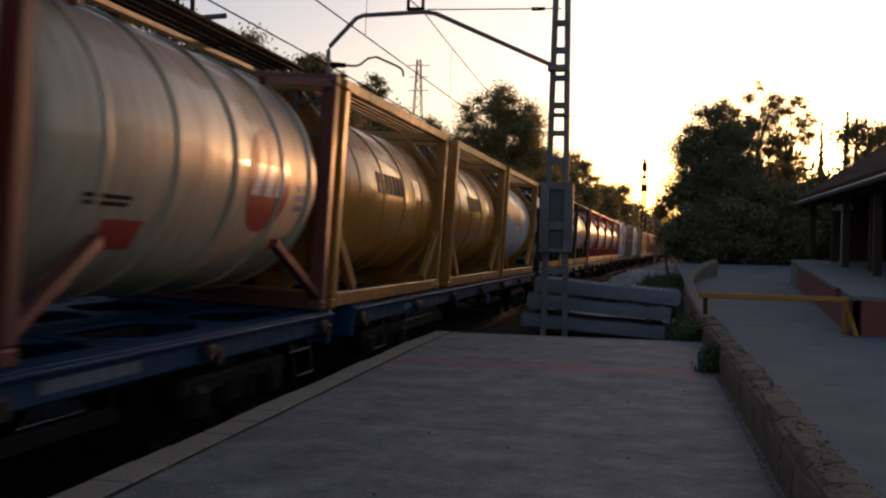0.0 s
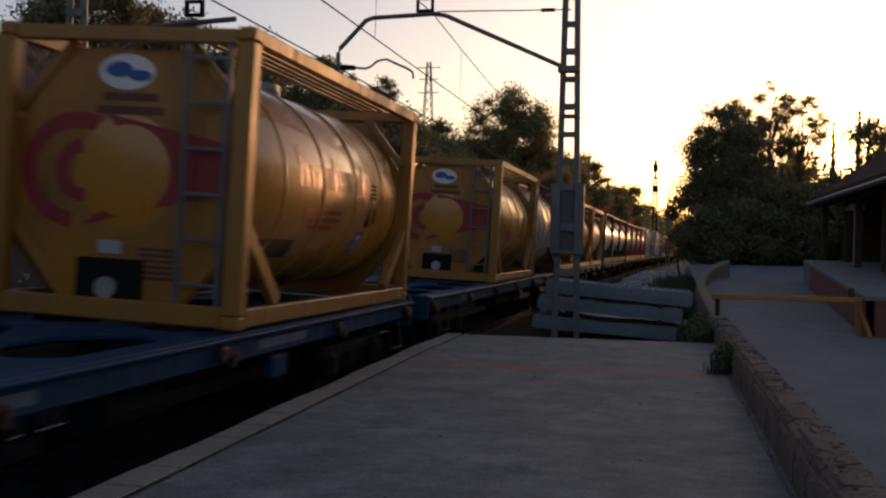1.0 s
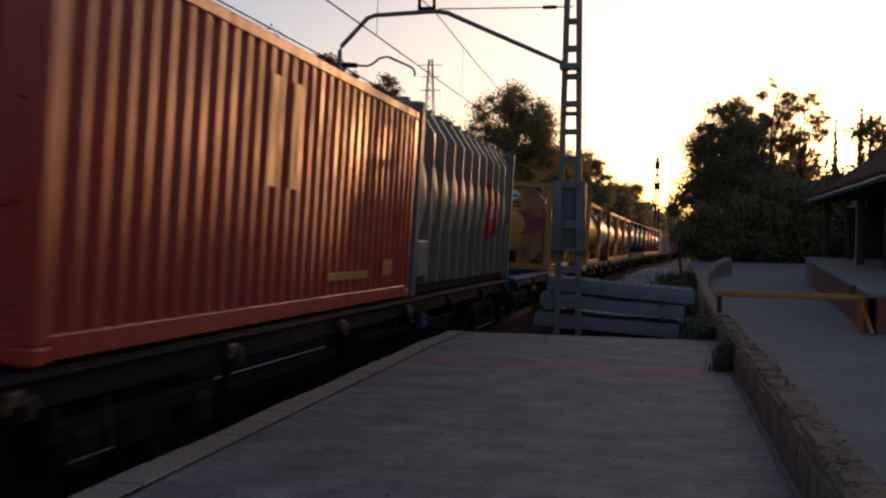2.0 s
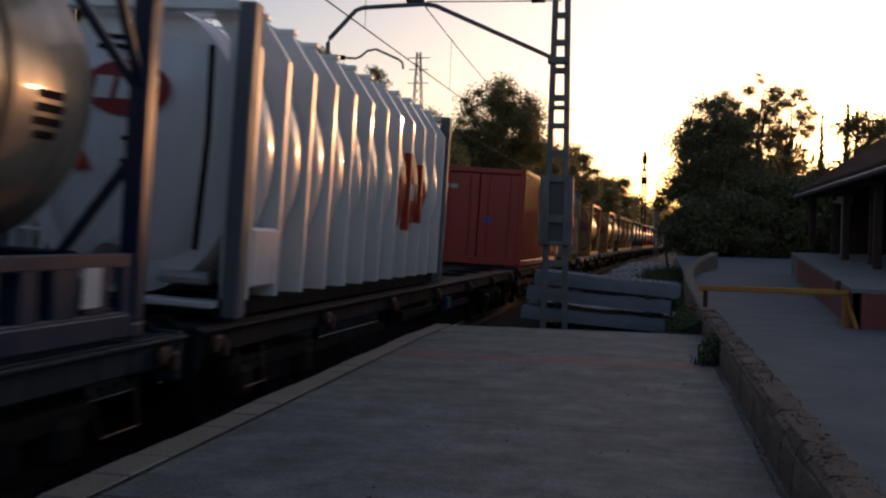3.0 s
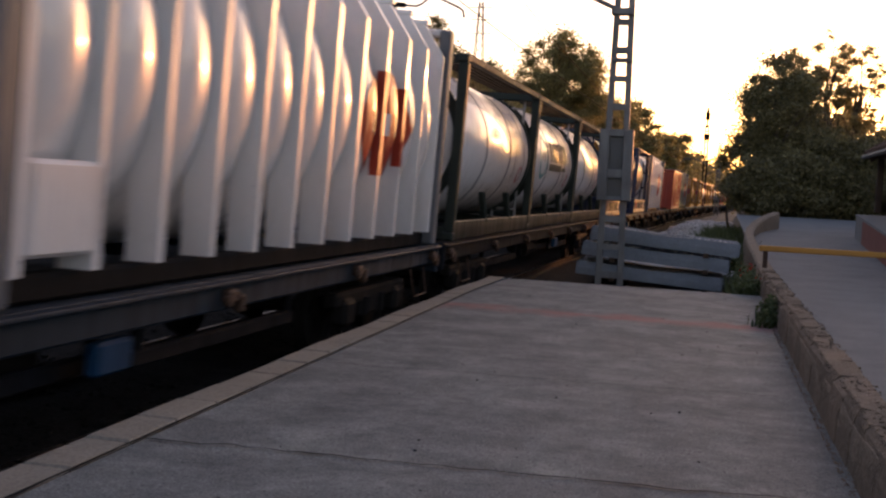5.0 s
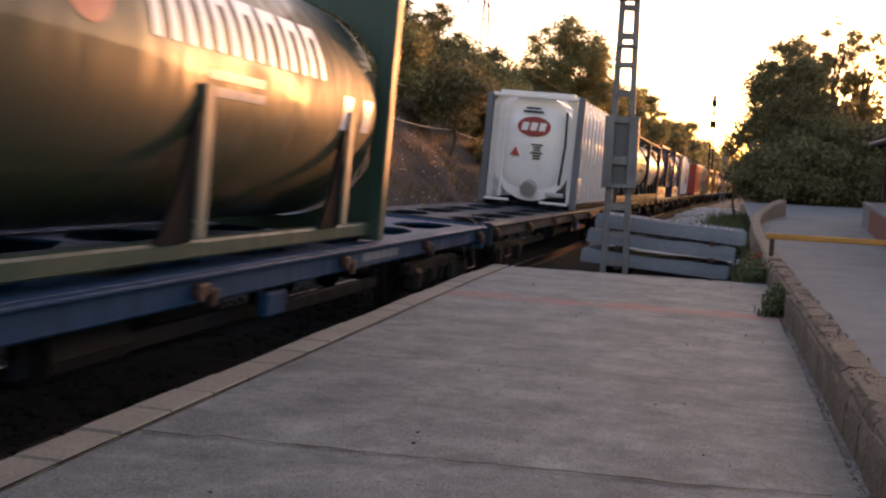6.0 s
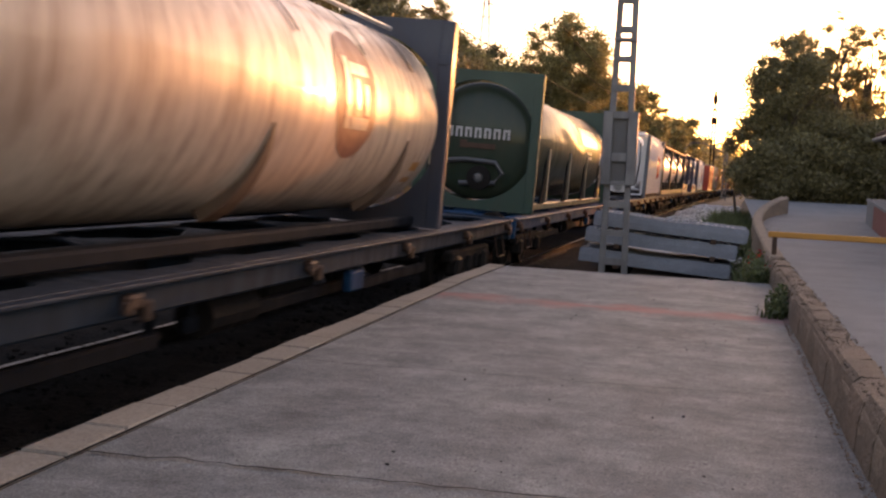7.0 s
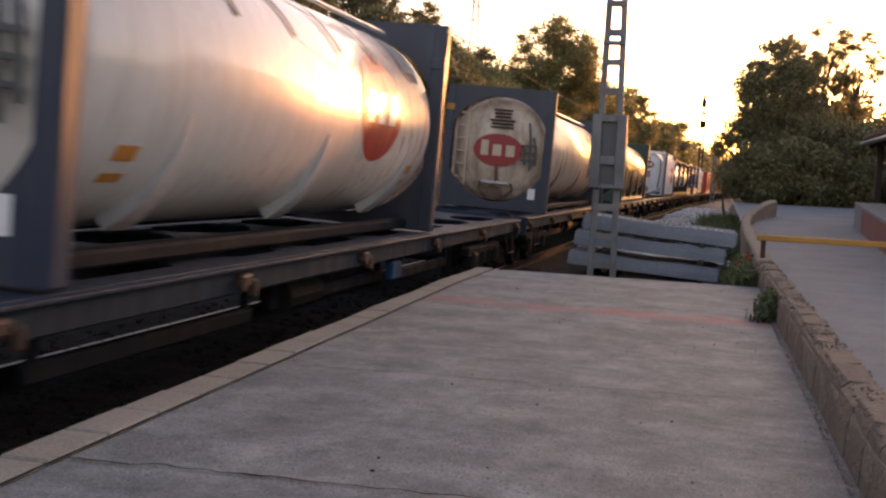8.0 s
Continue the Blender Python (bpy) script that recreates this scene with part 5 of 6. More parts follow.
    part("valve", Shape().tube([(0, -L / 2 + 0.05, DECK + 0.42), (0, -L / 2 + 0.3, DECK + 0.5)], 0.2, 16), M_STEEL, c, "steel outlet valve")
    part("pipe", Shape().tube([(0.45, -L / 2 + 0.1, DECK + 0.35), (0.9, -L / 2 + 0.1, DECK + 0.35)], 0.06), M_STEEL, c)
    part("foot_plate", Shape().box((-0.75, -L / 2 + 0.0, DECK + 0.14), (0.6, 0.3, 0.06), 0.01), skin, c)
    part("foot_plate", Shape().box((0.7, -L / 2 + 0.0, DECK + 0.14), (0.7, 0.3, 0.06), 0.01), skin, c)
    part("hose", Shape().tube([(0.8, -L / 2 + 0.12, DECK + 2.4), (0.84, -L / 2 + 0.05, DECK + 1.6), (0.76, -L / 2 + 0.1, DECK + 0.6)], 0.03), M_BLACK, c)
    q, ez = L / 2 - 2.4, DECK + 1.42
    wall_mark = Shape()
    for k in range(n + 1):
        y = -L / 2 + 0.3 + (L - 0.6) * k / n
        if abs(y - q) < 0.8:
            h = 0.58 * math.sqrt(1 - ((y - q) / 0.85) ** 2)
            part("emblem", Shape().box((hw - 0.02, y, ez), (0.108, 0.088, 2 * h), 0.001), M_ORANGE, body, "red emblem paint on a rib")
    for k in range(n * m):
        y0, y1 = (-L / 2 + 0.3 + (L - 0.6) * (k + t) / (n * m) for t in (0, 1))
        if abs((y0 + y1) / 2 - q) < 0.88:
            h0, h1 = (0.58 * math.sqrt(max(0.0, 1 - ((yy - q) / 0.84) ** 2)) for yy in (y0, y1))
            g0, g1 = math.sin(3.14159 * (k % m) / m), math.sin(3.14159 * (k % m + 1) / m)
            for i in range(8):
                a0, b0, a1, b1 = (ez + h * e for h, e in ((h0, i / 4 - 1), (h0, i / 4 - 0.75), (h1, i / 4 - 1), (h1, i / 4 - 0.75)))
                wall_mark.add([(flank(a0, g0) + 0.012, y0, a0), (flank(a1, g1) + 0.012, y1, a1), (flank(b1, g1) + 0.012, y1, b1), (flank(b0, g0) + 0.012, y0, b0)], [(0, 1, 2, 3)])
    part("emblem", wall_mark, M_ORANGE, body, "red round emblem across the ribs")
    for dy, z, w, h in ((-0.44, 0.0, 0.22, 0.24), (-0.06, 0.0, 0.22, 0.24), (0.32, 0.0, 0.22, 0.24)):
        bar_mark = Shape()
        for i in range(4):
            ya, yb2 = q + dy - w / 2 + w * i / 4, q + dy - w / 2 + w * (i + 1) / 4
            ga, gb = (math.sin(3.14159 * (((yy + L / 2 - 0.3) / (L - 0.6) * n) % 1)) for yy in (ya, yb2))
            za, zb = ez + z - h / 2, ez + z + h / 2
            bar_mark.add([(flank(za, ga) + 0.02, ya, za), (flank(za, gb) + 0.02, yb2, za), (flank(zb, gb) + 0.02, yb2, zb), (flank(zb, ga) + 0.02, ya, zb)], [(0, 1, 2, 3)])
        part("emblem_bar", bar_mark, M_WHITE, body, "white bar")
    part("step_box", Shape().box((1.13, -L / 2 + 0.75, DECK + 0.55), (0.12, 0.7, 0.55), 0.03), skin, c)
    return c


def red_box(label, mat, L=9.125, H=2.59):
    """A corrugated steel box container with doors in its rear end."""
    c = thing("box_container", label, "shipping container", "containers on the train")
    frame_box(c, mat, L, H)
    z0 = DECK + 0.02
    for sg in (-1, 1):
        s, verts = Shape(), []
        n = int((L - 0.3) / 0.07)
        for k in range(n + 1):
            y = -L / 2 + 0.15 + (L - 0.3) * k / n
            x = sg * (CW / 2 - (0.02 if (k % 4) < 2 else 0.075))
            verts += [(x, y, z0 + 0.16), (x, y, z0 + H - 0.09)]
        s.add(verts, [(2 * k, 2 * k + 2, 2 * k + 3, 2 * k + 1) for k in range(n)])
        part("side_wall", s, mat, c, "corrugated steel wall")
    part("roof", Shape().box((0, 0, z0 + H - 0.03), (CW - 0.2, L - 0.2, 0.04)), mat, c)
    part("floor", Shape().box((0, 0, z0 + 0.12), (CW - 0.2, L - 0.2, 0.1)), M_BLACK, c)
    part("front_wall", Shape().box((0, L / 2 - 0.1, z0 + H / 2), (CW - 0.3, 0.05, H - 0.2)), mat, c)
    for sg in (-1, 1):
        d = part("door", Shape().box((sg * 0.545, -L / 2 + 0.07, z0 + H / 2), (1.06, 0.05, H - 0.34), 0.01), mat, c)
        for x in (0.25, 0.82):
            part("lock_rod", Shape().tube([(sg * x, -L / 2 + 0.03, z0 + 0.2), (sg * x, -L / 2 + 0.03, z0 + H - 0.2)], 0.02), mat, d)
            part("lock_handle", Shape().box((sg * x, -L / 2 + 0.015, z0 + 0.95), (0.3, 0.02, 0.04), 0.005), mat, d)
        for k in range(4):
            part("hinge", Shape().box((sg * 1.06, -L / 2 + 0.03, z0 + 0.4 + 0.6 * k), (0.1, 0.05, 0.09), 0.01), mat, d)
    part("plate", Shape().box((0.25, -L / 2 + 0.03, z0 + 1.2), (0.22, 0.01, 0.16), 0.002), M_BLUEMARK, c)
    part("plate", Shape().box((-0.75, -L / 2 + 0.035, z0 + 2.05), (0.3, 0.01, 0.12), 0.002), M_GREYW, c)
    for y, z, w, h, mm in ((-L / 2 + 3.6, 1.75, 0.22, 1.0, M_YFRAME), (-L / 2 + 4.2, 1.75, 0.22, 1.0, M_YFRAME), (L / 2 - 1.2, 0.45, 0.5, 0.2, M_YFRAME), (L / 2 - 2.9, 0.38, 1.6, 0.09, M_YFRAME)):
        part("marking", Shape().box((CW / 2 - 0.012, y, z0 + z), (0.008, w, h), 0.001), mm, c, "faded yellow block of lettering")
    return c


def plate_end_tank(label, L, frame_m, tank_m, kind):
    """A long tank held between two full end plates with a round opening; saddles below."""
    c = thing("tank_container", label, "tank container", "containers on the train")
    H, hw = 2.68, CW / 2
    z0 = DECK + 0.02 + 0.18 + 1.15
    r = 1.15
    tank = part("tank", Shape().lathe(dished(L - 0.8, r, 0.26), z0, 72), tank_m, c, smooth=True)
    for sy in (-1, 1):
        y = sy * (L / 2 - 0.09)
        s = Shape()
        n = 48
        ro = 1.165
        outer, inner = [], []
        for k in range(n):
            th = 6.28318 * (k + 0.5) / n
            cx, cz = math.cos(th), math.sin(th)
            q = 1 / max(abs(cx) / hw, abs(cz) / (H / 2))
            outer.append((q * cx, DECK + 0.02 + H / 2 + q * cz))
            inner.append((ro * cx, z0 + 0.0 + ro * cz))
        verts = [(x, y + t, z) for t in (-0.09, 0.09) for ring in (outer, inner) for x, z in ring]
        f = []
        for k in range(n):
            j = (k + 1) % n
            f += [(k, j, n + j, n + k), (2 * n + k, 3 * n + k, 3 * n + j, 2 * n + j), (n + k, n + j, 3 * n + j, 3 * n + k), (k, 2 * n + k, 2 * n + j, j)]
        s.add(verts, f)
        pl = part("end_plate", s, frame_m, c, "square end plate with a round opening")
        for sg in (-1, 1):
            part("corner_post", Shape().box((sg * (hw - 0.09), y, DECK + 0.02 + H / 2), (0.185, 0.2, H), 0.02), frame_m, pl)
            if kind != "green":
                part("casting", Shape().box((sg * (hw - 0.09), y - 0.11, DECK + 0.02 + H - 0.5), (0.19, 0.02, 0.14), 0.005), M_YFRAME if sg < 0 else frame_m, pl)
    ns = 4 if kind == "green" else 3
    for k in range(ns):
        y = -L / 2 + L * (k + 0.6) / ns
        for sg in (-1, 1):
            if kind == "green":
                part("support_plate", Shape().box((sg * 1.165, y, DECK + 0.78), (0.03, 0.15, 1.1), 0.006), M_PALESTEEL, c, "pale painted support plate")
                # dark curved triangle between plate and tank
                part("dark_wedge", Shape().prism([(y - 0.07, DECK + 1.3), (y - 0.07, DECK + 0.2), (y - 0.55, DECK + 0.2), (y - 0.3, DECK + 0.55)], sg * 1.10, sg * 1.135, 0), M_BLACK, c, "dark wedge beside the support plate")
                continue
            th0, th1 = radians(-12), radians(-62)
            sd = Shape()
            for j in range(8):
                ta, tb = th0 + (th1 - th0) * j / 8, th0 + (th1 - th0) * (j + 1) / 8
                wa, wb = 0.03 + 0.16 * j / 8, 0.03 + 0.16 * (j + 1) / 8
                for w in (0.10,):
                    pts = []
                    for th, ww, jj in ((ta, wa, j), (tb, wb, j + 1)):
                        for rr in (r - 0.01, r + 0.008 + w * jj / 8):
                            for e in (-ww, ww):
                                pts.append((sg * rr * math.cos(th), y + e, z0 + rr * math.sin(th)))
                    sd.add(pts, [(0, 1, 3, 2), (4, 6, 7, 5), (2, 3, 7, 6), (0, 2, 6, 4), (1, 5, 7, 3)])
            part("saddle", sd, {"old": M_STAIN, "new": M_GREYW, "green": M_PALESTEEL}[kind], c, smooth=True)
    if kind == "green":
        part("bottom_frame", Shape().box((1.05, 0, DECK + 0.14), (0.14, L - 0.3, 0.14), 0.02).box((-1.05, 0, DECK + 0.14), (0.14, L - 0.3, 0.14), 0.02), frame_m, c)
        cells = []
        for k in range(7):
            a = 1.05 + 0.46 * k
            cells.append([[(a, 0.22), (a + 0.12, 0.22), (a + 0.15, 0.60), (a + 0.03, 0.60)], [(a + 0.03, 0.6), (a + 0.39, 0.6), (a + 0.40, 0.72), (a + 0.04, 0.72)],
                          [(a + 0.24, 0.22), (a + 0.36, 0.22), (a + 0.39, 0.60), (a + 0.27, 0.60)]])
        patches("wordmark", cells, r, z0, 0.008, M_WHITE, tank, "white wordmark block")
        part("emblem", Shape().disc_on(0.35, 0.5, 0.3, 0.3, r, z0), M_ORANGE, tank, "red round emblem")
        bars(tank, M_GREYW, 2.3, 0.02, 1.6, 0.07, 2, r, z0, 31)
        for y in (4.6, 5.2):
            part("plate", Shape().wrapped([[(y, -0.2), (y + 0.25, -0.2), (y + 0.32, 0.12), (y + 0.07, 0.12)]], r, z0, 0.008), M_WHITE, tank, "white label")
        bz = z0
        yb = -L / 2 + 0.125
        for k in range(7):
            a = -0.62 + 0.19 * k
            s = Shape().box((a, yb, bz + 0.15), (0.045, 0.01, 0.2), 0.002).box((a + 0.09, yb, bz + 0.15), (0.045, 0.01, 0.2), 0.002).box((a + 0.045, yb, bz + 0.225), (0.13, 0.01, 0.045), 0.002)
            part("wordmark", s, M_GREYW, tank, "white wordmark block")
        part("hazard_plate", Shape().box((0.05, yb - 0.01, bz - 0.1), (0.62, 0.012, 0.1), 0.003).box((-0.28, yb - 0.01, bz - 0.08), (0.14, 0.012, 0.16), 0.003), M_RUST, tank, "rust-orange plate")
        part("pipe", Shape().tube([(-0.7, yb, bz - 0.45), (-0.2, yb - 0.04, bz - 0.38), (0.4, yb - 0.04, bz - 0.40), (0.55, yb, bz - 0.6), (0.4, yb, bz - 0.8), (-0.3, yb, bz - 0.85)], 0.05, 8), M_PIPE, tank, "dark bent outlet pipe")
        part("outlet", Shape().lathe([(yb - 0.1, 0.13), (yb - 0.08, 0.24), (yb - 0.02, 0.24), (yb + 0.03, 0.18)], bz - 0.72, 20, 0.1), M_BLACK, tank, "dark round outlet flange")
        part("valve", Shape().lathe([(yb - 0.16, 0.02), (yb - 0.15, 0.08), (yb - 0.1, 0.1)], bz - 0.72, 14, 0.1), M_PIPE, tank, "dark steel valve cap")
        part("label_sheet", Shape().box((-0.88, yb + 0.02, bz - 0.32), (0.26, 0.01, 0.45), 0.003), M_CREAM, tank, "torn pale label")
        ladder(c, M_DGREEN, -0.95, -0.68, -L / 2 + 0.03, DECK + 0.6, DECK + 2.55, 7)
    else:
        part("bottom_frame", Shape().box((0.8, 0, DECK + 0.1), (0.16, L - 0.3, 0.12), 0.02).box((-0.8, 0, DECK + 0.1), (0.16, L - 0.3, 0.12), 0.02), M_NEARBLACK, c)
        for k in range(6):
            y = -L / 2 + 1.4 + (L - 2.6) * k / 5
            part("step_strip", Shape().wrapped([[(y - 0.045, 0.60), (y + 0.045, 0.60), (y - 0.16, 1.32), (y - 0.25, 1.32)]], r, z0, 0.02), M_DARKBAND, tank, "dark slanting step strip")
        part("top_rail", Shape().tube([(0.45, -L / 2 + 0.5, z0 + 1.16), (0.45, L / 2 - 0.5, z0 + 1.16)], 0.03), M_GREYW, c)
        if kind == "old":
            part("emblem", Shape().disc_on(L / 2 - 3.5, 0.15, 0.62, 0.66, r, z0, 0.006), M_REDFRAME, tank, "dark red oval emblem")
            q, w = L / 2 - 3.5, 0.008
            for y0, y1, c0, c1 in ((-0.36, -0.22, -0.2, 0.5), (-0.18, 0.34, -0.2, -0.08), (-0.18, 0.36, 0.34, 0.46), (-0.06, 0.07, 0.0, 0.30), (0.20, 0.34, -0.05, 0.26)):
                part("emblem_bar", Shape().wrapped([[(q + y0, c0), (q + y1, c0), (q + y1, c1), (q + y0, c1)]], r, z0, 0.012), M_CREAM, tank, "cream bar")
        else:
            logo_disc(tank, L / 2 - 2.45, 0.12, 0.72, 0.60, r, z0, M_ORANGE)
            patches("marking", [[(L / 2 - 1.1, 0.55), (L / 2 - 0.7, 0.55), (L / 2 - 0.7, 0.68), (L / 2 - 1.1, 0.68)]], r, z0, 0.008, M_DNAVY, tank, "dark print")
        for y in (-L / 2 + 0.9, L / 2 - 1.0):
            patches("marking", [[(y, -0.62), (y + 0.28, -0.62), (y + 0.28, -0.5), (y, -0.5)], [(y, -0.8), (y + 0.28, -0.8), (y + 0.28, -0.72), (y, -0.72)]], r, z0, 0.008, M_YFRAME, tank, "yellow and black plates")
        yb = -L / 2 + 0.13
        em = part("emblem", Shape().flat_disc(0, z0 - 0.02, 0.56, 0.36, yb, 0.012), M_RED, tank, "dark red oval emblem on the tank end")
        for cx, cz, w, h in ((-0.30, 0.15, 0.17, 0.34), (-0.02, 0.11, 0.20, 0.25), (0.28, 0.11, 0.20, 0.25)):
            part("emblem_bar", Shape().box((cx, yb - 0.016, z0 + cz - 0.14), (w, 0.008, h), 0.001), M_CREAM, em, "cream bar")
        end_bars(tank, M_RUST, 0.05, z0 + 0.86, 0.6, 0.045, 6, yb, 41)
        part("pipe", Shape().tube([(0.0, yb - 0.02, z0 - 0.38), (0.02, yb - 0.03, z0 - 0.74)], 0.035), M_STAIN, tank, "rust-stained down pipe")
        part("valve_bar", Shape().tube([(-0.3, yb - 0.05, z0 - 0.76), (0.3, yb - 0.05, z0 - 0.76)], 0.045), M_STEEL, tank, "steel cross pipe")
        part("outlet", Shape().tube([(0.0, yb - 0.10, z0 - 0.95), (0.0, yb + 0.05, z0 - 0.9)], 0.16, 14).lathe([(yb - 0.12, 0.11), (yb - 0.10, 0.19), (yb - 0.07, 0.19)], z0 - 0.95, 18), M_STAIN, tank, "stained round outlet")
        for px, za, zb in ((0.72, 0.62, -0.42), (0.84, 0.30, -0.30), (0.60, 0.10, -0.30)):
            part("pipe", Shape().tube([(px - 0.06, yb + 0.02, z0 + za), (px, yb - 0.03, z0 + za * 0.4), (px + 0.03, yb - 0.03, z0 + zb)], 0.028), M_PIPE, tank, "dark thin pipe")
        for pz in (0.12, -0.04, -0.2):
            part("bracket", Shape().box((0.70, yb - 0.03, z0 + pz), (0.36, 0.05, 0.045), 0.008), M_PIPE, tank, "dark pipe bracket")
        for px in (-0.34, 0.36):
            part("pipe", Shape().tube([(px, yb - 0.02, z0 - 0.74), (px * 1.1, yb + 0.02, z0 - 0.9), (px * 0.6, yb, z0 - 1.04)], 0.03), M_STAIN, tank, "rust-stained pipe")
        part("label_sheet", Shape().box((0.86, -L / 2 - 0.005, DECK + 0.42), (0.16, 0.01, 0.24), 0.003), M_WHITE, c, "white label")
        ladder(c, M_OLDCREAM if kind == "old" else M_GREYW, -0.98, -0.72, -L / 2 + 0.10, DECK + 0.5, DECK + 2.5, 7)
    return c


CARS = []                                              # (thing, place along the train)


def put(ob, near, far):
    CARS.append((ob, (near + far) / 2))


def train():
    put(yellow_tank("yellow tank container with red swoosh end and red wordmark"), -1.25, 4.81)
    put(copy_thing(CARS[-1][0], Matrix()), -15.14, -9.08)
    put(red_frame_tank("cream tank with red emblem in a brown-red frame"), 5.05, 11.11)
    put(yellow_tank("yellow tank container with faded wordmark on its flank", 1), 11.36, 17.42)
    put(copy_thing(CARS[-1][0], Matrix()), 18.3, 24.36)
    put(yellow_tank("white tank with dark red swoosh in a yellow frame", 2), 24.9, 30.96)
    grey = ribbed_bulk("grimy grey ribbed bulk container with red emblem", M_GRIMY)
    put(grey, -32.1, -22.98)
    put(red_box("orange-red corrugated box container with yellow lettering blocks", M_ORANGE), -41.4, -32.3)
    white = ribbed_bulk("white ribbed bulk container with red emblem", M_WHITE)
    put(white, -61.1, -51.98)
    put(copy_thing(white, Matrix()), -110.3, -101.2)
    blue = blue_frame_tank("cream tank with round white end label in a navy frame")
    put(blue, -68.9, -62.84)
    put(copy_thing(blue, Matrix()), -80.8, -74.74)
    plain = white_tank("glossy white tank in a thin black-green frame")
    put(plain, -87.6, -81.4)
    put(white_tank("glossy white tank with teal ring emblem and dark wordmark", 1), -93.95, -87.7)
    put(copy_thing(plain, Matrix()), -100.2, -94.0)
    put(plate_end_tank("long olive-green tank between dark green end plates", 12.19, M_GREEN, M_OLIVE, "green"), -137.95, -125.76)
    put(plate_end_tank("long dirty cream tank between dark navy end plates", 11.7, M_DNAVY, M_OLDCREAM, "old"), -156.5, -144.8)
    put(plate_end_tank("cream-white tank with red emblem between dark navy end plates", 8.6, M_DNAVY, M_NEWCREAM, "new"), -174.9, -166.3)
    s = 32.6
    for k in range(16):                                # the part of the train that has gone ahead
        if k < 3:
            ob, ln = copy_thing(plain, Matrix()), 6.3
        elif k < 7:
            ob = copy_thing(far_red, Matrix()) if k > 3 else white_tank("white tank in a red frame, far ahead", 0, M_ORANGE)
            if k == 3:
                far_red = ob
            ln = 6.3
        elif k < 11:
            ob, ln = copy_thing(white if k % 2 else grey, Matrix()), 9.2
        elif k == 11:
            ob = far_box = red_box("dark brown-red corrugated box container, far ahead", M_REDFRAME, 12.19)
            ln = 12.3
        else:
            ob, ln = copy_thing(far_box, Matrix()), 12.3
        put(ob, s, s + ln)
        s += ln + (1.4 if k % 3 == 2 else 0.25)
    w_blue = wagon(19.0, M_BLUE, "blue skeletal container wagon with rusty locks")
    w_grey = wagon(19.0, M_WGREY, "grey-blue skeletal container wagon with rusty locks")
    w_dark = wagon(19.0, M_NEARBLACK, "near-black skeletal container wagon with rusty locks")
    w_short = wagon(13.4, M_BLUE, "short blue skeletal container wagon with rusty locks")
    blue_at = [(-7.6, 11.2), (12.2, 31.2), (-139.2, -121.0)]
    dark_at = [(-100.5, -81.9), (-42.0, -23.0), (-61.6, -43.2)]
    grey_at = [(-81.0, -62.4), (-120.0, -101.0), (-158.6, -140.4), (-178.6, -160.0)]
    used = {}
    for src, spans in ((w_blue, blue_at), (w_grey, grey_at), (w_dark, dark_at), (w_short, [(-22.2, -8.8)])):
        for a, b in spans:
            ob = copy_thing(src, Matrix()) if src in used else src
            used[src] = 1
            put(ob, a, b)
    a = 32.4
    while a < s:
        put(copy_thing(w_blue, Matrix()), a, a + 19.0)
        a += 20.2


def run(t):
    """How far the train has gone at t."""
    return 23.58 * t - 0.125 * t * t - 0.12


def motions():
    for ob, s in CARS:
        rows = []
        for k in range(17):
            t = 0.5 * k
            y = s + run(t)
            rows.append((t, pose(TRACK_X + shift(y), y, RAIL_Z, 0, CANT, -math.degrees(max(y, 0.0) / RADIUS))))
        walk(ob, rows)


train()

# ---- plants, stones and loose things ----
def leaf_cloud(name, clumps, n, size, mat, seed, up=0.0, parent=None, label="", longish=1.0):
    """Many small bent leaves, spread through rounded clumps (x, y, z, rx, ry, rz)."""
    rng = np.random.default_rng(seed)
    cl = np.array(clumps, float)
    wt = cl[:, 3] * cl[:, 4] * cl[:, 5]
    which = rng.choice(len(cl), n, p=wt / wt.sum())
    d = rng.normal(size=(n, 3))
    d /= np.linalg.norm(d, axis=1)[:, None]
    rad = np.minimum(np.abs(rng.normal(size=n)) * 0.75, 1.25)
    pos = cl[which, :3] + d * rad[:, None] * cl[which, 3:6]
    a = rng.normal(size=(n, 3))
    a[:, 2] += up
    a /= np.linalg.norm(a, axis=1)[:, None]
    b = np.cross(a, rng.normal(size=(n, 3)))
    b /= np.linalg.norm(b, axis=1)[:, None]
    s = size * (0.6 + 0.8 * rng.random(n))[:, None]
    nn = np.cross(a, b)
    v = np.empty((n, 4, 3))
    v[:, 0] = pos - a * s * longish
    v[:, 1] = pos + b * s * 0.5 + nn * s * 0.12
    v[:, 2] = pos + a * s * longish
    v[:, 3] = pos - b * s * 0.5 + nn * s * 0.12
    me = bpy.data.meshes.new(name)
    me.vertices.add(4 * n)
    me.vertices.foreach_set("co", v.ravel())
    me.loops.add(4 * n)
    me.loops.foreach_set("vertex_index", np.arange(4 * n, dtype=np.int32))
    me.polygons.add(n)
    me.polygons.foreach_set("loop_start", np.arange(0, 4 * n, 4, dtype=np.int32))
    me.materials.append(mat)
    me.update(calc_edges=True)
    ob = new(name, me)
    if parent is not None:
        ob.parent = parent
    return tagged(ob, label)


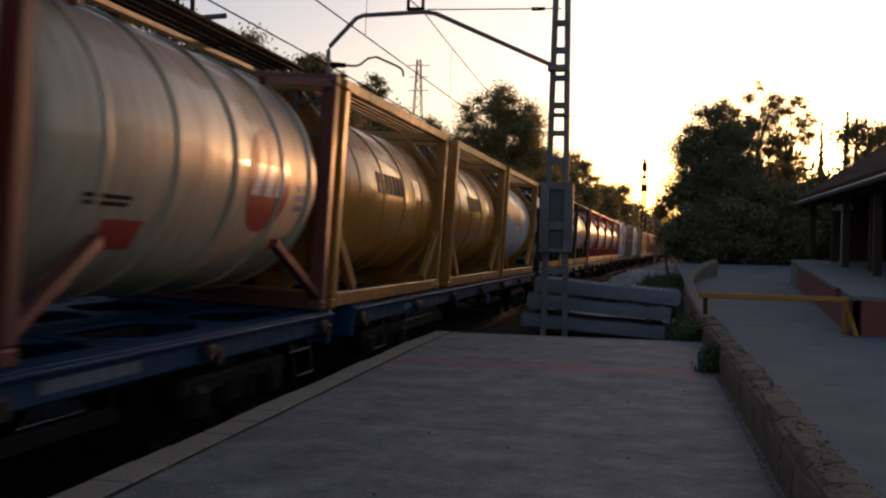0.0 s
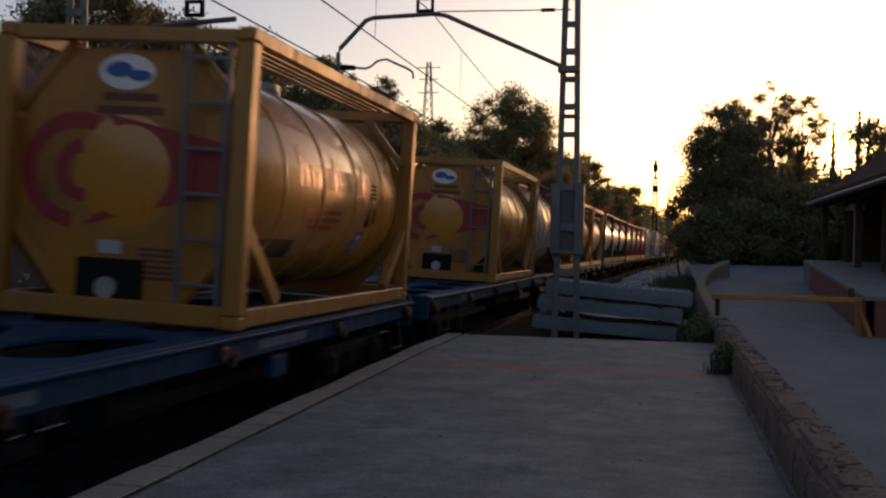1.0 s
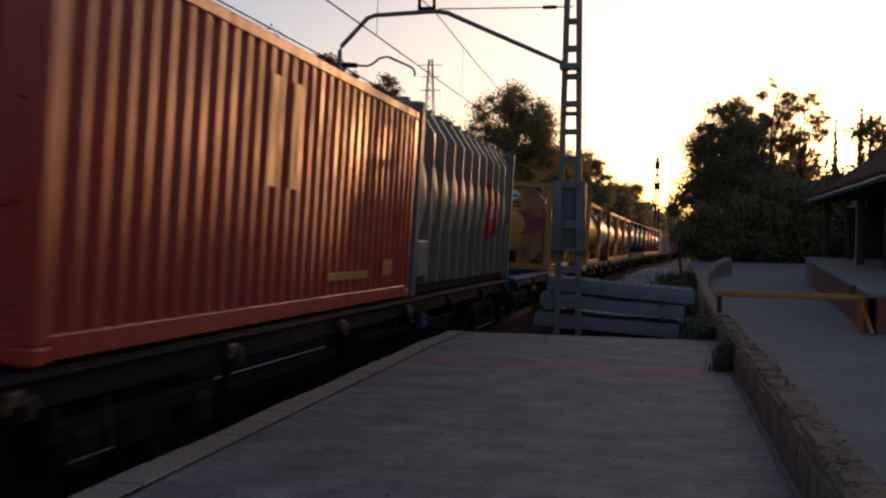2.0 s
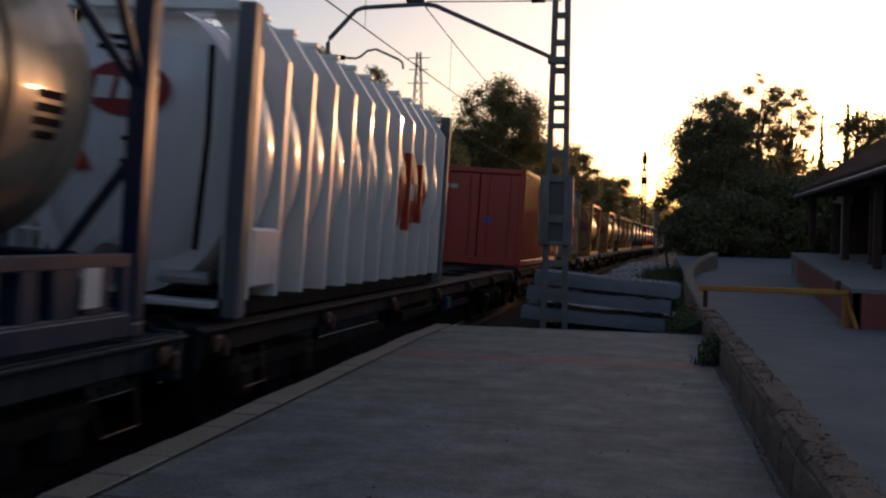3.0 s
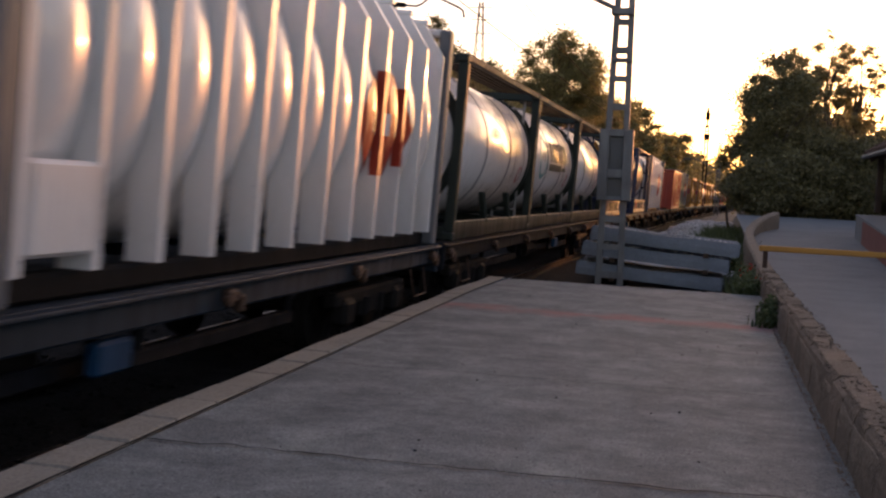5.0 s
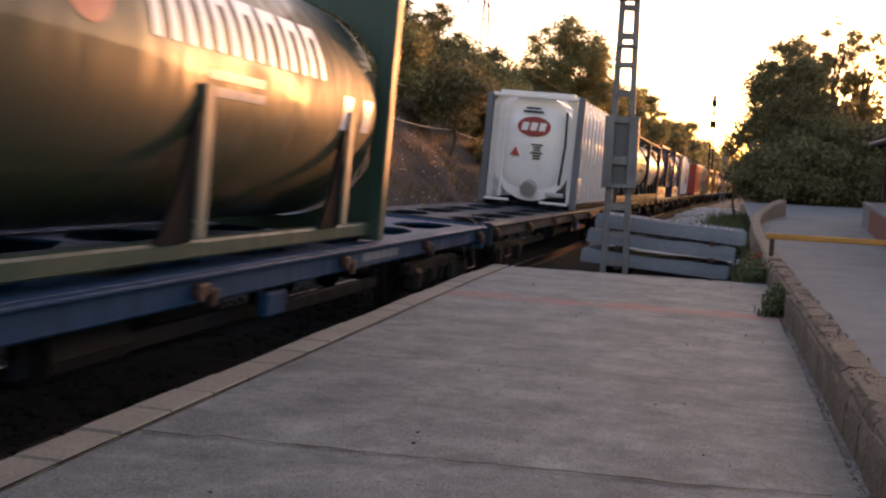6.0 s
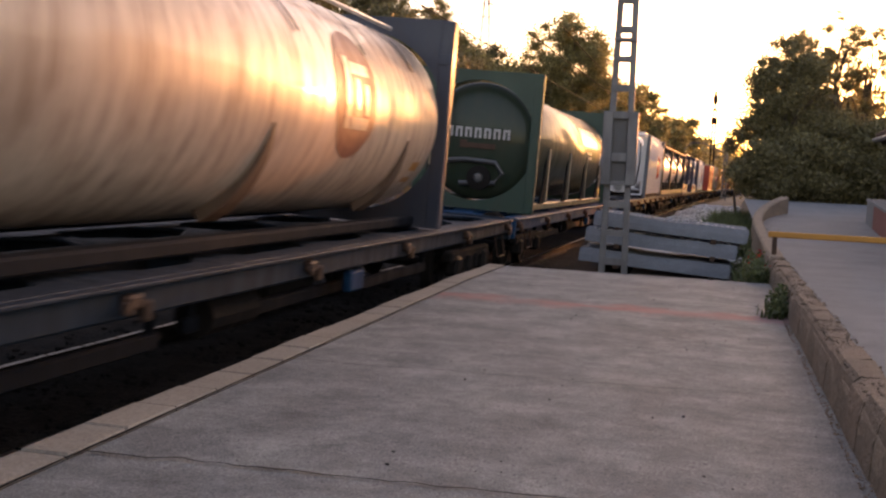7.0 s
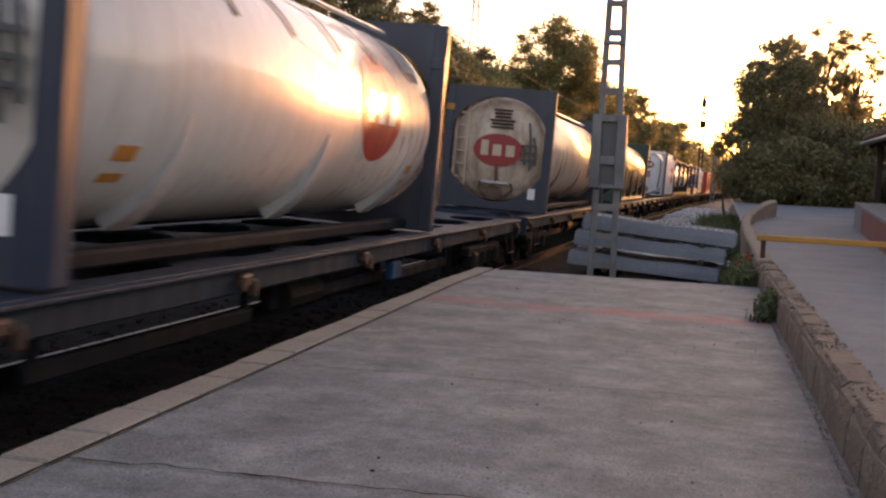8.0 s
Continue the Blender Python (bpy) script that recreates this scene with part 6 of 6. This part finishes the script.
def crown_clumps(seed, c, rad, n, small, lift=0.0):
    """Clumps scattered through an egg-shaped crown, more of them near its skin."""
    rnd = random.Random(seed)
    out = []
    for _ in range(n):
        while True:
            p = [rnd.uniform(-1, 1) for _ in range(3)]
            q = sum(x * x for x in p)
            if 0.12 < q < 1:
                break
        k = small * rnd.uniform(0.6, 1.35)
        out.append((c[0] + p[0] * rad[0], c[1] + p[1] * rad[1], c[2] + p[2] * rad[2], k * 1.15, k * 1.15, k * 0.8))
    return out


def tree(name, label, x, y, h, rad, crown_z, nclump, small, nleaf, size, mat, seed, trunk=0.16, lean=0.0):
    """A tapered trunk, limbs that reach into the clumps, and a loose leafy crown."""
    t = thing(name, label, "tree")
    z0 = ground_z(x, y) - 0.15
    t.matrix_basis = pose(x, y, z0)
    rnd = random.Random(seed)
    cz = crown_z - z0
    cl = crown_clumps(seed, (lean, 0, cz), rad, nclump, small)
    top = cz + rad[2] * 0.55
    pts = [(lean * k / 6 + 0.12 * math.sin(k * 1.7 + seed), 0.1 * math.cos(k * 1.3 + seed), top * k / 6) for k in range(7)]
    part("trunk", Shape().tube(pts, [trunk * (1 - 0.13 * k) for k in range(7)], 8), M_BARK, t, smooth=True)
    for i in range(min(9, nclump)):
        c = cl[i]
        k = min(0.9, max(0.25, (c[2] - 0.25 * rad[2]) / top * 0.75))
        j = min(5, int(k * 6))
        a = Vector(pts[j])
        e = Vector(c[:3])
        m = (a + e) / 2 + Vector((0, 0, 0.18 * (e - a).length * rnd.uniform(0.2, 1)))
        part("limb", Shape().tube([a, m, e], [trunk * 0.45, trunk * 0.28, trunk * 0.1], 6), M_BARK, t, smooth=True)
    leaf_cloud("crown", cl, nleaf, size, mat, seed, parent=t)
    return t


def cypress(x, y, h, w, seed):
    t = thing("cypress", "tall narrow dark cypress", "tree")
    z0 = ground_z(x, y)
    t.matrix_basis = pose(x, y, z0)
    part("trunk", Shape().tube([(0, 0, 0), (0, 0, h * 0.5), (0, 0, h * 0.95)], [0.14, 0.08, 0.02]), M_BARK, t)
    rnd = random.Random(seed)
    cl = []
    for k in range(34):
        f = k / 33
        r = w * (0.35 + 0.65 * math.sin(min(1, (1 - f) * 1.25) * 1.5708)) * (1 - f * 0.6)
        cl.append((rnd.uniform(-0.3, 0.3) * r, rnd.uniform(-0.3, 0.3) * r, h * (0.06 + 0.94 * f), r, r, h * 0.035))
    leaf_cloud("crown", cl, 6500, 0.075, M_LEAF, seed, up=2.0, parent=t)


def trees():
    # dark mass beyond the ramp
    tree("holm_oak", "broad dark evergreen oak, leafy down to the ground", 2.35, 47, 7.6, (1.6, 1.6, 3.3), 4.4, 130, 0.5, 80000, 0.055, M_LEAF, 3, 0.18)
    tree("holm_oak", "dark evergreen oak behind the hedge", 3.7, 51, 6.6, (1.7, 1.6, 2.3), 3.5, 70, 0.55, 44000, 0.065, M_LEAF, 4, 0.18)
    # those beyond x 12 are unseen, added to keep low sun off wagons
    for i, (x, y, r, z) in enumerate(((1.7, 44.0, 1.1, 1.7), (3.5, 44.5, 1.4, 2.2), (5.3, 45, 1.5, 2.7), (7.0, 45.5, 1.6, 3.2), (8.9, 46, 1.7, 3.5), (4.6, 48, 1.5, 2.9), (6.3, 49, 1.6, 2.8), (10.7, 47, 1.9, 4.2), (12.7, 48, 1.9, 4.4), (14.8, 49, 1.9, 4.4), (2.6, 46.2, 1.3, 2.6), (4.2, 46.6, 1.4, 2.8), (5.9, 47, 1.4, 3.0))):
        tree("tall_shrub", "dense dark evergreen shrub at the end of the ramp, outermost ones unseen sun screens", x, y, z, (r, 1.1, z * 0.62), 0.75 + z * 0.6, 48, 0.46, 27000, 0.07, M_LEAF, 20 + i, 0.08)
    tree("small_oak", "small scrubby tree beside the track", 0.75, 50, 3.4, (0.5, 0.6, 1.3), 2.6, 16, 0.32, 4200, 0.08, M_LEAF, 33, 0.07)
    # airy pines against the light
    tree("pine", "tall airy pine with bare forked trunk", 4.6, 52.5, 9.8, (1.2, 1.1, 1.8), 7.6, 44, 0.33, 17000, 0.04, M_PINE, 41, 0.13, 0.3)
    tree("pine", "tall airy pine with thin crown", 3.3, 53, 8.6, (1.3, 1.1, 1.7), 6.9, 56, 0.33, 19000, 0.04, M_PINE, 42, 0.11, 0.1)
    tree("pine", "tall airy pine with spreading limbs", 6.0, 53, 8.6, (1.15, 1.1, 2.2), 6.7, 54, 0.33, 19000, 0.04, M_PINE, 43, 0.12, 0.25)
    tree("pine", "low pine among the taller ones", 5.3, 55, 6, (1.7, 1.3, 1.5), 4.7, 50, 0.42, 18000, 0.055, M_PINE, 44, 0.1)
    tree("pine", "pine behind the shelter", 9.7, 52, 7.2, (1.4, 1.3, 1.4), 6.1, 30, 0.45, 9000, 0.07, M_PINE, 45, 0.13)
    cypress(7.25, 50, 6.4, 0.24, 51)
    cypress(8.33, 50, 7.0, 0.36, 52)
    cypress(8.9, 51, 6.7, 0.22, 53)
    cypress(5.1, 50, 4.6, 0.25, 54)
    # the cutting's side
    tree("oak", "large loose-crowned oak on the cutting", -8.5, 60, 10, (2.5, 2.4, 2.9), 7.4, 110, 0.62, 90000, 0.06, M_BUSH, 61, 0.22)
    tree("oak", "leafy oak on the cutting beyond the large one", -8.2, 72, 9, (2.0, 2.0, 2.6), 5.9, 70, 0.6, 30000, 0.08, M_BUSH, 65, 0.2)
    tree("oak", "oak beside the line", -8.0, 86, 9, (2.1, 2, 2.9), 6.6, 70, 0.6, 24000, 0.1, M_BUSH, 62, 0.2)
    tree("oak", "round oak beside the line", -7.0, 101, 8, (1.9, 2, 3.0), 7.2, 60, 0.6, 20000, 0.12, M_BUSH, 63, 0.2)
    tree("oak", "distant round oak beside the line", -6.0, 130, 8, (1.8, 2, 2.9), 6.2, 50, 0.65, 14000, 0.15, M_BUSH, 64, 0.2)
    tree("oak", "distant broad oak beside the line", -5.4, 160, 8, (2.6, 2, 3.4), 6.9, 50, 0.8, 14000, 0.18, M_BUSH, 66, 0.2)
    for i, (x, y, r, z) in enumerate(((-14.2, 44, 1.5, 8.2), (-12.9, 47, 1.0, 8.0))):
        tree("almond_tree", "pale thin-leaved tree on the cutting's crest", x, y, 3, (r, 1.0, 1.2), z, 22, 0.26, 4200, 0.06, M_PINE, 66 + i, 0.08)
    for i, (x, y, r, z) in enumerate(((-12.0, 38, 1.5, 5.3), (-13.8, 33, 1.6, 6.4), (-11.0, 45, 1.7, 5.0), (-10.3, 52, 1.8, 5.0), (-12.6, 56, 2.0, 6.4), (-14.5, 50, 2.0, 7.3), (-16.0, 39, 1.8, 7.8), (-16.5, 28, 1.6, 7.6), (-9.6, 70, 2.0, 5.2), (-12.5, 74, 2.2, 6.6), (-9.9, 40, 1.3, 4.2), (-13.0, 41, 1.5, 6.3), (-12.6, 50, 1.8, 6.5), (-15.2, 45, 1.6, 8.0), (-11.2, 58, 1.8, 5.6), (-9.8, 48, 1.3, 4.4), (-18.5, 36, 2.0, 8.6), (-20.5, 44, 2.2, 8.9))):
        tree("wild_olive", "bushy grey-green wild olive on the cutting", x, y, 3, (r, r, r * 0.75), z, 40, 0.5, 14000, 0.07, M_LEAF if i % 3 else M_BUSH, 70 + i, 0.08)
    rnd = random.Random(5)
    base = None
    for i in range(46):
        y = rnd.uniform(12, 70)
        u = -rnd.uniform(11.0, 17.5) if i % 3 else -rnd.uniform(9.0, 12.0)
        x = u + shift(y)
        m = pose(x, y, ground_z(x, y) - 0.1, 0, 0, rnd.uniform(0, 360))
        if i < 4 or base is None:
            s = thing("shrub", "dry yellow-green shrub rooted in the cutting's soil", "shrub", "shrubs on the cutting")
            cl = crown_clumps(90 + i, (0, 0, 0.5), (0.55, 0.55, 0.45), 12, 0.26)
            leaf_cloud("leaves", cl, 1500, 0.085, M_BUSH if i % 2 else M_PINE, 90 + i, up=0.6, parent=s)
            part("stem", Shape().tube([(0, 0, -0.1), (0.05, 0, 0.4)], [0.04, 0.02]).tube([(0, 0, 0.1), (-0.2, 0.1, 0.5)], [0.025, 0.012]), M_BARK, s)
            s.matrix_basis = m
            base = [s] if base is None else base + [s]
        else:
            copy_thing(base[i % len(base)], m)
    # woods far down the line
    cl = []
    for k in range(120):
        x = rnd.uniform(-40, 60)
        y = 330 + rnd.uniform(-20, 40)
        hgt = rnd.uniform(5, 12)
        cl += [(x, y, 1 + hgt * f, 2.6, 2.6, hgt * 0.22) for f in (0.25, 0.55, 0.85)]
    for k in range(70):
        y = rnd.uniform(170, 310)
        x = shift(y) - 6.6 - rnd.uniform(1.0, 8)
        hgt = rnd.uniform(6.5, 10.5)
        cl += [(x, y, 0.5 + hgt * f, 1.5, 1.5, hgt * 0.25) for f in (0.3, 0.7)]
    for k in range(110):
        y = rnd.uniform(80, 300)
        x = shift(y) + 6 + rnd.uniform(1.0, 10)
        cl += [(x, y, 2.5 + rnd.uniform(0, 4.5), 2.2, 2.2, 2.6)]
    w = leaf_cloud("far_woods", cl, 80000, 0.42, M_BUSH, 99)
    tagged(w, "far sunlit woods along the line", "woods", kind="stuff")


def blades(name, spots, n, h, mat, seed, spread, label, category):
    """Upright blades in tufts; spots: (x, y, z, size)."""
    rng = random.Random(seed)
    v, f = [], []
    for _ in range(n):
        x, y, z, k = rng.choice(spots)
        a, r = rng.uniform(0, 6.283), spread * k * rng.random() ** 0.7
        px, py = x + r * math.cos(a), y + r * math.sin(a)
        hh = h * k * rng.uniform(0.5, 1.2)
        w = 0.012 + 0.012 * rng.random()
        b = rng.uniform(0, 6.283)
        lx, ly = (rng.gauss(0, 0.35) * hh for _ in range(2))
        i = len(v)
        v += [(px - w * math.cos(b), py - w * math.sin(b), z - 0.05), (px + w * math.cos(b), py + w * math.sin(b), z - 0.05),
              (px + lx * 0.4 + w * 0.8 * math.cos(b), py + ly * 0.4 + w * 0.8 * math.sin(b), z + hh * 0.55),
              (px + lx * 0.4 - w * 0.8 * math.cos(b), py + ly * 0.4 - w * 0.8 * math.sin(b), z + hh * 0.55), (px + lx, py + ly, z + hh)]
        f += [(i, i + 1, i + 2, i + 3), (i + 3, i + 2, i + 4)]
    me = bpy.data.meshes.new(name)
    me.from_pydata(v, [], f)
    me.materials.append(mat)
    return tagged(new(name, me), label, category, kind="stuff")


def stones(name, spots, mat, seed, label):
    """Angular stones joined into one heap; spots: (x, y, z, size)."""
    rng = random.Random(seed)
    t = (1 + 5 ** 0.5) / 2
    ico = [Vector(p).normalized() for p in ((-1, t, 0), (1, t, 0), (-1, -t, 0), (1, -t, 0), (0, -1, t), (0, 1, t), (0, -1, -t), (0, 1, -t), (t, 0, -1), (t, 0, 1), (-t, 0, -1), (-t, 0, 1))]
    tri = ((0, 11, 5), (0, 5, 1), (0, 1, 7), (0, 7, 10), (0, 10, 11), (1, 5, 9), (5, 11, 4), (11, 10, 2), (10, 7, 6), (7, 1, 8), (3, 9, 4), (3, 4, 2), (3, 2, 6), (3, 6, 8), (3, 8, 9), (4, 9, 5), (2, 4, 11), (6, 2, 10), (8, 6, 7), (9, 8, 1))
    s = Shape()
    for x, y, z, k in spots:
        q = Euler((rng.uniform(0, 6), rng.uniform(0, 6), rng.uniform(0, 6))).to_matrix()
        sx = (k * rng.uniform(0.7, 1.4), k * rng.uniform(0.5, 1.1), k * rng.uniform(0.35, 0.7))
        pts = []
        for p in ico:
            p = p * rng.uniform(0.75, 1.15)
            p = Matrix.Rotation(rng.uniform(-0.1, 0.1), 3, "X") @ Vector((p.x * sx[0], p.y * sx[1], p.z * sx[2]))
            pts.append(Vector((x, y, z)) + Matrix.Rotation(q[0][0] * 3, 3, "Z") @ p)
        s.add(pts, tri)
    me = bpy.data.meshes.new(name)
    me.from_pydata(s.v, [], s.f)
    me.materials.append(mat)
    return tagged(new(name, me), label, "stones", kind="stuff")


def small_growth():
    rnd = random.Random(8)
    spots = []
    for _ in range(1500):
        y = rnd.uniform(9, 60)
        u = -rnd.uniform(7.8, 17)
        x = u + shift(y)
        spots.append((x, y, ground_z(x, y), rnd.uniform(0.5, 1.3)))
    blades("dry_grass", spots, 11000, 0.2, M_GRASS, 11, 0.4, "dry yellow grass tufts on the cutting", "grass")
    sp = []
    for _ in range(700):
        y = rnd.uniform(9, 40)
        u = -rnd.uniform(7.6, 13)
        x = u + shift(y)
        sp.append((x, y, ground_z(x, y) + 0.02, rnd.uniform(0.015, 0.055)))
    stones("cutting_stones", sp, M_PALE, 12, "loose pale stones on the cutting's slope")
    # gravel and rubble beyond the platform's end
    sp = []
    for _ in range(2800):
        y = 23.5 + 56 * rnd.random() ** 1.4
        x = -2.6 + 3.0 * rnd.random() + shift(y)
        hump = 0.15 + 0.4 * max(0, noise.noise((x * 0.6, y * 0.25, 3.0)))
        sp.append((x, y, ground_z(x, y) + hump * rnd.random(), rnd.uniform(0.06, 0.22)))
    stones("rubble", sp, M_PALE, 13, "heaps of pale broken rubble beside the track")
    sp = []
    for _ in range(2600):
        y = rnd.uniform(3, 24)
        u = rnd.uniform(-2.5, 1.85)
        if abs(abs(u) - 0.753) < 0.1:
            continue
        x, _, z = along(u, -0.16 if abs(u) < 1.6 else -0.26, y)
        sp.append((x, y, z, rnd.uniform(0.025, 0.05)))
    stones("ballast_stones", sp, M_BALLAST, 14, "dark angular ballast stones")
    # weeds by the wall, poppies among them
    w = [(0.66, 11.9, 0.0, 1.0), (0.70, 12.3, 0.0, 0.8), (0.62, 11.7, 0.0, 0.6)]
    blades("wall_weeds", w, 60, 0.16, M_WEED, 15, 0.22, "green weeds at the foot of the wall", "weeds")
    leaf_cloud("weed_leaves", [(0.68, 11.9, 0.10, 0.07, 0.2, 0.09), (0.66, 12.3, 0.13, 0.08, 0.2, 0.10), (0.70, 12.1, 0.22, 0.06, 0.16, 0.09), (0.62, 11.7, 0.06, 0.07, 0.12, 0.05)], 1500, 0.026, M_WEED, 16, label="leafy green weed at the wall's foot")
    tagged(bpy.data.objects["weed_leaves"], category="weeds", kind="stuff")
    w = [(rnd.uniform(0.45, 0.72), rnd.uniform(16.0, 20.5), -0.38, rnd.uniform(0.8, 1.3)) for _ in range(26)]
    blades("tall_weeds", w, 350, 0.38, M_WEED, 17, 0.15, "green weeds behind the platform's end", "weeds")
    leaf_cloud("weed_leaves", [(a, b, c + 0.10 + 0.2 * k, 0.13, 0.25, 0.13) for a, b, c, _ in w[:18] for k in (0, 1, 2)], 7000, 0.032, M_WEED, 18, label="leafy green weeds behind the platform")
    tagged(bpy.data.objects["weed_leaves.001"], category="weeds", kind="stuff")
    leaf_cloud("poppies", [(a, b, c + 0.62, 0.12, 0.3, 0.1) for a, b, c, _ in w[:8]], 26, 0.03, M_POPPY, 19, label="red poppies among the weeds")
    tagged(bpy.data.objects["poppies"], category="flowers", kind="stuff")
    w = [(rnd.uniform(-0.4, 0.7) + shift(y), y, ground_z(0.2, y) + 0.05, rnd.uniform(0.7, 1.3)) for y in [rnd.uniform(24, 48) for _ in range(120)]]
    blades("verge_grass", w, 5000, 0.55, M_WEED, 21, 0.4, "green verge grass beside the wall", "grass")
    sp = [(rnd.uniform(0.79, 0.99), rnd.uniform(2.6, 17), 0.306, rnd.uniform(0.003, 0.013) * (1 + (rnd.random() > 0.93))) for _ in range(1600)]
    stones("wall_crumbs", sp, M_WALLBLOCK, 23, "loose crumbs of mortar and stone on the wall's top")
    sp = [(0.70 + 0.06 * rnd.random() ** 2, rnd.uniform(3.0, 15), 0.003, rnd.uniform(0.003, 0.011)) for _ in range(900)]
    stones("wall_foot_debris", sp, M_WALLBLOCK, 24, "dark crumbled debris along the wall's foot")
    sp = [(rnd.uniform(-2.2, 0.6), rnd.uniform(3.5, 15), 0.008, rnd.uniform(0.004, 0.012)) for _ in range(90)]
    stones("grit", sp, M_BALLAST, 22, "small dark grit lying on the platform")


def sleeper_pile():
    s = Shape()
    secs = []
    for x, hh, w in ((-1.35, 0.225, 0.28), (-1.32, 0.25, 0.30), (-0.57, 0.245, 0.30), (-0.2, 0.225, 0.28), (0.2, 0.225, 0.28), (0.57, 0.245, 0.30), (1.32, 0.25, 0.30), (1.35, 0.225, 0.28)):
        secs.append([(x, -w / 2, 0), (x, w / 2, 0), (x, w / 2 - 0.01, hh * 0.5), (x, w / 2 - 0.05, hh), (x, -w / 2 + 0.05, hh), (x, -w / 2 + 0.01, hh * 0.5)])
    verts = [p for q in secs for p in q]
    s.add(verts, [(6 * a + j, 6 * a + (j + 1) % 6, 6 * a + 6 + (j + 1) % 6, 6 * a + 6 + j) for a in range(7) for j in range(6)] + [(5, 4, 3, 2, 1, 0), tuple(range(42, 48))])
    me = s.mesh("concrete_sleeper", M_CONC)
    rnd = random.Random(4)
    for layer in range(3):
        cx, z, tilt = ((-1.08, -0.26, 3.6), (-0.985, 0.10, 4.0), (-0.845, 0.395, 4.3))[layer]
        for k in range(5):
            ob = tagged(new("concrete_sleeper", me), "spare grey concrete sleeper stacked beside the track", "railway sleeper", "stacked sleepers")
            x = cx + (rnd.uniform(-0.06, 0.06) if k else 0.0)
            ob.matrix_basis = pose(x, 20.25 + 0.36 * k, z, rnd.uniform(-0.6, 0.6), tilt + (rnd.uniform(-0.4, 0.4) if k else 0.0), rnd.uniform(-1.0, 1.0))
        for x in (-1.75, -0.05):
            b = tagged(part("batten", Shape().box((0, 0, 0), (0.1, 1.9, 0.08), 0.01), M_WOOD), "dark timber batten between stacked sleepers", "batten", "battens in the stack")
            b.matrix_basis = pose(x, 21.0, z - 0.035 - 0.07 * (x - cx), 0, tilt, 0)


def stack_litter():
    rnd = random.Random(31)
    sp = []
    for cx, z, tilt in ((-0.985, 0.365, 4.0), (-0.845, 0.665, 4.3)):
        for _ in range(46):
            x = cx + rnd.uniform(-1.2, 1.25)
            sp.append((x, 20.14 + rnd.uniform(0.0, 0.3), z - math.tan(radians(tilt)) * (x - cx) - 0.012, rnd.uniform(0.012, 0.04)))
    stones("sleeper_litter", sp, M_PALE, 32, "pale chips and litter lying on the stacked sleepers")


def cutting_cables():
    for k, (u, z0, z1) in enumerate(((-11.6, 5.35, 4.85), (-11.3, 4.65, 4.3), (-10.3, 3.2, 2.9))):
        pts = [(u + shift(y) + 0.1 * math.sin(y * 0.2), y, z0 + (z1 - z0) * (y - 22) / 26 - 0.12 * math.sin(3.14159 * ((y - 22) % 9) / 9)) for y in [22 + 1.0 * i for i in range(27)]]
        tagged(part("cable", Shape().tube(pts, 0.016, 6), M_GREYW), "pale slack cable strung along the cutting", "cable")
    for y in (22, 31, 40, 48):
        x = -11.5 + shift(y)
        tagged(part("stake", Shape().bar((x, y, ground_z(x, y) - 0.3), (x, y, 5.5), 0.05), M_RUST), "thin rusty stake holding the cables", "stake")


trees()
small_growth()
sleeper_pile()
stack_litter()
cutting_cables()
motions()
